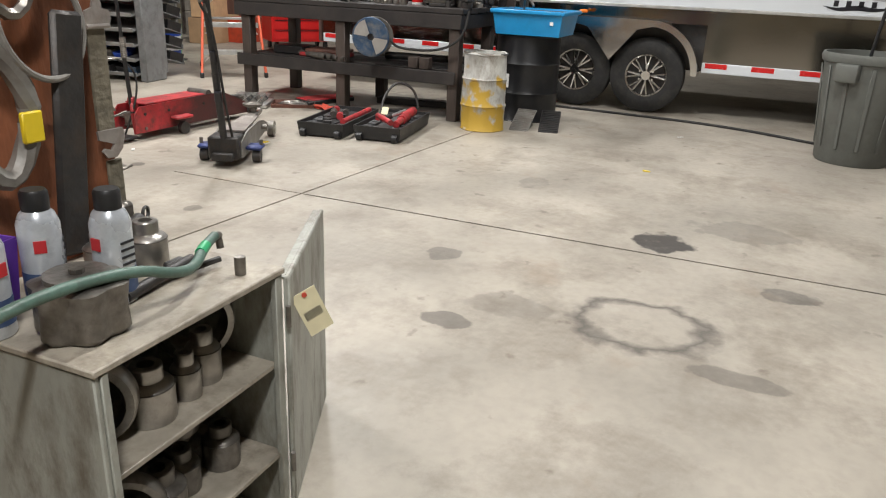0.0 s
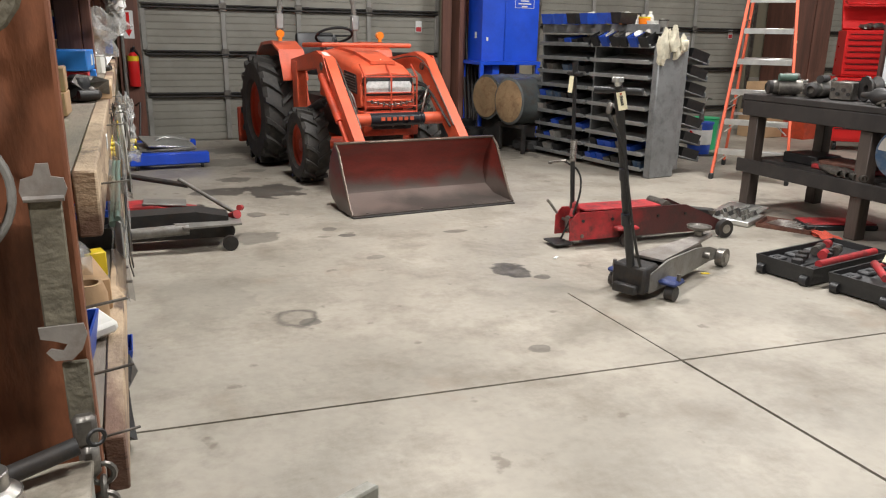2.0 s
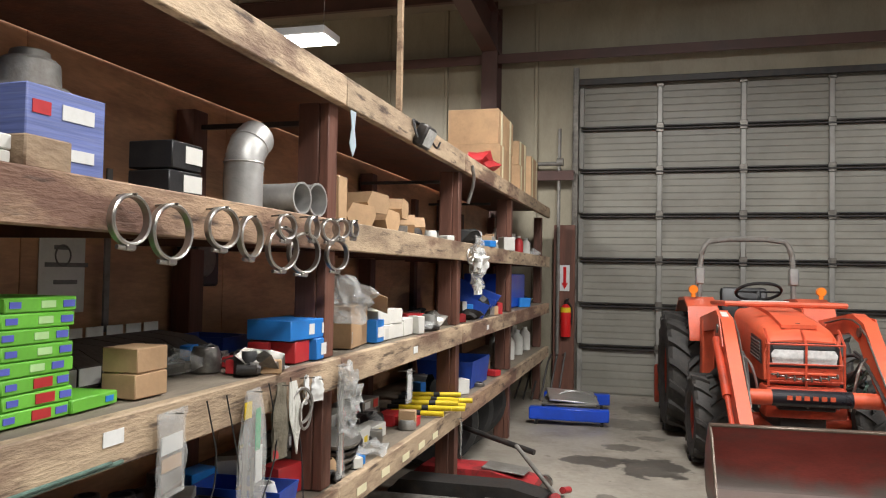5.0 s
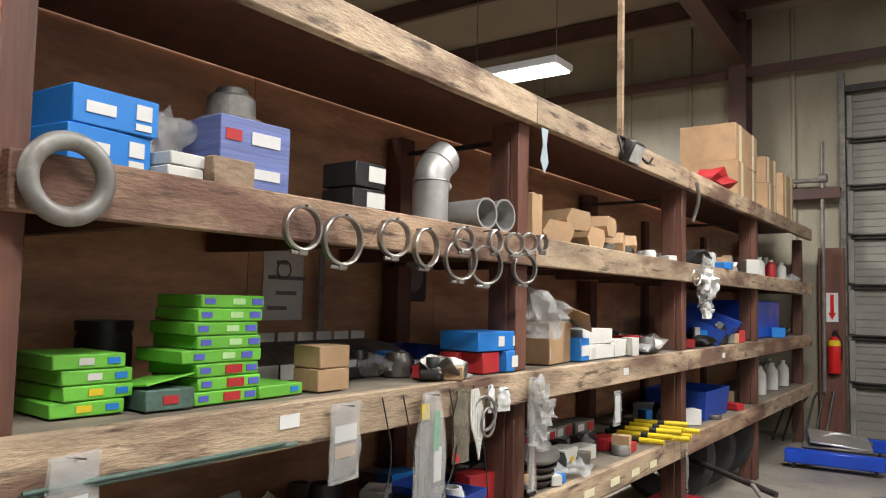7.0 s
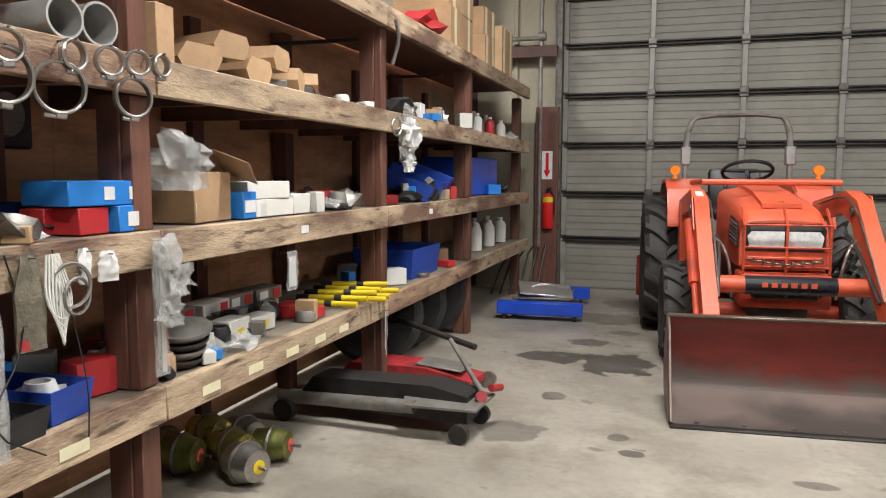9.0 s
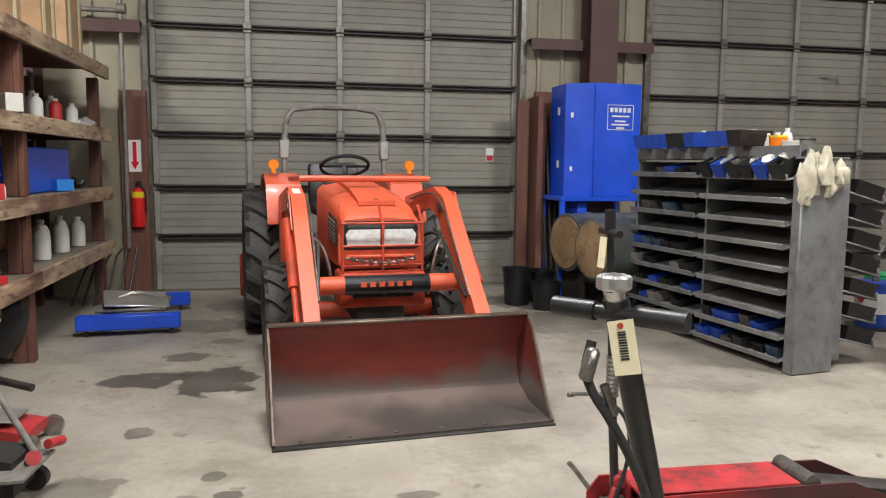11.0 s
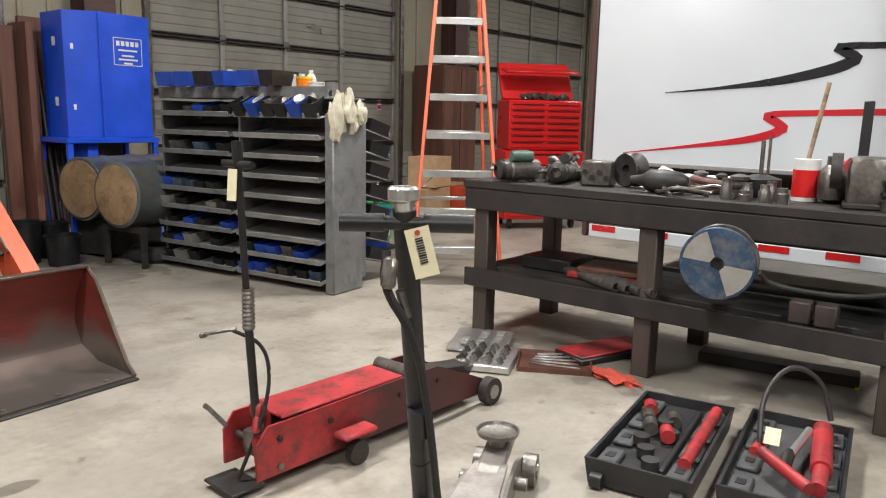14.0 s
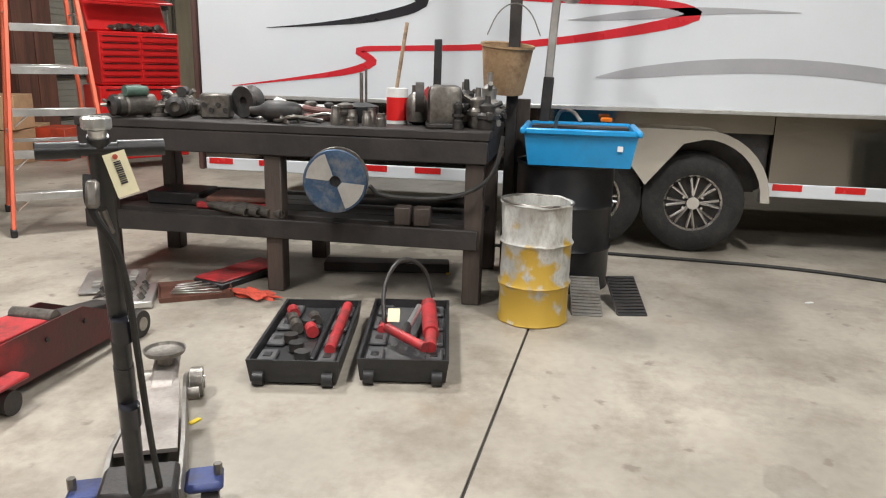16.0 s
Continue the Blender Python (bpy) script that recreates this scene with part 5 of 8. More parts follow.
for k, (y, r, h, mm) in enumerate(((.35, .06, .15, AMBER), (.5, .055, .17, WHITECARD), (.22, .065, .11, WHITECARD), (.08, .05, .12, GREYP), (.64, .06, .2, AMBER))):
    t = thing("plastic_tub", "round plastic tub on top of the parts rack", "tub", onrack(.12, y, 1.457), "tubs on the parts rack")
    part("tub_body", B().lathe([(r * .92, 0), (r, h * .9), (r * .3, h * .9)], Matrix(), 20), mm, t)
    part("lid", B().cyl((0, 0, h * .9), (0, 0, h), r * 1.05, seg=20), (YELLOW, WHITECARD, WHITECARD, DARKSTEEL, WHITECARD)[k], t)
for k in range(16):
    mt = random.choice([WHITECARD, YELLOW, PAPER, WHITECARD, BLUEBIN])
    bottle("supply_bottle", "small plastic bottle on top of the parts rack", onrack(.2 + random.uniform(-.1, .12), .25 + k * .1, 1.457), random.uniform(.035, .055), random.uniform(.13, .22), mt, WHITECARD, "bottles on the parts rack")
for k in range(6):
    one("blue_parts_bin", tub(.16, .07, 0, .11, .006, .015), random.choice([BLUEBIN, BLUEBIN, BLUEBIN, BLACKP]), "open plastic parts bin on the rack top", "bin", onrack(.0, .5 + k * .24, 1.535), "bins on the parts rack")
b = B()
for k in range(5):
    b.crumple((-.06 + .07 * k, -.11 + .02 * (k % 2), 1.28 + .05 * (k % 3)), (.06, .035, .17 - .02 * k), k + 2, .3, 3)
part("hung_cloth", b, RUBBISH, rk, "cream rags and bags hung on the rack end")
dr = thing("oil_drum_stand", "old drum lying on a black steel stand", "drum stand", pose(6.98, 9.17, 0, 0, 0, 12))
m = pose(.1, 0, .62, 0, 90, 0)
part("lying_drum", B().lathe([(.27, -.05), (.285, -.04), (.28, -.02), (.28, .28), (.29, .3), (.28, .32), (.28, .58), (.29, .6), (.28, .62), (.28, .86)], m, 36), OLDDRUM, dr, "grey green drum on its side")
part("drum_end", B().cyl((.048, 0, .62), (.055, 0, .62), .255, seg=32), DRUMEND, dr, "rusty tan drum end")
part("stand_frame", B().span(.1, .16, -.25, .25, .3, .35).span(.75, .81, -.25, .25, .3, .35).span(.1, .14, -.25, -.21, 0, .3).span(.1, .14, .21, .25, 0, .3).span(.77, .81, -.25, -.21, 0, .3).span(.77, .81, .21, .25, 0, .3).span(.15, .76, -.02, .02, .3, .345), DARKSTEEL, dr)
d2 = drum("rusty_drum", "second old drum with rusty tan end", .28, .85, pose(7.0, 9.75, .63, 0, 90, 14), OLDDRUM, .01)
part("drum_end", B().cyl((0, 0, -.014), (0, 0, -.002), .255, seg=32), DRUMEND, d2, "tan rusty drum end")
part("cradle", B().span(.2, .6, -.2, .2, .1, .2).span(.25, .63, -.16, -.12, .2, .75).span(.25, .63, .12, .16, .2, .75), DARKSTEEL, d2)
dt = thing("drain_pan_stack", "black tyres and pans stacked under the drums", "tyre", pose(7.45, 9.28, 0) @ Matrix.Scale(.75, 4))
part("tyre", B().lathe([(.16, .0), (.3, .0), (.34, .05), (.34, .13), (.3, .18), (.16, .18), (.2, .09)], Matrix(), 32, True), RUBBER, dt)
for k, (x, y, h) in enumerate(((6.55, 9.9, .35), (6.85, 10.05, .3), (6.75, 9.6, .25))):
    bt = thing("oil_pail", "black oily pail on the floor", "pail", pose(x, y, 0), "oily pails")
    part("body", B().lathe([(.12, 0), (.145, h), (.155, h), (.155, h + .015), (.14, h + .01), (.115, .012), (.01, .012)], Matrix(), 24), BLKDRUM, bt)
bw = thing("blue_wash_cabinet", "tall royal blue filter crusher machine on legs", "machine", pose(7.55, 10.35, 0))
part("cabinet_body", B().prism([(-.42, -.14), (-.16, -.3), (.36, -.25), (.36, .3), (-.42, .3)], 1.07, 2.22, "z"), BLUE, bw)
part("left_edge", B().span(-.168, -.152, -.312, -.3, 1.08, 2.215, .003), BLUE, bw)
part("stand_top", B().span(-.52, .38, -.33, .32, 1.02, 1.068, .005), BLUE, bw)
for x in (-.49, .35):
    for y in (-.3, .28):
        part("leg", B().span(x - .025, x + .025, y - .025, y + .025, 0, 1.019, .003), BLUE, bw)
part("leg_panel", B().span(-.3, -.2, -.25, .1, .3, 1.019, .005), BLUE, bw)
fr = Matrix.Translation((.125, -.274, 1.87)) @ pose(0, 0, 0, 0, 0, 5.5)
fb = B().span(-.15, .15, -.006, -.003, .13, .136).span(-.15, .15, -.006, -.003, -.12, -.114).span(-.15, -.144, -.006, -.003, -.12, .13).span(.144, .15, -.006, -.003, -.12, .13)
for z, w in ((.02, .2), (-.03, .13), (-.065, .2), (-.1, .09)):
    fb.span(-w / 2, w / 2, -.006, -.003, z - .008, z + .008)
for k in range(5):
    fb.span(-.12 + k * .05, -.085 + k * .05, -.006, -.003, .06, .105)
part("emblem_panel", fb.move(fr), WHITEP, bw, "white printed emblem panel")
for z in (1.95, 1.4):
    part("warning_label", B().box((-.422, .05, z), (.003, .06, .08)), WHITEP, bw)
    part("front_label", B().box((-.36, -.18, z - .05), (.025, .003, .05), 0, (0, 0, -30.5)), WHITEP, bw)
for sp in ((6.77, 6.9, 10.7, 10.76, 0, 2.08), (6.95, 7.02, 10.55, 10.95, 0, 2.12), (7.03, 7.06, 10.6, 10.89, 0, 1.95), (7.03, 7.3, 10.9, 10.96, 0, 2.2)):
    one("leaning_board", B().span(*sp, .004), STAINED, "dark brown board leaning on the wall", "board", None, "leaning boards")
for k in range(4):
    one("pipe_length", B().cyl((7.08 + k * .06, 10.5, 0.0), (7.06 + k * .07, 10.78, 1.9 - k * .2), .02, seg=10), DARKSTEEL, "dark steel pipe leaning on the wall", "pipe", None, "leaning pipes")
ld = thing("step_ladder", "tall orange fibreglass step ladder with aluminium treads", "step ladder", pose(8.585, 6.73, 0, 0, 0, 42))
LH = 3.0
def rail(s0, s1, x0, x1, name):
    for s in (-1, 1):
        a, c = Vector((x0, s * s0, .03)), Vector((x1, s * s1, LH))
        d = (c - a)
        b = B().box((a + c) / 2, (.075, .028, d.length), .004, (math.degrees(math.atan2(-(c.y - a.y), LH)), math.degrees(math.atan2(c.x - a.x, LH)), 0))
        part(name, b, LADDER, ld, "orange fibreglass rail")
        part("foot", B().box((x0, s * s0, .03), (.1, .045, .06), .008), BLACKP, ld)
rail(.36, .13, -.1, .42, "front_rail")
rail(.34, .13, .95, .5, "rear_rail")
for k in range(1, 10):
    z = .3 * k
    f = z / LH
    hw = .36 - .23 * f
    x = -.1 + .52 * f
    part("tread", B().box((x, 0, z), (.085, 2 * hw - .03, .022), .003).box((x - .04, 0, z - .018), (.006, 2 * hw - .03, .05)), ALU, ld, "aluminium tread")
    if k < 4:
        for s in (-1, 1):
            part("tread_brace", B().tube([(x, s * (hw - .02), z - .12), (x, s * (hw - .14), z - .01)], .008, 5), ALU, ld)
    if k % 2 == 0:
        xr = .95 - .45 * f
        part("rear_rung", B().box((xr, 0, z), (.03, .68 - .42 * f, .03), .003), ALU, ld)
    if k in (2, 5):
        for s in (-1, 1):
            part("spreader", B().tube([(x, s * (hw - .01), z + .1), (.95 - .45 * f, s * (.33 - .2 * f), z + .1)], .008, 5), ALU, ld)
part("rail_sticker", B().box((.16, -.265, 1.33), (.06, .004, .13), 0, (5, 10, 0)), PAPER, ld)
ch = thing("tool_chest", "red roller tool chest with open lid", "tool chest", pose(11.9, 8.1, 0, 0, 0, -38))
part("lower_cabinet", B().span(-.5, .5, -.28, .28, .12, .95, .012), REDBOX, ch)
part("top_chest", B().span(-.46, .46, -.24, .26, .96, 1.55, .012), REDBOX, ch)
for k in range(7):
    for x0, x1 in ((-.44, -.01), (.01, .44)):
        dw = part("drawer", B().span(x0, x1, -.252, -.24, .99 + k * .075, 1.055 + k * .075, .003), REDBOX, ch)
        part("drawer_pull", B().span(x0 + .02, x1 - .02, -.262, -.2525, 1.045 + k * .075, 1.053 + k * .075), VINYLBLK, dw)
for k in range(5):
    dw = part("drawer", B().span(-.46, .46, -.292, -.28, .16 + k * .155, .3 + k * .155, .003), REDBOX, ch)
    part("drawer_pull", B().span(-.44, .44, -.302, -.2925, .285 + k * .155, .297 + k * .155), VINYLBLK, dw)
part("lid", B().box((0, .2, 1.78), (.92, .5, .06), .01, (62, 0, 0)).box((0, .0, 1.9), (.94, .25, .03), .008, (10, 0, 0)), REDBOX, ch, "open red lid")
for x in (-.4, .4):
    for y in (-.2, .2):
        part("caster", B().cyl((x - .02, y, .06), (x + .02, y, .06), .06), BLACKP, ch)
for k in range(5):
    one("loose_tool", B().crumple((0, 0, .04), (.1, .06, .05), 30 + k, .5), OILSTEEL, "dark tool on top of the chest", "tool", pose(11.7 + k * .1, 8.15 - k * .07, 1.552))
pl = thing("chemical_pail", "white and blue five gallon pail with red mark", "pail", pose(9.33, 8.37, .015))
part("body", B().lathe([(.135, 0), (.15, .36), (.16, .36), (.16, .39), (.01, .39)], Matrix(), 28), BLUEBIN, pl)
part("label_band", B().lathe([(.1445, .12), (.152, .3), (.149, .3), (.142, .12)], Matrix(), 28, True), WHITEP, pl, "white label band")
part("red_mark", B().box((-.15, -.02, .25), (.01, .07, .05), 0, (35, 0, 0)), LAMPRED, pl)
part("grease_pump", B().cyl((0, 0, .39), (0, 0, .62), .03).tube([(0, 0, .6), (.1, .05, .68), (.2, .08, .66)], .012, 6), OILSTEEL, pl)
one("pail_dolly", B().lathe([(.2, 0), (.22, .012), (.01, .014)], Matrix(), 28), DARKSTEEL, "round dark pail tray on the floor", "tray", pose(9.33, 8.37, 0))
gp = thing("green_pail", "green pail behind the parts rack", "pail", pose(9.75, 8.75, 0))
part("body", B().lathe([(.14, 0), (.16, .4), (.17, .41), (.01, .41)], Matrix(), 24), GREENTAPE, gp)
bc = thing("brown_cabinet", "dark brown wooden cabinet beside the overhead door", "cabinet", pose(13.1, 10.6, 0))
part("body", B().span(-.4, .4, -.3, .3, 0, 2.1, .01), STAINED, bc)
for x in (-.2, .2):
    part("door", B().span(x - .19, x + .19, -.32, -.301, .08, 2.04, .005), STAINED, bc)
for k, (x, y, z, mtl) in enumerate(((11.55, 9.6, 0, CARD), (12.1, 9.3, 0, ORANGED), (11.6, 9.6, .41, CARD), (12.3, 9.9, 0, CARD))):
    one("storage_carton", B().box((0, 0, .2), (.5, .4, .4), .006), mtl, "worn carton stacked by the far wall", "box", pose(x, y, z, 0, 0, 7 * k))

# ---- steel cabinet with sockets ----
cb = thing("steel_tool_cabinet", "low grey green steel cabinet with open door", "cabinet", pose(0, 0, 0))
CX0, CX1, CY0, CY1, CZ = 2.09, 2.595, 1.78, 2.2, .64
part("side_panel", B().span(CX0, CX0 + .012, CY0, CY1, .0, CZ - .015, .003), GREENGREY, cb)
part("side_panel", B().span(CX1 - .012, CX1, CY0, CY1, .0, CZ - .015, .003), GREENGREY, cb)
part("back_panel", B().span(CX0 + .012, CX1 - .012, CY1 - .01, CY1, .0, CZ - .015), GREENGREY, cb)
part("top_plate", B().span(CX0 - .004, CX1 + .004, CY0 - .006, CY1, CZ - .014, CZ, .003), GREASYTOP, cb, "greasy brown-grey top plate")
part("shelf", B().span(CX0 + .013, CX1 - .013, CY0 + .012, CY1 - .012, .4, .412, .002), GREASYTOP, cb, "dusty inner shelf")
part("bottom", B().span(CX0 + .013, CX1 - .013, CY0 + .004, CY1 - .012, .17, .182, .002), GREASYTOP, cb)
for x in (CX0 + .02, CX1 - .02):
    part("front_stile", B().span(x - .008, x + .008, CY0 - .003, CY0 + .012, 0, CZ - .016, .002), GREENGREY, cb)
dd = part("door", B().box((.25, 0, .315), (.5, .014, .6), .004).move(pose(CX1 + .008, CY0 - .004, 0, 0, 0, 24)), GREENGREY, cb, "scuffed open grey green door")
part("door_flange", B().box((.25, .012, .61), (.49, .02, .006), .001).box((.495, .012, .315), (.006, .02, .59), .001).move(pose(CX1 + .008, CY0 - .004, 0, 0, 0, 24)), GREENGREY, dd)
for z in (.12, .5):
    part("hinge", B().cyl((CX1 + .002, CY0 - .012, z), (CX1 + .002, CY0 - .012, z + .05), .006, seg=8), OILSTEEL, cb)
TM = pose(.06, -.04, .52, 0, 0, -62) @ pose(0, 0, 0, 0, -24, 0)
tg = part("paper_tag", B().box((0, 0, -.015), (.06, .002, .115)).move(TM).move(pose(CX1 + .008, CY0 - .004, 0, 0, 0, 24)), PAPER, dd, "cream paper auction tag")
b = B()
for k in range(12):
    b.box((-.02 + k * .0036, -.002, -.02), (.0012 if k % 3 else .002, .002, .022))
part("barcode", b.move(TM).move(pose(CX1 + .008, CY0 - .004, 0, 0, 0, 24)), INK, tg)
part("eyelet", B().cyl((0, -.004, .034), (0, .004, .034), .006, seg=12).move(TM).move(pose(CX1 + .008, CY0 - .004, 0, 0, 0, 24)), RAG, tg)


def socket(x, y, z, r, h, material=STEEL, lie=None, ring=False):
    m = pose(x, y, z) if lie is None else pose(x, y, z + r + .001, 90, 0, lie)
    t = thing("impact_socket", "heavy oily steel impact socket" if not ring else "large steel bearing race ring", "socket" if not ring else "ring", m, "sockets in the cabinet")
    if ring:
        part("ring_body", B().lathe([(r * .78, -h / 2), (r * .95, -h / 2), (r, -h * .35), (r, h * .35), (r * .95, h / 2), (r * .78, h / 2)], Matrix(), 36, True), material, t)
    else:
        part("socket_body", B().lathe([(r, 0), (r, h * .62), (r * .85, h * .7), (r * .62, h * .74), (r * .62, h * .98), (r * .58, h), (r * .33, h), (r * .33, h * .8), (.004, h * .8)], Matrix(), 32), material, t)
        part("band_groove", B().torus((0, 0, h * .62), r * .985, .002, seg=32, s2=5), OILSTEEL, t)
    return t


for x, y, z, r, h in ((2.29, 1.88, .413, .042, .1), (2.385, 1.875, .413, .026, .085), (2.455, 1.89, .413, .032, .1), (2.34, 2.0, .413, .034, .09), (2.24, 2.05, .413, .04, .09),
                      (2.44, 2.06, .413, .035, .08), (2.28, 1.87, .183, .045, .12), (2.37, 1.9, .183, .036, .1), (2.42, 1.96, .183, .05, .1), (2.2, 1.95, .183, .05, .11), (2.48, 1.88, .183, .034, .09), (2.3, 2.05, .183, .045, .12), (2.42, 1.96, .284, .048, .07)):
    socket(x, y, z, r * 1.2, h * 1.15 if z > .3 or h < .1 else h, OILSTEEL if z < .3 else STEEL)
socket(2.18, 1.91, .413, .085, .045, STEEL, -52, True)
socket(2.515, 1.96, .413, .085, .05, STEEL, -28, True)
socket(2.19, 1.87, .183, .08, .04, OILSTEEL, -45, True)
socket(2.47, 2.03, CZ, .042, .1)
socket(2.4, 2.08, CZ, .038, .085)
pt = thing("milling_cutter_pot", "squat lobed grey steel hub with flat lid", "hub", pose(2.185, 1.9, CZ + .001) @ Matrix.Scale(1.08, 4))
rows = [[((r + .006 * math.cos(6 * a)) * math.cos(a), (r + .006 * math.cos(6 * a)) * math.sin(a), z) for a in (2 * math.pi * j / 48 for j in range(48))] for r, z in ((.06, 0), (.068, .01), (.066, .05), (.07, .075), (.071, .085), (.05, .092))]
part("hub_body", B().rings(rows, False, True), OILSTEEL, pt)
part("lid", B().cyl((0, 0, .092), (0, 0, .1), .05, seg=28).cyl((0, 0, .1), (0, 0, .108), .012, seg=8), OILSTEEL, pt)
for k, (x, y) in enumerate(((2.31, 1.95), (2.24, 2.05), (2.105, 2.02))):
    t = thing("spray_can", "white and blue aerosol can with black cap", "aerosol can", pose(x, y, CZ + .001, 0, 0, 50 * k) @ Matrix.Scale(1.15, 4), "aerosol cans")
    part("can_body", B().lathe([(.03, 0), (.032, .004), (.032, .135), (.026, .152), (.018, .16), (.017, .162)], Matrix(), 28), CANM, t)
    part("cap", B().lathe([(.021, .158), (.021, .185), (.018, .19), (.002, .19)], Matrix(), 24), BLACKP, t, "black cap")
    part("print_band", B().lathe([(.0325, .02), (.0325, .06), (.0318, .06), (.0318, .02)], Matrix(), 28, True), mat("can_print_blue", (.05, .08, .16), .35), t, "dark blue print band")
    part("print_block", B().box((-.0325, 0, .105), (.002, .018, .02)), REDCARD, t)
    for q in range(4):
        part("print_line", B().box((-.0, -.0325, .07 + q * .012), (.026, .0015, .004)), INK, t)
hose = one("green_air_hose", B().tube([(1.95, 1.85, .75), (2.1, 1.86, .755), (2.25, 1.835, .745), (2.33, 1.825, .71), (2.4, 1.84, .695), (2.47, 1.88, .705), (2.54, 1.91, .705)], .0105, 10, smooth=3), GREENHOSE, "green rubber hose with brass end over cabinet", "hose")
part("bright_sleeve", B().tube([(2.45, 1.87, .703), (2.485, 1.886, .706)], .0115, 10), GREENTAPE, hose)
part("end_fitting", B().cyl((2.54, 1.91, .705), (2.57, 1.925, .695), .009).cyl((2.562, 1.92, .7), (2.562, 1.915, .67), .008), OILSTEEL, hose)
part("support_fitting", B().cyl((2.52, 1.83, .641), (2.52, 1.83, .68), .012, seg=10), OILSTEEL, hose)
one("grease_gun_rod", B().cyl((2.3, 1.92, .655), (2.5, 1.94, .66), .012, seg=10).cyl((2.32, 1.95, .65), (2.54, 1.9, .655), .007, seg=8).box((2.46, 1.95, .66), (.05, .02, .02), .004), DARKSTEEL, "oily black hose end tools on cabinet top", "tool")
one("coil_spring_tool", B().cyl((2.45, 2.12, .67), (2.58, 2.16, .69), .016, seg=12).torus((2.61, 2.17, .695), .014, .004, (90, 0, 20), 14, 6), DARKSTEEL, "dark spring puller with wire hook", "tool")
pb = thing("purple_tote", "purple plastic tote with white paper inside", "tote", pose(2.15, 2.12, CZ + .001, 0, 0, 10))
part("tote_body", tub(.06, .05, 0, .13, .004, .008), PURPLE, pb)
part("tote_lid", B().box((-.02, .02, .19), (.12, .004, .05), .001, (30, 0, 0)), PURPLE, pb)
part("paper", B().crumple((0, 0, .14), (.045, .03, .035), 4, .4), WHITEP, pb)

# ---- tools hung on the end panel ----
one("cable_loop", B().torus((2.42, 2.19, 1.13), .11, .007, (82, 0, 10), 40, 8), GREYP, "thin grey cable loop hung on the panel", "cable")
sp = thing("hook_spanner", "large dark hook spanner with yellow tape", "spanner", pose(2.345, 2.185, .88))
part("handle_bar", B().box((.1, 0, .02), (.075, .02, .5), .008, (0, 6, 0)), DARKSTEEL, sp)
part("hook_head", B().tube([(-.12, 0, .02), (-.04, 0, -.06), (.03, 0, .08), (-.02, 0, .2), (-.12, 0, .26)], .022, 8, smooth=2), GREYP, sp)
part("yellow_tape", B().box((-.0, -.022, .06), (.045, .012, .06), .003), YELLOW, sp)
st = thing("ratchet_strap", "olive webbing strap with flat steel hooks", "strap", pose(2.572, 2.222, 0))
part("webbing", B().box((0, 0, 1.0), (.05, .008, .23), .003), TEXTILE, st)
part("lower_webbing", B().box((.015, .004, .76), (.042, .01, .12), .003), TEXTILE, st)
HOOK = [(-.034, .012), (-.03, .03), (-.012, .036), (-.006, .055), (.012, .055), (.014, .034), (.032, .03), (.036, .012), (.03, -.004), (-.03, -.004)]
part("upper_hook", B().prism([(x, 1.115 + z) for x, z in HOOK], -.012, -.006, "y").cyl((-.03, -.009, 1.113), (.03, -.009, 1.113), .006, seg=8), BARE, st, "flat bare steel hook plate")
part("lower_hook", B().prism([(-.034, .892), (.036, .892), (.04, .872), (.03, .845), (.012, .828), (-.014, .83), (-.026, .846), (-.018, .852), (.0, .846), (.008, .858), (-.012, .866), (-.032, .872)], -.012, -.006, "y"), BARE, st, "flat bare steel hook plate")
part("ratchet", B().box((.018, -.008, .69), (.04, .03, .06), .008).box((.02, -.012, .63), (.034, .035, .07), .012), OILSTEEL, st)
one("chain_end", B().torus((2.61, 2.21, .6), .02, .006, (90, 0, 0), 14, 6).torus((2.61, 2.21, .57), .02, .006, (90, 0, 90), 14, 6).torus((2.61, 2.21, .54), .02, .006, (90, 0, 0), 14, 6), OILSTEEL, "short rusty chain hanging on the panel edge", "chain")
for k, (x, z) in enumerate(((2.3, 1.5), (2.45, 1.42), (2.52, 1.55), (2.36, 1.32))):
    one("hung_belt", B().tube([(x - .06, 2.2, z + .1), (x - .08, 2.195, z - .1), (x, 2.19, z - .2), (x + .07, 2.195, z - .1), (x + .06, 2.2, z + .1)], .012, 6, smooth=2), (RUBBER, DARKSTEEL, TEXTILE, OILSTEEL)[k], "dark hose loop hung on the panel", "hose", None, "hung hoses")
for k in range(3):
    one("panel_nail", B().cyl((2.61, 2.27, .9 - k * .13), (2.68, 2.27, .91 - k * .13), .003, seg=6), OILSTEEL, "long nail sticking out of the panel edge", "nail", None, "nails")

# ---- goods on the shelves ----
random.seed(21)
Z1, Z2, Z3, Z4 = .621, 1.141, 1.691, 2.281


VIOLETCARD = mat("violet_blue_print", (.1, .12, .5), .5, 0, .1, 8, .02)
PALEGREEN = mat("pale_green_print", (.45, .7, .32), .5, 0, .1, 8, .02)


def carton(name, label, x, y, z, sx, sy, sz, material, rz=0.0, patches=(), cat="box", group="", rx=0.0):
    t = one(name, B().box((0, 0, sz / 2), (sx, sy, sz), .003), material, label, cat, pose(x, y, z, rx, 0, rz), group)
    for (py, pz, w, h, pm) in patches:
        part("label", B().box((sx / 2 + .0015, py, pz), (.002, w, h)), pm, t)
    return t


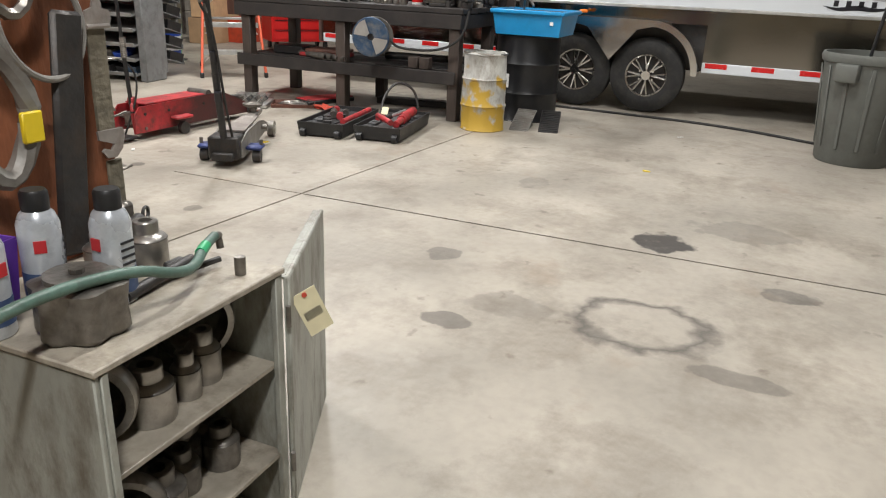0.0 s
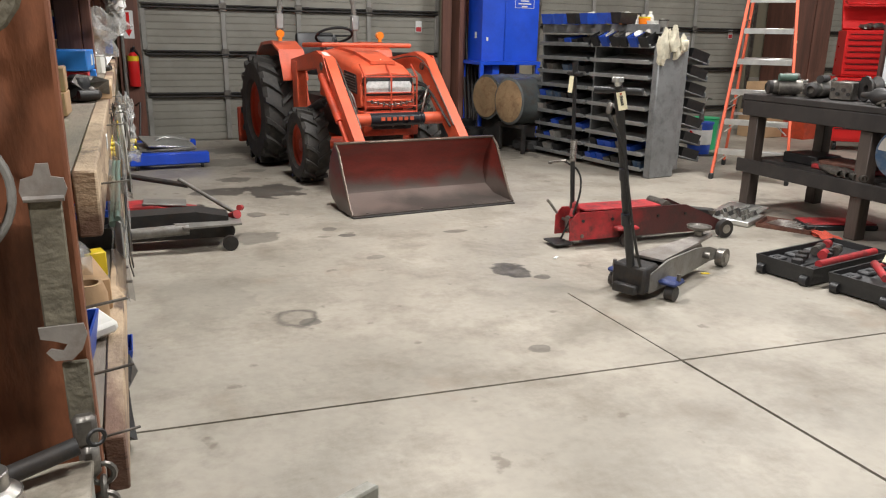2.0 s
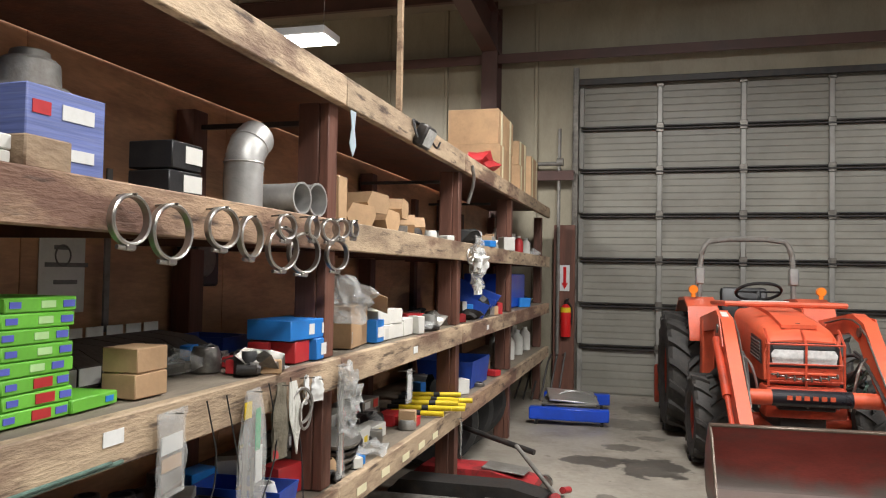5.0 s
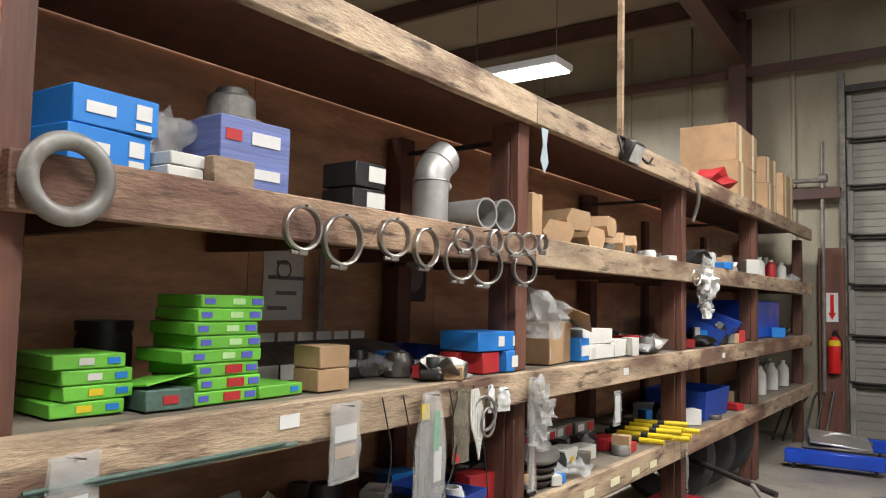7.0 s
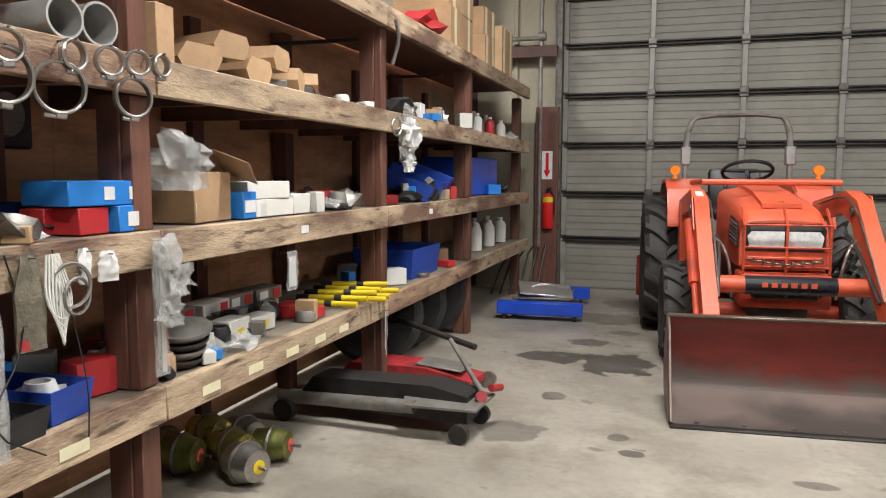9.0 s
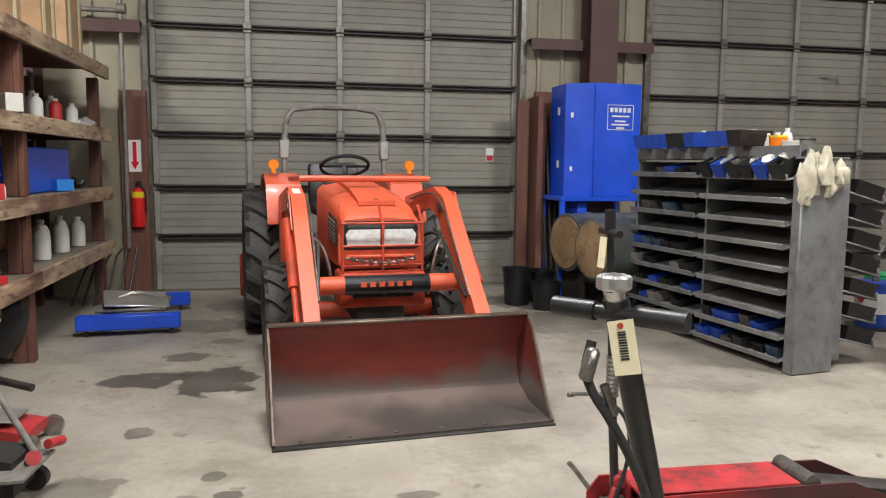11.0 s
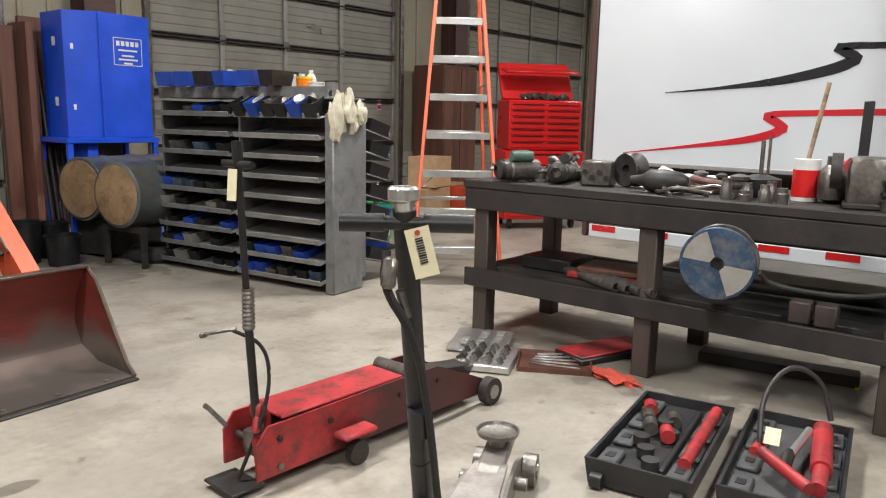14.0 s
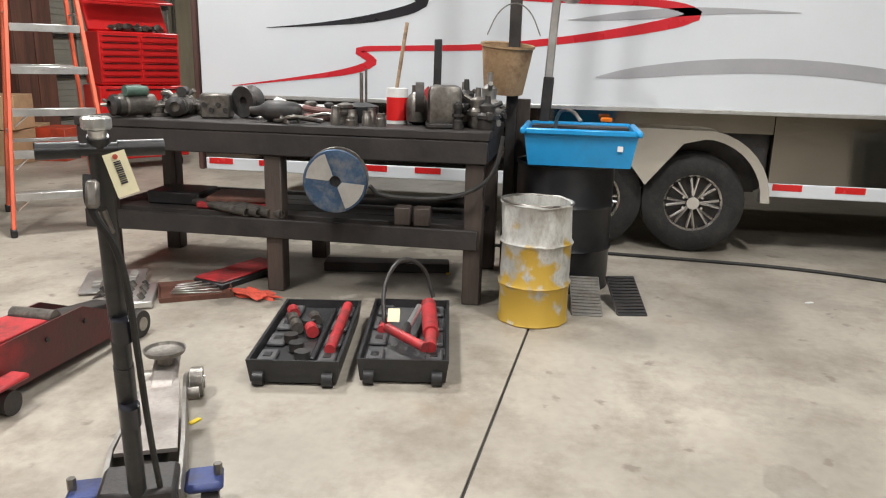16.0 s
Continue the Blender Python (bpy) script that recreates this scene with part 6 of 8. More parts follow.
for k in range(8):
    z = Z2 + k * .035
    ln = .2 if k != 3 else .25
    c = carton("bearing_box", "flat bright green bearing carton in a stack", 2.44, 2.925 + random.uniform(-.012, .012) - (.03 if k == 3 else 0), z, .2, ln, .033, GREENBOX, random.uniform(-3, 3), [(.075, .017, .035, .016, VIOLETCARD), (-.075, .017, .03, .014, VIOLETCARD)] + ([(.015, .017, .055, .022, REDCARD)] if k < 3 else [(.015, .017, .04, .016, PALEGREEN)]), "box", "green bearing boxes")
for k in range(4):
    carton("bearing_box", "flat bright green bearing carton in a stack", 2.4, 2.58 + random.uniform(-.01, .01), Z2 + k * .035, .2, .17, .033, GREENBOX, random.uniform(-4, 4), [(.055, .017, .03, .014, BLUECARD), (-.01, .017, .035, .015, YELLOW if k < 2 else WHITECARD)], "box", "green bearing boxes")
carton("bearing_box", "flat bright green bearing carton lying alone", 2.45, 3.1, Z2, .18, .17, .033, GREENBOX, 4, [(.05, .017, .03, .014, BLUECARD)], "box", "green bearing boxes")
carton("green_tray", "dark green flat carton with torn flap", 2.45, 2.75, Z2, .2, .13, .05, GREENHOSE, -3, [(0, .025, .04, .02, REDCARD)])
one("torn_flap", B().box((2.46, 2.75, Z2 + .065), (.16, .15, .004), 0, (8, -6, 4)), GREENBOX, "bent green carton flap on the tray", "box flap")
jar = thing("dark_jar", "dark blue-grey plastic jar with lid", "jar", pose(2.15, 2.8, Z2))
part("jar_body", B().lathe([(.07, 0), (.075, .01), (.075, .15), (.07, .17), (.06, .17)], Matrix(), 24), DARKSTEEL, jar)
part("lid", B().cyl((0, 0, .171), (0, 0, .2), .076, seg=24), BLACKP, jar)
for k in range(2):
    carton("small_carton", "small plain brown carton", 2.5, 3.3, Z2 + k * .068, .11, .13, .066, CARD, -2 + 3 * k)
pb = thing("divider_bins", "row of dark brown card bins with white fronts", "bins", pose(2.2, 3.6, Z2))
for k in range(8):
    y = -.385 + k * .097
    part("bin_card", B().strip([(-.13, .115), (.02, .1), (.1, .062)], [(-.13, .0), (.02, .0), (.1, 0)], y, y + .092, "x").move(Matrix(((0, 1, 0, 0), (1, 0, 0, 0), (0, 0, 1, 0), (0, 0, 0, 1)))), LEGW, pb)
    part("bin_label", B().box((.103, y + .046, .033), (.004, .088, .05), .001), WHITECARD, pb, "white bin front")
    part("back_label", B().box((-.134, y + .046, .122), (.004, .08, .05), .001), WHITECARD, pb)
one("front_tray", B().span(2.32, 2.36, 3.38, 3.94, Z2, Z2 + .035, .004), BLACKP, "long low black tray before the bins", "tray")
one("blue_open_bin", tub(.12, .1, 0, .09, .005, .012), BLUEBIN, "open blue plastic parts bin on the shelf", "bin", pose(2.2, 4.12, Z2))
carton("blue_kit_box", "bright blue carton with white labels", 2.5, 4.2, Z2 + .085, .19, .3, .075, BLUECARD, -4, [(.1, .037, .04, .04, WHITEP), (0, .037, .04, .04, WHITEP)])
carton("blue_kit_box", "bright blue carton with white labels", 2.52, 4.28, Z2, .17, .13, .083, BLUECARD, 2, [(0, .04, .05, .045, WHITEP)])
carton("red_carton", "small plain red carton", 2.5, 4.14, Z2, .17, .12, .08, REDCARD, 0)
carton("open_carton", "open brown cardboard box with flaps up", 2.42, 4.78, Z2, .26, .3, .19, CARD, 8, [(-.14, .05, .004, .05, WHITEP)])
one("carton_flap", B().box((2.55, 4.95, Z2 + .21), (.16, .18, .004), 0, (-30, 20, 8)), CARD, "raised flap of the open cardboard box", "box flap")
carton("blue_white_carton", "blue and white small carton", 2.54, 5.02, Z2, .06, .1, .11, BLUECARD, 0, [(0, .05, .08, .05, WHITEP)])
for y, z, l, h in ((5.25, 0, .35, .075), (5.2, .077, .32, .075), (5.5, 0, .22, .09), (5.12, 0, .1, .06)):
    carton("white_carton", "plain dusty white carton", 2.48, y, Z2 + z, .16, l, h, WHITECARD, random.uniform(-4, 4), (), "box", "white cartons")
one("crinkled_bag", B().crumple((0, 0, .08), (.1, .1, .1), 3, .5, 3), POLYBAG, "crumpled clear plastic bag on the shelf edge", "bag", pose(2.6, 4.52, Z2 + .13))

# upper shelf
for k, (y, z, h) in enumerate(((2.53, 0, .085), (2.55, .087, .085))):
    carton("blue_bearing_carton", "bright blue bearing carton with white label", 2.45, y, Z3 + z, .26, .21, h, BLUECARD, 6 - 4 * k, [(.065, .052, .04, .035, WHITEP), (-.04, .04, .07, .025, WHITEP), (.065, .018, .04, .015, WHITECARD)], "box", "blue bearing cartons")
for k in range(2):
    carton("white_carton", "thin dusty white carton", 2.5, 2.73, Z3 + k * .034, .18, .1, .032, WHITECARD, 3 * k, (), "box", "white cartons")
one("crumpled_film", B().crumple((0, 0, .06), (.06, .07, .08), 9, .5, 3), POLYBAG, "crumpled clear wrap on the shelf", "bag", pose(2.4, 2.78, Z3 + .07))
one("wood_block", B().box((0, 0, .035), (.08, .13, .07), .004), WOOD, "rough pale wooden block", "block", pose(2.58, 2.85, Z3))
carton("striped_carton", "blue striped filter carton with white labels", 2.45, 2.98, Z3, .2, .23, .2, STRIPECARD, -3, [(.03, .15, .095, .035, WHITEP), (.03, .055, .1, .028, WHITEP), (-.075, .15, .05, .03, REDCARD)])
cap = thing("rubber_boot_cap", "stepped grey rubber cap on the striped box", "cap", pose(2.44, 2.97, Z3 + .202) @ Matrix.Scale(.78, 4))
part("cap_body", B().lathe([(.115, 0), (.115, .012), (.09, .016), (.085, .09), (.075, .1), (.06, .104), (.055, .125), (.045, .13), (.004, .13)], Matrix(), 32), GREYP, cap)
for k in range(2):
    c = carton("black_carton", "black carton with torn white label", 2.46, 3.46, Z3 + k * .085, .15, .14, .08, BLACKP, -5 + 4 * k, [(.03, .045, .08, .05, WHITECARD)], "box", "black cartons")
el = thing("exhaust_elbow", "bare aluminised steel exhaust elbow standing upright", "pipe elbow", pose(2.5, 3.83, Z3) @ Matrix.Scale(.95, 4))
part("elbow_tube", B().tube([(0, 0, .0), (0, 0, .1), (0, 0, .17), (0, .02, .22), (-.0, .06, .26), (0, .085, .275)], .07, 28, smooth=2).torus((0, 0, .17), .07, .003, (0, 0, 0), 28, 5).torus((0, .035, .237), .07, .003, (-40, 0, 0), 28, 5), EXHAUST, el)
part("stub", B().cyl((0, .06, .19), (0, .115, .16), .02), EXHAUST, el)
for k, (y, r) in enumerate(((4.05, .055), (4.18, .06))):
    one("exhaust_tube", B().lathe([(r, 0), (r, .3), (r + .004, .3), (r + .004, .31), (r - .003, .31), (r - .003, 0)], pose(0, 0, r + .002, 0, 90, 0), 28, True), EXHAUST, "short bare steel exhaust pipe lying down", "pipe", pose(2.33, y, Z3, 0, 0, -8), "exhaust pipes")
carton("tall_carton", "tall narrow brown carton", 2.52, 4.5, Z3, .12, .1, .2, CARD, 3)
for k in range(6):
    t = one("card_tray", B().prism([(-.06, 0), (.06, 0), (.085, .05), (.07, .09), (-.05, .1), (-.085, .045)], -.16, .16, "y"), CARD, "torn open brown card sleeve", "carton", pose(2.46, 4.75 + k * .15, Z3 + (.0 if k % 2 else .001) + (.07 if k in (1, 3) else 0), 0, 0, 60 + 12 * k), "card sleeves")
rnd = [OILSTEEL, BLACKP, WHITECARD, GREYP, CARD, DARKSTEEL, STEEL, WHITEP]


def clutter(z, y0, y1, n, x0=2.1, x1=2.58, hmax=.1, mats=rnd, seed=1):
    random.seed(seed)
    for k in range(n):
        y, x = random.uniform(y0, y1), random.uniform(x0, x1)
        mm = random.choice(mats)
        kind = random.random()
        s = random.uniform(.03, .08)
        h = random.uniform(.03, hmax)
        m = pose(x, y, z, 0, 0, random.uniform(0, 180))
        if kind < .3:
            one("small_carton", B().box((0, 0, h / 2), (s * 2, s * 1.3, h), .003), random.choice([CARD, WHITECARD, WHITECARD, REDCARD, BLUECARD, GREYP]), "small dusty parts carton on the shelf", "box", m, "small cartons")
        elif kind < .5:
            r = min(s, .05)
            one("loose_bushing", B().lathe([(r * .6, 0), (r, 0), (r, h * .7), (r * .8, h), (r * .6, h)], Matrix(), 18, True), mm, "loose greasy metal bushing on the shelf", "bushing", m, "loose bushings")
        elif kind < .68:
            one("fitting", B().cyl((-s, 0, .02), (s, 0, .02), .018, seg=10).cyl((s * .2, 0, .02), (s * .2, s, .025), .02, seg=8).cyl((s, 0, .021), (s * 1.3, 0, .021), .02, .012, 6), random.choice([OILSTEEL, DARKSTEEL, STEEL]), "loose steel hose fitting on the shelf", "fitting", m, "loose fittings")
        elif kind < .85:
            one("dark_casting", B().crumple((0, 0, h * .5), (s * 1.2, s, h * .58), k + seed * 3, .4), random.choice([BLACKP, DARKSTEEL, OILSTEEL, RUBBER]), "dark greasy cast part on the shelf", "part", m, "greasy parts")
        else:
            one("parts_bag", B().crumple((0, 0, h * .5), (s, s * 1.2, h * .55), k + seed * 5, .5), random.choice([POLYBAG, WHITEP, POLYBAG]), "small crumpled plastic parts bag", "bag", m, "parts bags")


clutter(Z3, 5.2, 6.3, 30, hmax=.07, seed=2)
clutter(Z3, 6.5, 8.1, 20, hmax=.13, seed=3)
clutter(Z2, 3.7, 4.15, 26, 2.25, 2.6, .09, [BLACKP, DARKSTEEL, OILSTEEL], 4)
clutter(Z2, 5.5, 6.3, 26, seed=5)
clutter(Z2, 6.5, 8.2, 22, hmax=.12, seed=6)
clutter(Z2, 8.4, 10.4, 14, hmax=.12, seed=7)
clutter(Z1, 4.45, 5.7, 60, 2.05, 2.6, .1, seed=8)
clutter(Z1, 6.5, 8.2, 20, hmax=.12, seed=9)
clutter(Z1, 3.2, 4.25, 24, hmax=.12, seed=10)
clutter(Z1, 2.4, 3.0, 8, hmax=.14, seed=12)
clutter(Z2, 4.9, 6.3, 18, 2.0, 2.35, .14, seed=14)
clutter(Z1, 3.3, 4.2, 18, 2.0, 2.35, .15, [BLACKP, DARKSTEEL, OILSTEEL], 15)
clutter(Z2, 6.6, 8.2, 14, 2.3, 2.6, .14, seed=16)
clutter(Z3, 6.6, 8.2, 14, 2.3, 2.6, .12, seed=17)
clutter(Z3, 8.4, 10.3, 8, hmax=.1, seed=13)
for k in range(4):
    one("rubber_diaphragm", B().lathe([(.02, .01), (.06, 0), (.085, .012), (.1, .03), (.1, .04), (.08, .03), (.05, .02), (.02, .022)], Matrix(), 28), (DARKSTEEL, GREYP)[k % 2], "dished grey rubber diaphragm in a stack", "diaphragm", pose(2.5 + .01 * k, 4.6 + .008 * k, Z1 + .034 * k, 4 * k, 6, 0), "diaphragms")
for k in range(10):
    carton("long_parts_box", "long grey and white parts box with red label", 2.22 + .02 * (k % 2), 4.7 + .23 * (k % 5), Z1 + .07 * (k // 5), .12, .22, .065, (GREYP, WHITECARD, GREYP)[k % 3], random.uniform(-5, 5), [(.06, .032, .06, .045, REDCARD), (-.05, .032, .07, .04, WHITEP)], "box", "long parts boxes")
for k in range(9):
    carton("gasket_carton", "small white and red gasket carton in rows", 2.2 + .12 * (k % 3), 4.75 + .2 * (k // 3) + .05 * (k % 3), Z1 + (.0 if k % 2 else .05) * 0, .1, .17, .07 + .02 * (k % 2), (WHITECARD, GREYP, WHITECARD)[k % 3], random.uniform(-6, 6), [(0, .035, .05, .03, (REDCARD, INK, YELLOW)[k % 3])], "box", "gasket cartons")
for k in range(9):
    t = thing("paint_marker", "yellow paint marker with black cap in pile", "marker", pose(2.36 + .03 * (k % 4), 5.86 + .05 * k, Z1 + .022 + .022 * (k % 3), 0, 0, 5 + 4 * (k % 5)), "yellow markers")
    part("barrel", B().cyl((-.02, 0, 0), (.3, 0, 0), .016, seg=10), YELLOW, t)
    part("cap", B().cyl((-.09, 0, 0), (-.02, 0, 0), .017, seg=10), BLACKP, t)
    part("print_band", B().cyl((.12, 0, 0), (.16, 0, 0), .0165, seg=10), INK, t)
for k in range(7):
    bottle("white_jug", "white plastic fluid bottle", pose(2.45 - .1 * (k % 2), 8.6 + k * .24, Z3 if k < 6 else Z3), .05, .2 + .04 * (k % 2), REDCARD if k == 4 else WHITECARD, WHITECARD, "bottles on the shelf")
    bottle("white_jug", "white plastic fluid bottle", pose(2.45 - .08 * (k % 2), 8.55 + k * .25, Z1), .065, .26 + .03 * (k % 2), WHITECARD, WHITECARD, "bottles on the shelf")
for k in range(3):
    one("blue_stack_bin", tub(.2, .12, 0, .12, .006, .02), BLUEBIN, "tilted blue plastic stacking bin", "bin", pose(2.4, 7.3 + k * .2, Z2 + .06 + .03 * k, 0, 22, 10), "blue stacking bins")
one("blue_crate", B().span(2.1, 2.5, 8.55, 9.7, Z2, Z2 + .34, .01), BLUE, "large blue plastic tote", "tote")
one("blue_crate", tub(.22, .3, 0, .2, .008, .02), BLUEBIN, "open dark blue crate on lower shelf", "crate", pose(2.35, 7.3, Z1, 0, 0, 0))
# lower shelf left part
one("blue_parts_bin", tub(.17, .09, 0, .1, .006, .015), BLUEBIN, "open blue plastic parts bin on lower shelf", "bin", pose(2.5, 2.62, .62, 0, 0, 86))
one("blue_parts_bin", tub(.17, .09, 0, .1, .006, .015), BLUEBIN, "open blue plastic parts bin on lower shelf", "bin", pose(2.45, 3.98, .62, 0, 0, 5))
one("black_parts_bin", tub(.16, .09, 0, .08, .006, .012), BLACKP, "open black plastic parts bin on lower shelf", "bin", pose(2.5, 3.78, .62, 0, 0, 3))
bx = carton("torn_carton", "torn open brown carton with wrapped parts", 2.45, 3.15, Z1, .3, .26, .09, CARD, 12)
part("wrapped_part", B().crumple((0, 0, .13), (.12, .1, .07), 6, .5), POLYBAG, bx)
one("yellow_carton", B().box((0, 0, .04), (.08, .06, .08), .003), YELLOW, "small bright yellow carton", "box", pose(2.56, 3.4, Z1, 0, 0, 15))
one("white_envelope", B().box((0, 0, .02), (.24, .16, .035), .01, (4, -8, 0)), WHITECARD, "crumpled white padded envelope", "envelope", pose(2.5, 2.85, Z1, 0, 0, 25))
# top shelf
for y, x, sx, sy, sz, z in ((8.1, 2.36, .45, .75, .3, Z4), (8.1, 2.36, .44, .72, .3, Z4 + .302), (9.05, 2.4, .35, .4, .28, Z4), (9.05, 2.4, .34, .38, .24, Z4 + .282), (9.7, 2.4, .38, .5, .46, Z4)):
    c = carton("shipping_carton", "taped brown shipping carton on the top shelf", x, y, z, sx, sy, sz, CARD, random.uniform(-3, 3), [(-sy * .3, sz / 2, .07, sz, PAPER), (sy * .3, sz / 2, .07, sz, PAPER)], "box", "shipping cartons")
one("red_bag", B().crumple((0, 0, .07), (.12, .25, .08), 7, .4), REDCARD, "crumpled red plastic bag on top shelf", "bag", pose(2.52, 7.3, Z4))
fl = thing("flood_light", "unlit black clamp flood light on shelf edge", "flood light", pose(2.69, 5.3, 2.2))
part("housing", B().box((0, 0, 0), (.06, .16, .12), .012, (0, 25, 0)), DARKSTEEL, fl)
part("glass", B().box((.03, 0, -.014), (.004, .13, .09), 0, (0, 25, 0)), LENS, fl)
part("bracket", B().tube([(-.01, -.1, -.02), (-.03, -.1, .07), (-.03, .1, .07), (-.01, .1, -.02)], .008, 6), DARKSTEEL, fl)
part("cord", B().tube([(0, .08, .02), (.01, .2, -.04), (0, .3, .02)], .006, 6, smooth=2), BLACKP, fl)
# hose clamps hung on nails
for k, (y, R, dz) in enumerate((q0, q1 * .72, q2) for q0, q1, q2 in ((3.0, .085, 0), (3.14, .1, -.01), (3.35, .082, 0), (3.54, .09, -.01), (3.72, .1, -.03), (3.72, .06, .01), (3.9, .1, -.04), (3.94, .06, .02), (4.06, .06, .02), (4.18, .085, -.05), (4.19, .055, .03), (4.28, .05, .03))):
    t = thing("band_clamp", "round steel band clamp hung on a nail", "clamp", pose(2.69 + .012 * (k % 3), y + .02, 1.66 - R + dz, 0, 0, random.uniform(-28, 10)), "band clamps")
    part("band", B().lathe([(R - .009, -.01), (R - .004, -.012), (R, -.008), (R, .008), (R - .004, .012), (R - .009, .01)], pose(0, 0, 0, 0, 90, 0), 40, True), STEEL, t)
    part("bolt", B().cyl((0, R * .2, -R - .006), (0, -R * .6, -R - .002), .006, seg=8).box((0, 0, -R - .002), (.02, .03, .016), .003), STEEL, t)
    part("nail", B().cyl((-.075, 0, R - .006), (.02, 0, R - .002), .003, seg=6), OILSTEEL, t)
one("hung_bearing_ring", B().torus((2.68, 2.4, 1.64), .075, .02, (90, 0, 86), 36, 10), GREYP, "large grey bearing ring hung on shelf edge", "ring")
sh = thing("parts_sheet", "worn printed parts sheet pinned to plywood", "poster", pose(SB + .004, 3.695, 1.325))
part("sheet", B().span(0, .002, -.105, .105, 0, .285), WHITECARD, sh)
for k in range(5):
    part("print_block", B().span(.002, .003, -.08 + .04 * (k % 2), .02 + .05 * (k % 3), .04 + k * .06, .055 + k * .06), GREYP, sh)
part("print_ring", B().torus((.003, 0, .2), .035, .004, (0, 90, 0), 20, 4), GREYP, sh)
spk = thing("wall_speaker", "dark square loudspeaker on the plywood back", "speaker", pose(SB + .04, 4.4, 1.53))
part("cabinet", B().box((.03, 0, 0), (.06, .24, .24), .01), BLACKP, spk)
part("cone", B().lathe([(.08, .0), (.075, .008), (.03, -.0), (.002, .006)], pose(.062, 0, 0, 0, 90, 0), 24), GREYP, spk)
for y, z in ((3.85, 1.75), (5.6, 1.35)):
    one("conduit_strip", B().span(SB + .041, SB + .05, y, y + .03, z - .5, z + .1, .002), GREYP, "thin vertical metal strip on the plywood", "strip")


def hung_bag(y, z, w, h, material, label, rz=0, extra=None, top=1.0, seed=1):
    t = thing("hung_parts_bag", label, "bag", pose(2.672, y, z, 0, 0, rz), "hung parts bags")
    nu, nv = 8, 14
    b = B()
    grids = []
    for side in (1, -1):
        g = []
        for j in range(nv + 1):
            f = j / nv
            ww = w * (top + (1 - top) * min(1, f * 3)) / 2
            row = []
            for i in range(nu + 1):
                u = 2 * i / nu - 1
                d = side * (.003 + .009 * math.sin(math.pi * min(1, f * 1.05)) * (1 - u * u)) + .007 * noise.noise(Vector((u * 1.6 + seed, f * 5, side * 2)))
                row.append(b.bm.verts.new((d, ww * u + .004 * noise.noise(Vector((seed, f * 6, u))), -h * f)))
            g.append(row)
        grids.append(g)
    for g in grids:
        for r0, r1 in zip(g, g[1:]):
            for i in range(nu):
                b.bm.faces.new((r0[i], r0[i + 1], r1[i + 1], r1[i]))
    part("bag_sleeve", b, material, t)
    part("nail", B().cyl((-.06, 0, -.012), (.03, 0, -.008), .002, seg=6), OILSTEEL, t)
    for dy, dz, ew, eh, em in extra or ():
        part("insert_card", B().box((.0, dy, -dz), (.003, ew, eh)), em, t)
    return t


hung_bag(3.23, 1.125, .135, .22, POLYBAG, "clear hung parts bag with white and orange card", 6, [(0, .085, .1, .045, WHITEP), (0, .135, .095, .035, CARD), (0, .18, .1, .05, GREYP)], 1, 2)
hung_bag(3.635, 1.12, .19, .52, POLYBAG, "long clear hung bag with green strip", 4, [(.035, .13, .032, .13, GREENTAPE), (.045, .24, .045, .11, WHITEP), (-.035, .06, .045, .05, YELLOW), (-.05, .3, .03, .4, GREYP), (.0, .36, .02, .3, OILSTEEL), (-.06, .16, .05, .01, GOLDZ)], .45, 3)
hung_bag(3.81, 1.115, .085, .25, TEXTILE, "dusty grey hung parts bag with red end", -6, [(0, .225, .075, .045, REDP)], .5, 4)
hung_bag(4.0, 1.115, .07, .1, WHITEP, "small bent white paper hung on edge", 20, None, .6, 5)
hung_bag(4.09, 1.1, .06, .09, WHITEP, "small bent white paper hung on edge", -20, None, .6, 6)
hung_bag(4.315, 1.12, .06, .45, POLYBAG, "long narrow clear bag of rods", 0, [(.01, .26, .02, .36, WHITECARD), (-.012, .25, .012, .36, ALU), (.022, .3, .006, .25, LADDER)], 1, 7)
hung_bag(5.18, .995, .085, .17, POLYBAG, "clear hung packet with white card", 0, [(0, .09, .06, .13, WHITEP)], 1, 8)
hung_bag(6.25, .56, .1, .27, POLYBAG, "long pale paper tag hung on shelf edge", 20, [(0, .13, .07, .2, WHITECARD)], .7, 9)
hung_bag(2.45, 1.1, .12, .24, POLYBAG, "clear hung parts bag", 12, [(0, .12, .07, .07, WHITEP)], 1, 10)
for k, (dz, s) in enumerate(((0, .07), (-.1, .085), (-.2, .06), (-.28, .05))):
    one("crinkled_bag", B().crumple((0, 0, 0), (s * .6, s, s), 40 + k, .6, 3), WHITEP if k % 2 else POLYBAG, "crinkled clear bag hung down the post", "bag", pose(2.7, 6.55 + .03 * (k % 2), 1.66 + dz), "bags on the post")
for k in range(3):
    one("crinkled_bag", B().crumple((0, 0, 0), (.03, .05, .05), 60 + k, .7, 3), POLYBAG, "small crinkled clear bag on the post", "bag", pose(2.7, 4.33 + .05 * (k % 2), 1.06 - .09 * k), "bags on the post")
for k, y in enumerate((3.4, 3.5, 3.75, 3.9)):
    one("hung_wire", B().tube([(2.66, y, 1.12), (2.68, y + .05, .9), (2.67, y + .1 * (1 if k % 2 else -1), .7), (2.68, y + .08, .58)], .0025, 5, smooth=2), BLACKP, "thin black wire hanging from shelf edge", "wire", None, "hung wires")
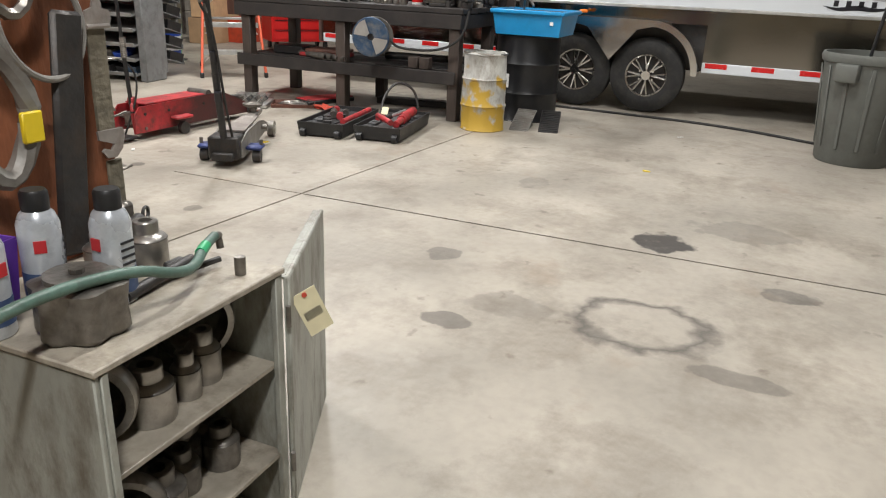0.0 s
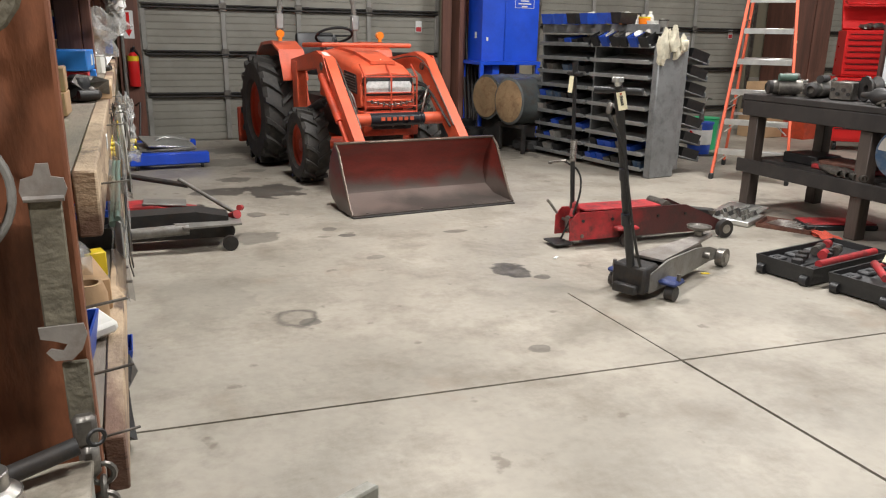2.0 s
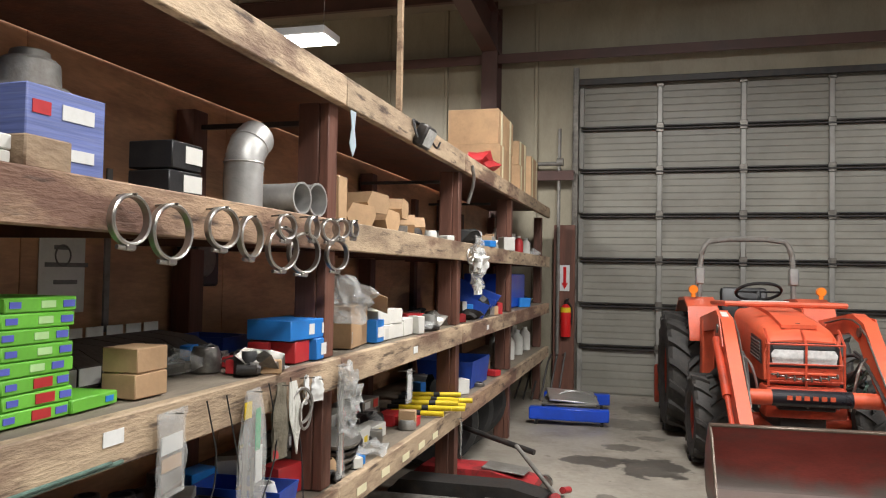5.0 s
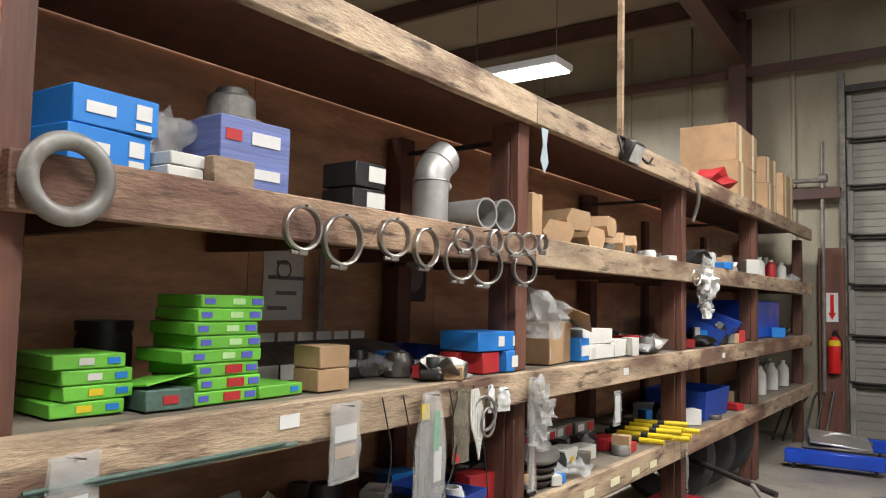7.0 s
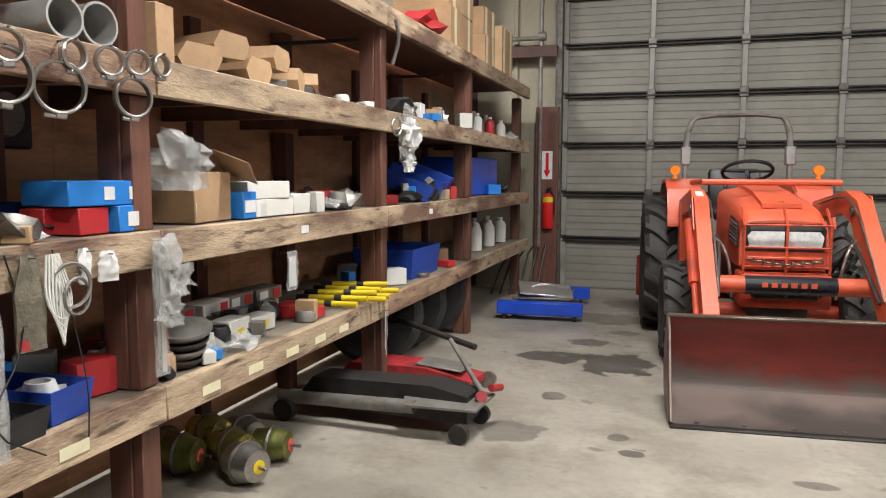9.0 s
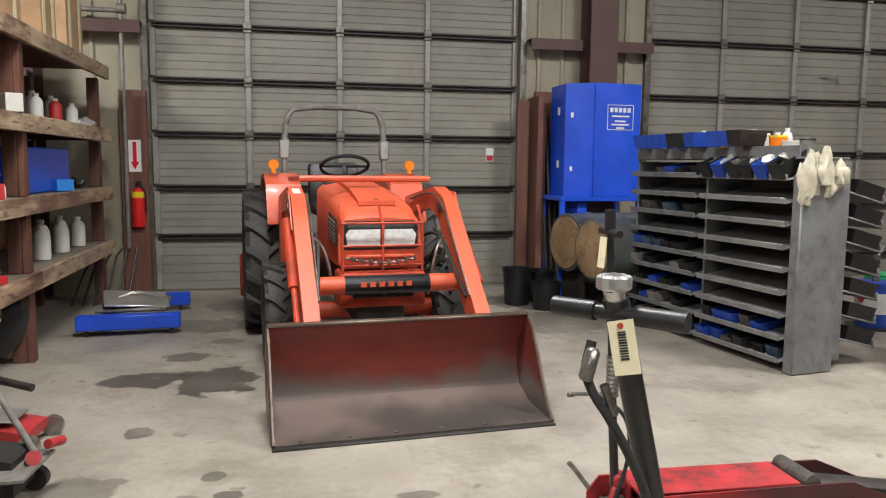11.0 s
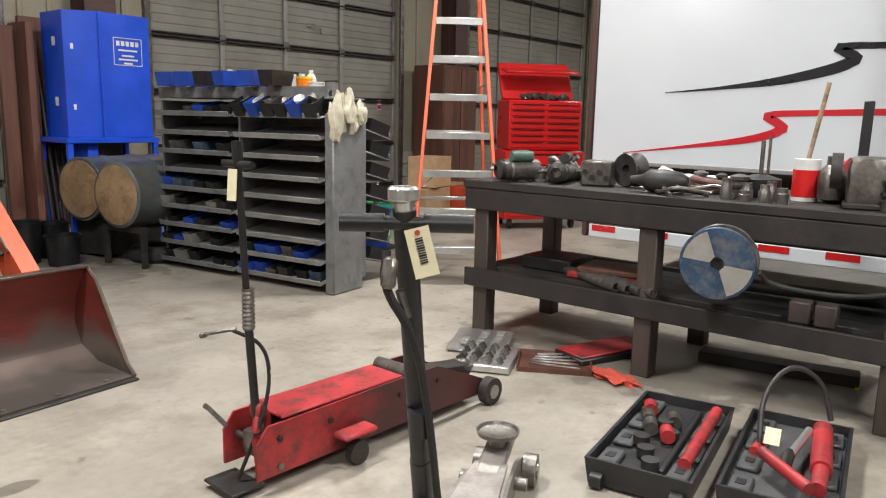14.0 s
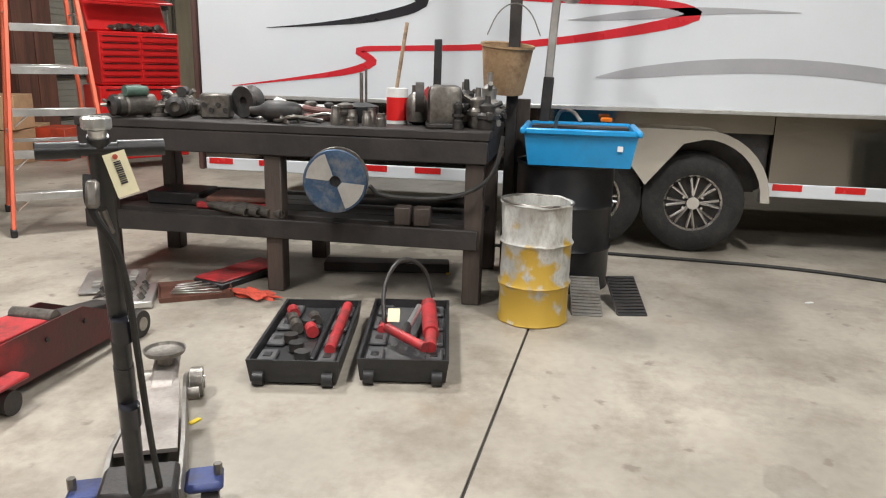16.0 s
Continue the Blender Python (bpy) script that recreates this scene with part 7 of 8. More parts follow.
one("hung_wire_coil", B().torus((2.69, 3.93, 1.02), .06, .006, (90, 0, 80), 24, 5).torus((2.7, 3.94, .99), .05, .005, (90, 0, 95), 24, 5), GREYP, "small coil of grey wire on a nail", "coil")
b = B()
for k in range(5):
    b.tube([(2.68, 3.86 + .01 * k, 1.11), (2.69, 3.84 + .012 * k, .98 - .015 * k), (2.69, 3.9, .92 - .02 * k), (2.69, 3.94 - .01 * k, .98), (2.68, 3.9 - .006 * k, 1.11)], .0035, 5, smooth=2)
one("string_hank", b, WHITECARD, "hank of thin off-white string hung on a nail", "string")
one("blue_paper_fish", B().prism([(-.03, 0), (.03, 0), (.015, -.07), (.035, -.14), (0, -.19), (-.035, -.14), (-.015, -.07)], 2.652, 2.655, "x").move(pose(0, 4.42, 2.15)), mat("pale_blue_paper", (.38, .46, .5), .7, 0, .1, 12, .02), "pale blue paper cut-out on the post", "paper")
one("hook_pull", B().tube([(2.66, 6.4, 1.95), (2.7, 6.42, 2.1), (2.69, 6.38, 2.2)], .012, 8, smooth=2), STEEL, "curved steel hook hung on the post", "hook")

# ---- on the floor beside the shelving ----
pjk = thing("transmission_jack", "black and red low pallet jack pushed under shelf", "floor jack", pose(3.27, 5.98, 0, 0, 0, 176))
part("main_beam", B().prism([(0, .06), (0, .2), (.2, .24), (.9, .22), (1.0, .1), (.9, .06)], -.1, .1, "y"), DARKSTEEL, pjk)
part("side_tube", B().cyl((.25, .19, .15), (1.05, .19, .12), .036), GREYP, pjk, "scraped grey steel side tube")
part("front_plate", B().prism([(-.08, -.12), (.28, -.2), (.4, 0), (.28, .24), (-.08, .2)], .16, .172, "z"), GREYP, pjk, "grey steel foot plate")
for s in (-.14, .2):
    part("caster", B().cyl((0, s, .05), (0, s + .04, .05), .05), DARKSTEEL, pjk)
    part("rear_wheel", B().cyl((1.0, s, .06), (1.0, s + .05, .06), .06), DARKSTEEL, pjk)
part("red_link", B().cyl((-.06, .05, .2), (.02, -.14, .12), .03).cyl((-.08, -.05, .22), (-.1, -.15, .2), .02), REDP, pjk)
part("pump_handle", B().cyl((-.05, 0, .2), (.3, -.45, .36), .014), GREYP, pjk)
rj2 = thing("red_floor_jack", "red floor jack lying under the shelving", "floor jack", pose(3.22, 6.62, 0, 0, 0, 176))
part("frame", B().prism([(0.1, .05), (0.1, .1), (.4, .16), (.9, .15), (1.0, .06)], -.13, .13, "y"), REDP, rj2)
part("handle", B().cyl((.15, -.1, .26), (.85, -.35, .36), .02), DARKSTEEL, rj2, "dark steel handle")
part("cover", B().box((.32, 0, .16), (.3, .2, .012), .004, (0, -4, 0)), GREYP, rj2)
for s in (-.15, .15):
    part("wheel", B().cyl((.08, s - .02, .05), (.08, s + .02, .05), .05), STEEL, rj2)
for k, (x, y, r) in enumerate(((2.52, 5.02, .085), (2.36, 5.16, .085), (2.2, 5.02, .085), (2.3, 5.36, .08), (2.14, 5.3, .085), (2.5, 5.28, .075), (2.05, 5.1, .08))):
    t = thing("yellow_zinc_chamber", "yellow zinc brake chamber with clamp band", "brake chamber", pose(x, y, r + .011, 90, 0, 70 + 12 * (k % 3)), "brake chambers")
    part("can", B().lathe([(.02, -.09), (r * .85, -.08), (r * .95, -.03), (r, -.02), (r, .02), (r * .95, .03), (r * .8, .08), (.02, .09)], Matrix(), 28), (STEEL, GOLDZ, OLIVEZ)[k % 3], t)
    part("clamp_band", B().torus((0, 0, 0), r, .01, seg=28, s2=6), OILSTEEL, t)
    part("push_rod", B().cyl((0, 0, .09), (0, 0, .14), .009, seg=8), STEEL, t)
    part("label", B().cyl((0, 0, .081), (0, 0, .0835 + .008), .03, seg=16), (YELLOW, WHITEP, RAG)[k % 3], t)
one("black_sack", B().crumple((0, 0, .14), (.28, .45, .16), 11, .35, 3), BLACKP, "black plastic sack under the shelf", "sack", pose(2.35, 3.7, 0))
one("blue_tray", tub(.14, .1, 0, .06, .005, .01), BLUEBIN, "low blue tray under the shelf", "tray", pose(2.5, 4.2, 0))
for k in range(3):
    one("old_tyre", B().lathe([(.18, -.09), (.3, -.1), (.34, -.06), (.34, .06), (.3, .1), (.18, .09), (.2, 0)], Matrix(), 32, True), RUBBER, "old black tyre under the shelving", "tyre", pose(2.25, 7.1 + .55 * k, .35, 80, 0, 10 + 5 * k), "old tyres")
dl = thing("engine_dolly", "royal blue wheeled drip pan dolly with trays", "dolly", pose(3.03, 9.55, 0, 0, 0, 4))
part("front_beam", B().box((-.0, -.5, .11), (.78, .1, .12), .01), BLUE, dl)
part("rear_beam", B().box((.05, .5, .11), (.72, .1, .12), .01), BLUE, dl)
part("side_beam", B().box((-.2, 0, .1), (.1, .9, .08), .01), BLUE, dl)
part("tray", B().box((.0, -.1, .18), (.55, .6, .03), .01), GREYP, dl)
part("loose_plate", B().box((.02, -.2, .24), (.5, .4, .02), .005, (8, 5, 10)).tube([(-.2, -.3, .22), (0, -.1, .3), (.25, -.25, .26)], .012, 6, smooth=2), ALU, dl)
for x in (-.32, .32):
    for y in (-.5, .5):
        part("caster", B().cyl((x - .015, y, .03), (x + .015, y, .03), .03), BLACKP, dl)
fe = thing("fire_extinguisher", "red fire extinguisher on the wall", "fire extinguisher", pose(2.82, 10.88, .72))
part("cylinder", B().lathe([(.06, 0), (.065, .01), (.065, .32), (.05, .37), (.025, .4), (.02, .4)], Matrix(), 24), REDBOX, fe)
part("valve", B().cyl((0, 0, .4), (0, 0, .45), .02).box((.02, -.02, .46), (.03, .12, .02), .004), DARKSTEEL, fe)
part("label_band", B().lathe([(.0655, .3), (.0655, .36), (.06, .36), (.06, .3)], Matrix(), 24, True), YELLOW, fe)
part("hose", B().tube([(.03, 0, .43), (.08, -.02, .35), (.075, -.02, .15)], .01, 6, smooth=2), BLACKP, fe)
sg = thing("extinguisher_sign", "red and white arrow sign on the wall", "sign", pose(2.8, 10.9, 1.28))
part("plate", B().span(-.06, .06, -.003, .0, 0, .32), WHITEP, sg)
part("arrow", B().prism([(-.04, .1), (0, .02), (.04, .1), (.018, .1), (.018, .3), (-.018, .3), (-.018, .1)], -.006, -.0035, "y"), LAMPRED, sg)
struct("wall_board", B().span(2.66, 2.92, 10.905, 10.99, 0, 2.1, .005), STAINED, "dark brown board beside the overhead door", "board")
struct("wall_conduit", B().tube([(2.72, 10.86, .5), (2.72, 10.86, 2.6), (2.72, 10.9, 3.3)], .02, 8).cyl((2.2, 10.86, 2.86), (2.72, 10.86, 2.86), .025).cyl((2.69, 10.86, 2.88), (2.77, 10.86, 2.88), .05), GREYP, "grey steel conduit with fittings", "conduit")
random.seed(31)
for k in range(6):
    one("scrap_bar", B().tube([(2.3 + .1 * k, 10.3, .02), (2.35 + .1 * k, 10.6, .3 + .05 * k), (2.45 + .07 * k, 10.8, .5)], .012, 6), DARKSTEEL, "bent dark steel bar in the corner", "bar", None, "scrap bars")

# ---- on and around the workbench ----
BZ = .964
for k, (x, y) in enumerate(((7.6, 5.5), (7.75, 5.62), (7.72, 5.28))):
    t = thing("starter_motor", "greasy dark starter motor on the bench", "starter motor", pose(x, y, BZ, 0, 0, 150 + 25 * k) @ Matrix.Scale(.95, 4), "starter motors")
    part("barrel", B().lathe([(.05, -.14), (.065, -.13), (.065, .05), (.055, .06), (.06, .07), (.05, .12), (.02, .13)], pose(0, 0, .07, 0, 90, 0), 24), OILSTEEL, t)
    part("solenoid", B().cyl((-.08, .03, .155), (.06, .03, .155), .03, seg=18), (GREENHOSE, OILSTEEL, DARKSTEEL)[k], t)
    part("nose", B().lathe([(.055, 0), (.06, .03), (.03, .05), (.032, .015), (.01, .01)], pose(.1, 0, .07, 0, 90, 0), 20), DARKSTEEL, t)
vb = thing("valve_block", "grey cast hydraulic valve block", "valve block", pose(7.75, 5.05, BZ, 0, 0, 15))
part("block", B().box((0, 0, .07), (.16, .17, .14), .01), OILSTEEL, vb)
for q in range(4):
    part("port", B().cyl((-.09, -.06 + .04 * q, .05 + .03 * (q % 2)), (-.07, -.06 + .04 * q, .05 + .03 * (q % 2)), .014, seg=10), DARKSTEEL, vb)
one("steel_pulley", B().lathe([(.03, -.04), (.09, -.05), (.095, -.04), (.06, 0), (.095, .04), (.09, .05), (.03, .04)], Matrix(), 28, True), DARKSTEEL, "dark steel pulley standing on the bench", "pulley", pose(7.8, 4.88, BZ + .095, 90, 0, 70))
one("gear_motor", B().lathe([(.03, -.13), (.05, -.1), (.06, -.02), (.06, .06), (.03, .1), (.02, .16)], pose(0, 0, .061, 0, 90, 0), 20), DARKSTEEL, "dark oily motor lying on the bench", "motor", pose(7.62, 4.62, BZ, 0, 0, 100))
one("white_rag", B().crumple((0, 0, .05), (.08, .09, .06), 15, .4), WHITECARD, "crumpled white rag on the bench", "rag", pose(7.85, 4.72, BZ))
one("hose_coil", B().torus((0, 0, .02), .13, .018, (0, 0, 0), 32, 8).torus((.03, .03, .05), .12, .018, (6, 4, 0), 32, 8).tube([(.13, 0, .02), (.1, .3, .02), (-.05, .4, .02)], .018, 8, smooth=2), mat("dull_red_hose", (.16, .07, .06), .6, 0, .2, 9, .2, .5), "coil of dull red rubber hose", "hose", pose(7.9, 4.42, BZ))
one("tin_tray", tub(.12, .18, 0, .07, .005, .02), ALU, "bright metal tray on the bench", "tray", pose(8.05, 4.55, BZ, 0, 0, 5))
for k, (x, y, h) in enumerate(((7.6, 4.08, .1), (7.66, 4.0, .08), (7.56, 3.98, .05), (7.6, 3.9, .08), (7.6, 3.82, .07), (7.7, 3.9, .09))):
    one("bench_socket", B().lathe([(.028, 0), (.028, h * .6), (.022, h * .7), (.022, h), (.012, h), (.012, h * .6), (.002, h * .6)], Matrix(), 20), OILSTEEL, "upright steel socket on the bench", "socket", pose(x, y + .2, BZ), "bench sockets")
hp = thing("hub_puller", "black hub puller with centre screw", "puller", pose(7.85, 4.2, BZ))
part("puller_body", B().lathe([(.09, 0), (.1, .05), (.1, .09), (.04, .11), (.02, .11)], Matrix(), 24), BLACKP, hp)
part("screw", B().cyl((0, 0, .11), (0, 0, .28), .011, seg=10), OILSTEEL, hp)
cn = thing("red_white_can", "red and white round can", "can", pose(7.82, 3.98, BZ))
part("can_body", B().cyl((0, 0, 0), (0, 0, .2), .06, seg=28), WHITEP, cn)
part("red_band", B().lathe([(.0612, .02), (.0612, .15), (.059, .15), (.059, .02)], Matrix(), 28, True), LAMPRED, cn)
bg = thing("bench_grinder", "dark grey grinder and motors crowded together", "grinder", pose(7.68, 3.68, BZ, 0, 0, 12) @ Matrix.Scale(1.15, 4))
part("motor", B().box((0, 0, .1), (.14, .16, .2), .03), OILSTEEL, bg)
part("base", B().box((0, 0, .012), (.16, .18, .024), .006), DARKSTEEL, bg)
part("wheel_guard", B().cyl((0, .1, .14), (0, .14, .14), .07, seg=24), DARKSTEEL, bg)
one("air_filter_bowl", B().lathe([(.02, 0), (.06, .02), (.065, .12), (.05, .16), (.03, .18), (.03, .22)], Matrix(), 22), OILSTEEL, "grey alternator housing on the bench", "housing", pose(7.8, 3.86, BZ))
one("red_regulator", B().crumple((0, 0, .1), (.05, .06, .12), 23, .3), REDP, "dull red pump body on the bench", "pump", pose(7.95, 3.84, BZ))
one("black_upright_file", B().box((0, 0, .24), (.02, .045, .48), .004, (0, 3, 0)), BLACKP, "tall black tool standing on the bench", "tool", pose(8.0, 3.78, BZ))
one("broom_stick", B().cyl((0, 0, 0), (.05, -.08, .58), .012, seg=10), WOOD, "brown wooden stick leaning on the bench", "stick", pose(8.2, 4.1, BZ))
one("steel_rod", B().cyl((0, 0, 0), (0, 0, .3), .008, seg=8), OILSTEEL, "thin upright steel rod on the bench", "rod", pose(8.1, 4.24, BZ))
def casting(seed, size):
    rng = random.Random(seed)
    b = B()
    r, h = size * rng.uniform(.5, .75), size * rng.uniform(.8, 1.5)
    if rng.random() < .5:
        m = pose(0, 0, r + .004, 0, 90, rng.uniform(0, 180))
        b.lathe([(r * .5, -h * .6), (r * .9, -h * .5), (r, -h * .3), (r * .85, -h * .25), (r * .85, h * .2), (r, h * .25), (r, h * .4), (r * .4, h * .5), (r * .3, h * .8)], m, 18)
        top = 2 * r
    else:
        b.lathe([(r, 0), (r, h * .18), (r * .7, h * .22), (r * .75, h * .6), (r * .95, h * .65), (r * .95, h * .75), (r * .4, h * .82), (r * .35, h)], Matrix(), 18)
        top = h * .75
    for k in range(rng.randint(4, 7)):
        a, q = rng.uniform(0, 6.28), rng.uniform(.012, .026)
        p = Vector((r * .85 * math.cos(a), r * .85 * math.sin(a), rng.uniform(.02, top)))
        if k % 2:
            b.cyl(p, p + Vector((math.cos(a), math.sin(a), rng.uniform(-.2, .9))) * rng.uniform(.03, .07), q * .7, seg=8)
        else:
            b.box(p, (q * 2, q * 1.6, q * 1.8), .004, (0, 0, math.degrees(a)))
    for k in range(6):
        a = k * 1.047
        b.cyl((r * .8 * math.cos(a), r * .8 * math.sin(a), top * .5), (r * .8 * math.cos(a), r * .8 * math.sin(a), top * .5 + .02), .007, seg=6)
    return b


random.seed(44)
for k in range(34):
    y = random.choice([random.uniform(3.42, 3.66), random.uniform(3.75, 3.95), random.uniform(5.0, 5.72), random.uniform(5.2, 5.72)])
    one("greasy_part", casting(100 + k, random.uniform(.06, .1)), random.choice([DARKSTEEL, OILSTEEL, OILSTEEL, GREYP, BLACKP]), "greasy dark machine casting on the bench", "part", pose(random.uniform(7.6 if y > 5 else 7.8, 8.2), y, BZ, 0, 0, 30 * k), "bench parts")
for k, (x, y, h) in enumerate(((7.72, 3.5, .22), (7.82, 3.58, .26), (7.92, 3.46, .3), (8.02, 3.62, .24), (7.66, 3.44, .18))):
    one("pump_unit", B().lathe([(.05, 0), (.055, .02), (.05, h * .3), (.062, h * .32), (.062, h * .42), (.04, h * .5), (.045, h * .7), (.018, h * .78), (.014, h)], Matrix(), 20).box((.05, 0, h * .4), (.05, .04, .05), .008).cyl((0, 0, h * .6), (.0, .08, h * .8), .014, seg=8), (OILSTEEL, DARKSTEEL, GREYP)[k % 3], "upright greasy pump unit crowding the bench end", "pump", pose(x, y, BZ, 0, 0, 50 * k), "pump units")
for k in range(5):
    one("bent_pipe", B().tube([(0, 0, .012), (.1, .03, .014), (.16, .12, .05), (.13, .22, .03), (.02, .26, .012)], .01, 7, smooth=2), (OILSTEEL, STEEL, RUBBER)[k % 3], "bent steel line lying on the bench", "pipe", pose(7.6 + .1 * (k % 3), 4.25 + .13 * k, BZ, 0, 0, 65 * k), "bent lines")
rl = thing("hose_reel", "blue and silver steel hose spool on bench front", "hose reel", pose(7.33, 4.2, .69, 0, -90, 12))
part("outer_disc", B().lathe([(.03, .0), (.165, .0), (.17, .006), (.165, .012), (.03, .012)], Matrix(), 40, True), REELBLUE, rl, "scratched dark blue disc")
for a0 in (20, 200):
    part("silver_sector", B().prism([(.035 * math.cos(radians(a0)), .035 * math.sin(radians(a0)))] + [(.155 * math.cos(radians(a0 + q * 8)), .155 * math.sin(radians(a0 + q * 8))) for q in range(9)] + [(.035 * math.cos(radians(a0 + 64)), .035 * math.sin(radians(a0 + 64)))], .0125, .0145, "z"), ALU, rl, "bare silver sector")
part("inner_disc", B().lathe([(.03, -.13), (.165, -.13), (.17, -.124), (.165, -.118), (.03, -.118)], Matrix(), 40, True), OILSTEEL, rl)
part("core", B().cyl((0, 0, -.118), (0, 0, 0), .1, seg=28), BLACKP, rl)
part("axle", B().cyl((0, 0, -.22), (0, 0, .0), .02, seg=12), DARKSTEEL, rl)
one("reel_hose", B().tube([(7.36, 4.02, .67), (7.4, 3.98, .61), (7.42, 3.7, .6), (7.42, 3.5, .64), (7.43, 3.36, .75), (7.45, 3.33, .95)], .011, 8, smooth=3), RUBBER, "black hose running along the bench front", "hose")
for k, (x, y, s, mt) in enumerate(((7.85, 5.35, (.28, .34, .08), BLACKP), (7.8, 4.95, (.3, .45, .04), REDP), (7.8, 4.92, (.28, .4, .035), STAINED))):
    one("tool_case", B().box((0, 0, s[2] / 2), s, .01), mt, "flat dirty tool case on the bench shelf", "case", pose(x, y, .431 + (.041 if k == 2 else 0), 0, 0, 4 * k), "tool cases")
for k in range(4):
    one("pipe_offcut", B().lathe([(.02, 0), (.025, 0), (.025, .5), (.02, .5)], pose(0, 0, .026, 0, 90, 0), 16, True), OILSTEEL, "steel pipe offcut on the bench shelf", "pipe", pose(7.5, 4.78 - k * .07, .431, 0, 0, 62), "pipe offcuts")
for k in range(2):
    one("wood_offcut", B().box((0, 0, .05), (.1, .09, .1), .006), LEGW, "short dirty timber block on shelf", "block", pose(7.56, 3.88 - k * .11, .431, 0, 0, 4), "timber blocks")
one("driveshaft", B().cyl((8.0, 4.4, .47), (8.05, 3.5, .48), .035, seg=14), DARKSTEEL, "dark pipe lying on the bench shelf", "pipe")
one("plank_offcut", B().box((8.1, 4.1, .03), (.14, .8, .06), .006, (0, 0, 10)), BENCHW, "dark plank under the bench", "plank")


DKGREY = mat("dusty_grey_moulded_plastic", (0.06, 0.06, 0.062), 0.5, 0, 0.2, 10, 0.08, 0.4, (0.13, 0.12, 0.105))


def molded_case(x, y, rz, lid):
    t = thing("hydraulic_kit_case", "open black moulded case of red hydraulic tools", "tool case", pose(x, y, 0, 0, 0, rz) @ Matrix.Scale(1.1, 4), "hydraulic kit cases")
    part("shell", tub(.37, .175, .012, .105, .012, .012), BLACKP, t)
    part("insert", B().span(-.35, .35, -.16, .16, .03, .07), DKGREY if lid else BLACKP, t)
    for s in (-.13, .13):
        part("wheel", B().cyl((-.36, s - .02, .03), (-.36, s + .02, .03), .03, seg=16), BLACKP, t)
    for k in range(8):
        px, py = -.27 + (k % 4) * .18, -.115 + (k // 4) * .23
        part("moulded_pocket", B().box((px, py, .079), (.12, .07, .018), .006), DKGREY, t)
        part("pocket_slot", B().box((px, py, .0895), (.04, .03, .003), .001), BLACKP, t)
    return t


c1 = molded_case(6.67, 4.12, 9, False)
part("red_pipe", B().cyl((-.24, -.12, .1), (.3, -.12, .1), .022), REDP, c1)
for k, (x, y) in enumerate(((.1, .08), (.2, .1), (.02, .05), (-.02, -.02), (.12, -.01))):
    part("red_adapter", B().cyl((x - .03, y, .1), (x + .03, y + .02, .1), .026, seg=14), REDP if k % 2 else OILSTEEL, c1)
for k in range(5):
    part("dark_adapter", B().cyl((-.28 + .09 * k, .04 * (k % 3) - .02, .077), (-.28 + .09 * k, .04 * (k % 3) - .02, .11), .03, seg=14), DARKSTEEL, c1)
part("pipe_groove", B().box((.0, -.06, .08), (.6, .02, .02), .004), BLACKP, c1)
c2 = molded_case(6.78, 3.68, 9, True)
part("red_ram", B().cyl((-.12, -.1, .12), (.22, -.08, .13), .034).cyl((-.25, -.1, .11), (-.12, -.1, .12), .025), REDP, c2, "red hydraulic hand pump")
part("red_handle", B().cyl((-.3, -.08, .13), (-.12, .08, .14), .02), REDP, c2)
part("pump_rod", B().cyl((-.1, .0, .13), (.16, -.04, .14), .014), ALU, c2)
part("grip", B().cyl((-.18, .0, .13), (-.06, .0, .13), .018), BLACKP, c2)
part("pump_hose", B().tube([(.0, .1, .1), (.12, .12, .25), (.25, .05, .35), (.33, -.06, .28), (.3, -.1, .14)], .01, 8, smooth=3), DARKSTEEL, c2, "arched black hydraulic hose")
part("paper_tag", B().box((-.02, .06, .16), (.06, .05, .004), 0, (0, -50, 0)), PAPER, c2, "cream auction tag")
part("coupler", B().cyl((-.04, .11, .1), (.06, .1, .1), .018), REDP, c2)
sk = thing("socket_set_case", "open silver socket set case on the floor", "socket set", pose(7.12, 5.42, 0, 0, 0, 25))
part("tray", B().box((-.02, -.08, .025), (.36, .3, .04), .006), ALU, sk)
part("lid", B().box((.28, .02, .03), (.36, .34, .012), .006, (0, -5, 0)), ALU, sk)
random.seed(3)
for k in range(16):
    part("socket", B().cyl((-.15 + .08 * (k % 4), -.18 + .07 * (k // 4), .045), (-.15 + .08 * (k % 4), -.16 + .07 * (k // 4), .075), random.uniform(.012, .03), seg=12), random.choice([DARKSTEEL, STEEL, OILSTEEL]), sk)
for k in range(10):
    part("moulded_rib", B().box((.18 + .07 * (k % 4), -.08 + .09 * (k // 4), .045), (.05, .05, .012), .003, (0, -5, 0)), DOORRIB, sk)
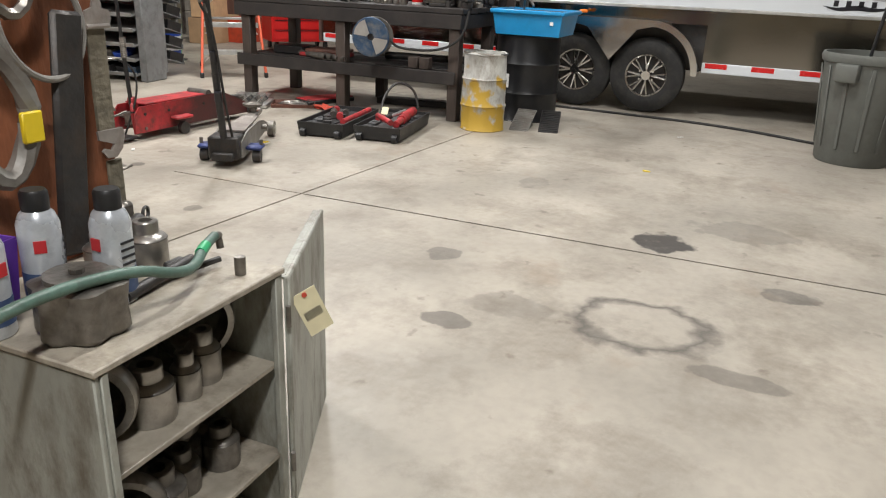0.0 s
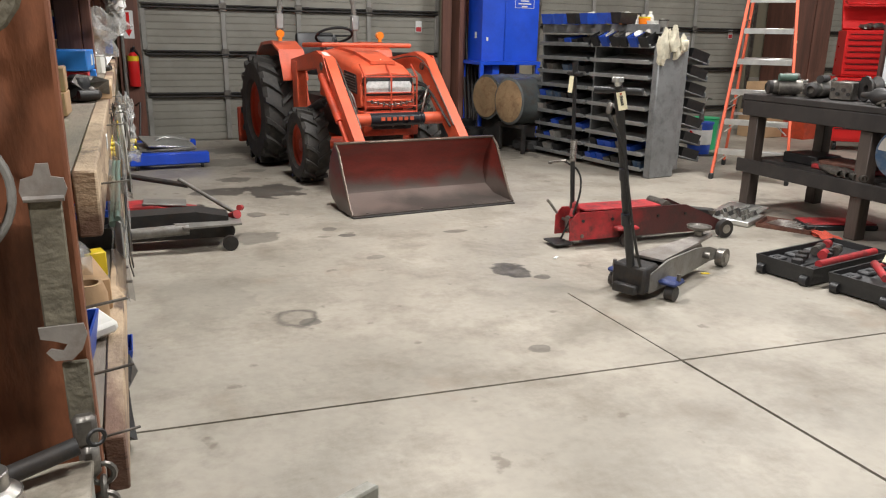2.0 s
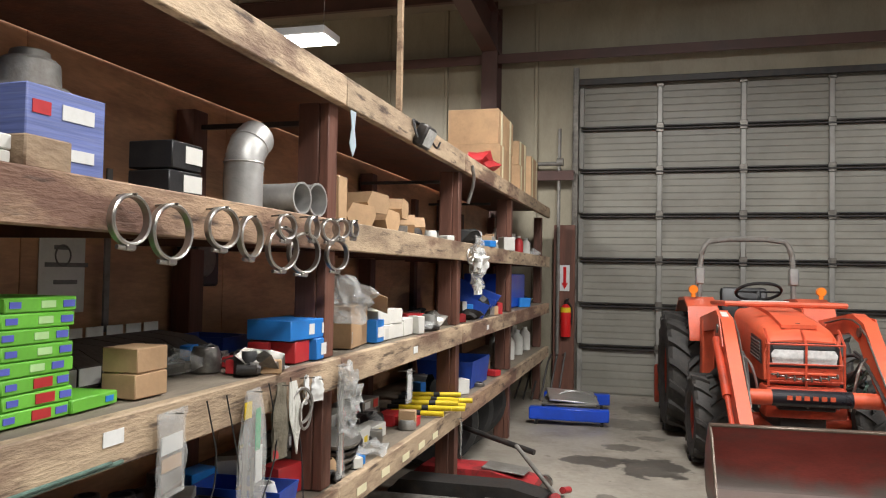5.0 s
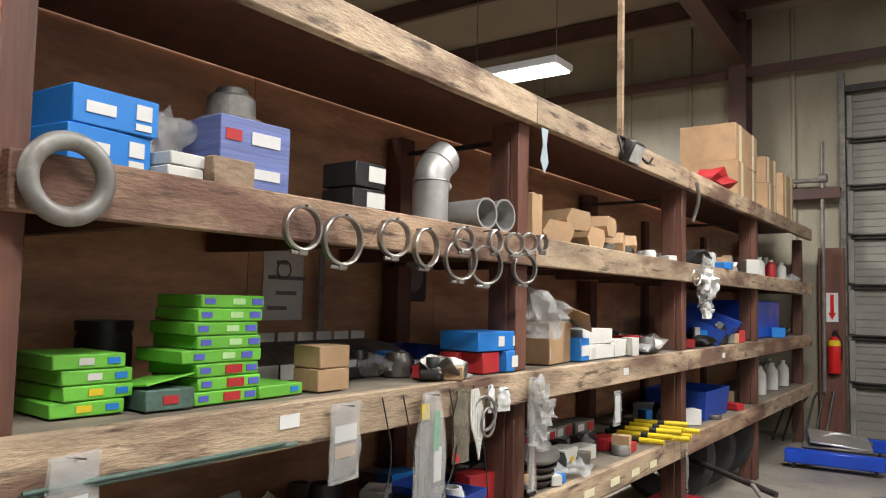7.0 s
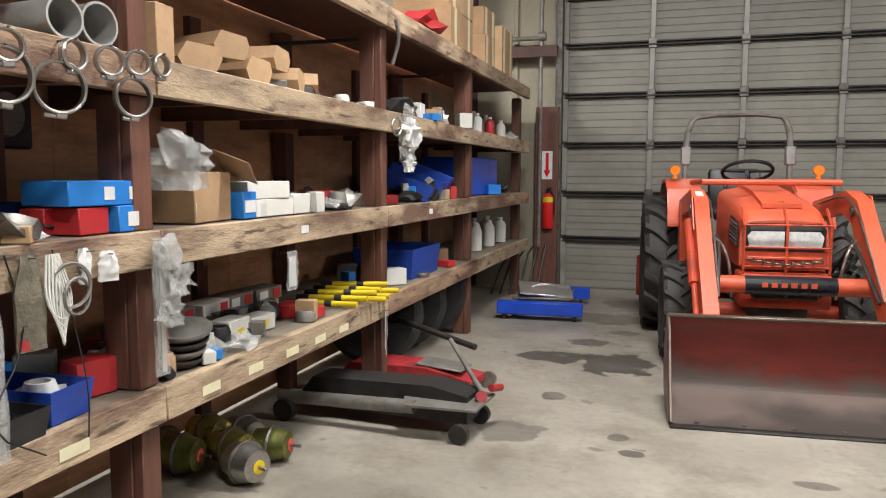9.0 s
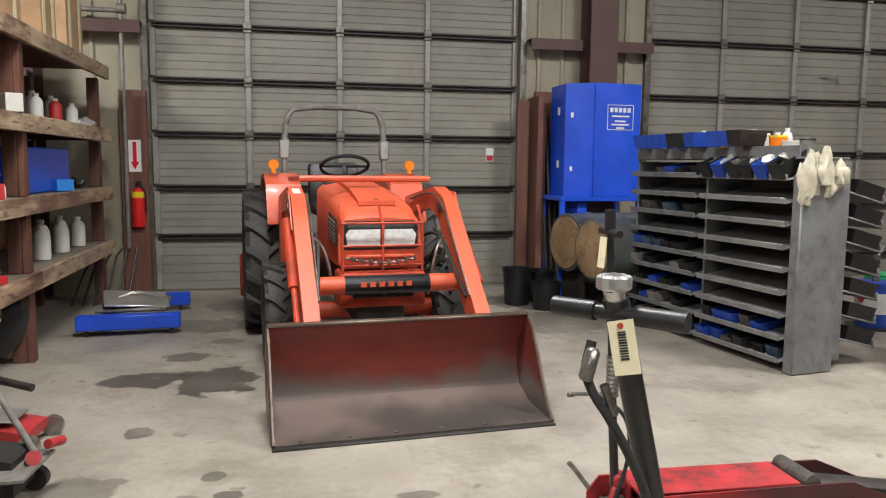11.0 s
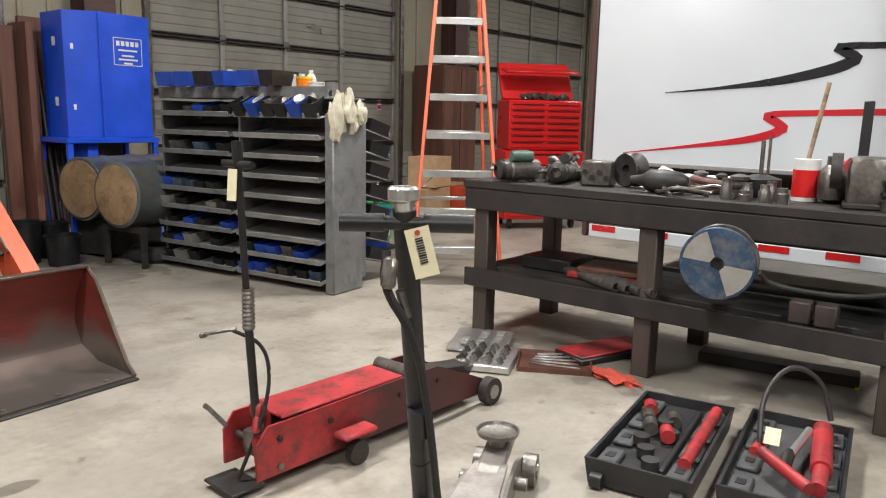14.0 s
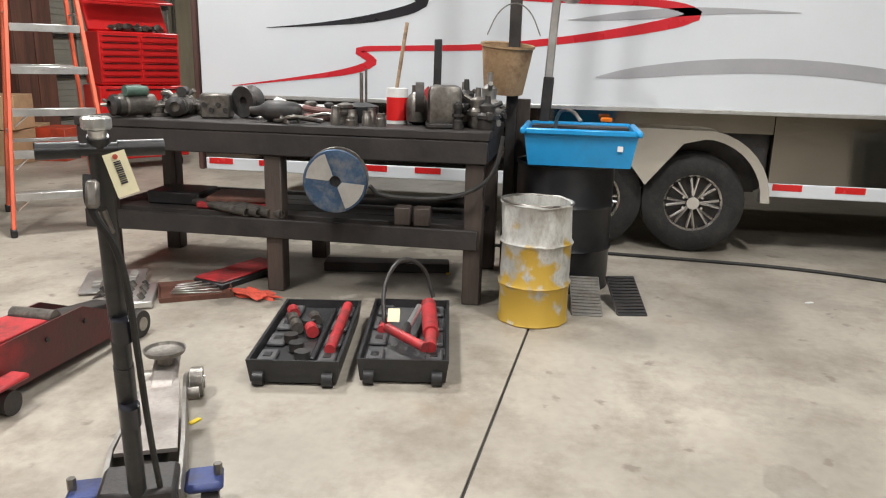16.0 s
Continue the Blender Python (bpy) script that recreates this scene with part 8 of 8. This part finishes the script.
tt = thing("wrench_tray", "dark tray of wrenches on the floor", "tool tray", pose(7.36, 5.05, 0, 0, 0, 30))
part("tray", tub(.16, .2, 0, .03, .006, .006), STAINED, tt)
for k in range(5):
    part("wrench", B().box((-.1 + .05 * k, 0, .03), (.016, .28 - .02 * k, .008), .003, (0, 0, 6 * k - 10)), STEEL, tt)
rt = thing("red_case_lid", "flat red tool case lying on the floor", "tool case", pose(7.72, 4.93, 0, 0, 0, 70))
part("base", B().box((0, 0, .02), (.24, .56, .04), .008), BLACKP, rt)
part("red_cover", B().box((0, 0, .046), (.22, .54, .012), .005), REDP, rt)
one("orange_rag", B().crumple((0, 0, .015), (.12, .06, .02), 71, .7, 3), RAG, "crumpled orange shop rag on the floor", "rag", pose(7.36, 4.68, 0, 0, 0, 80))
for k, (x, y) in enumerate(((8.1, 3.7), (5.2, 4.9), (6.6, 1.6), (8.0, 1.55), (5.9, 4.3))):
    one("paper_scrap", B().box((0, 0, .004), (.05, .02, .006), .001), (YELLOW, WHITEP)[k % 2], "small scrap of paper on the floor", "scrap", pose(x, y, 0, 0, 0, 40 * k), "paper scraps")
one("silver_ring", B().torus((2.68, 6.42, 1.6), .05, .006, (90, 0, 80), 20, 6), STEEL, "steel ring hung on the post nail", "ring")
# crowded greasy parts along the back of the bench
random.seed(77)
for k in range(16):
    x, y = random.uniform(7.6, 8.2), random.choice([random.uniform(3.4, 3.8), random.uniform(5.0, 5.72), random.uniform(4.1, 4.9)])
    r, h = random.uniform(.025, .055), random.uniform(.05, .16)
    t = thing("machine_part", "greasy turned machine part on the bench", "part", pose(x, y, BZ, 0, 0, 40 * k), "machine parts")
    part("body", B().lathe([(r, 0), (r, h * .3), (r * .7, h * .35), (r * .7, h * .7), (r * .9, h * .75), (r * .9, h * .9), (r * .3, h), (.003, h)], Matrix(), 16), random.choice([OILSTEEL, DARKSTEEL, OILSTEEL, GREYP]), t)
    part("flange", B().cyl((0, 0, h * .45), (0, 0, h * .55), r * 1.1, seg=8), DARKSTEEL, t)
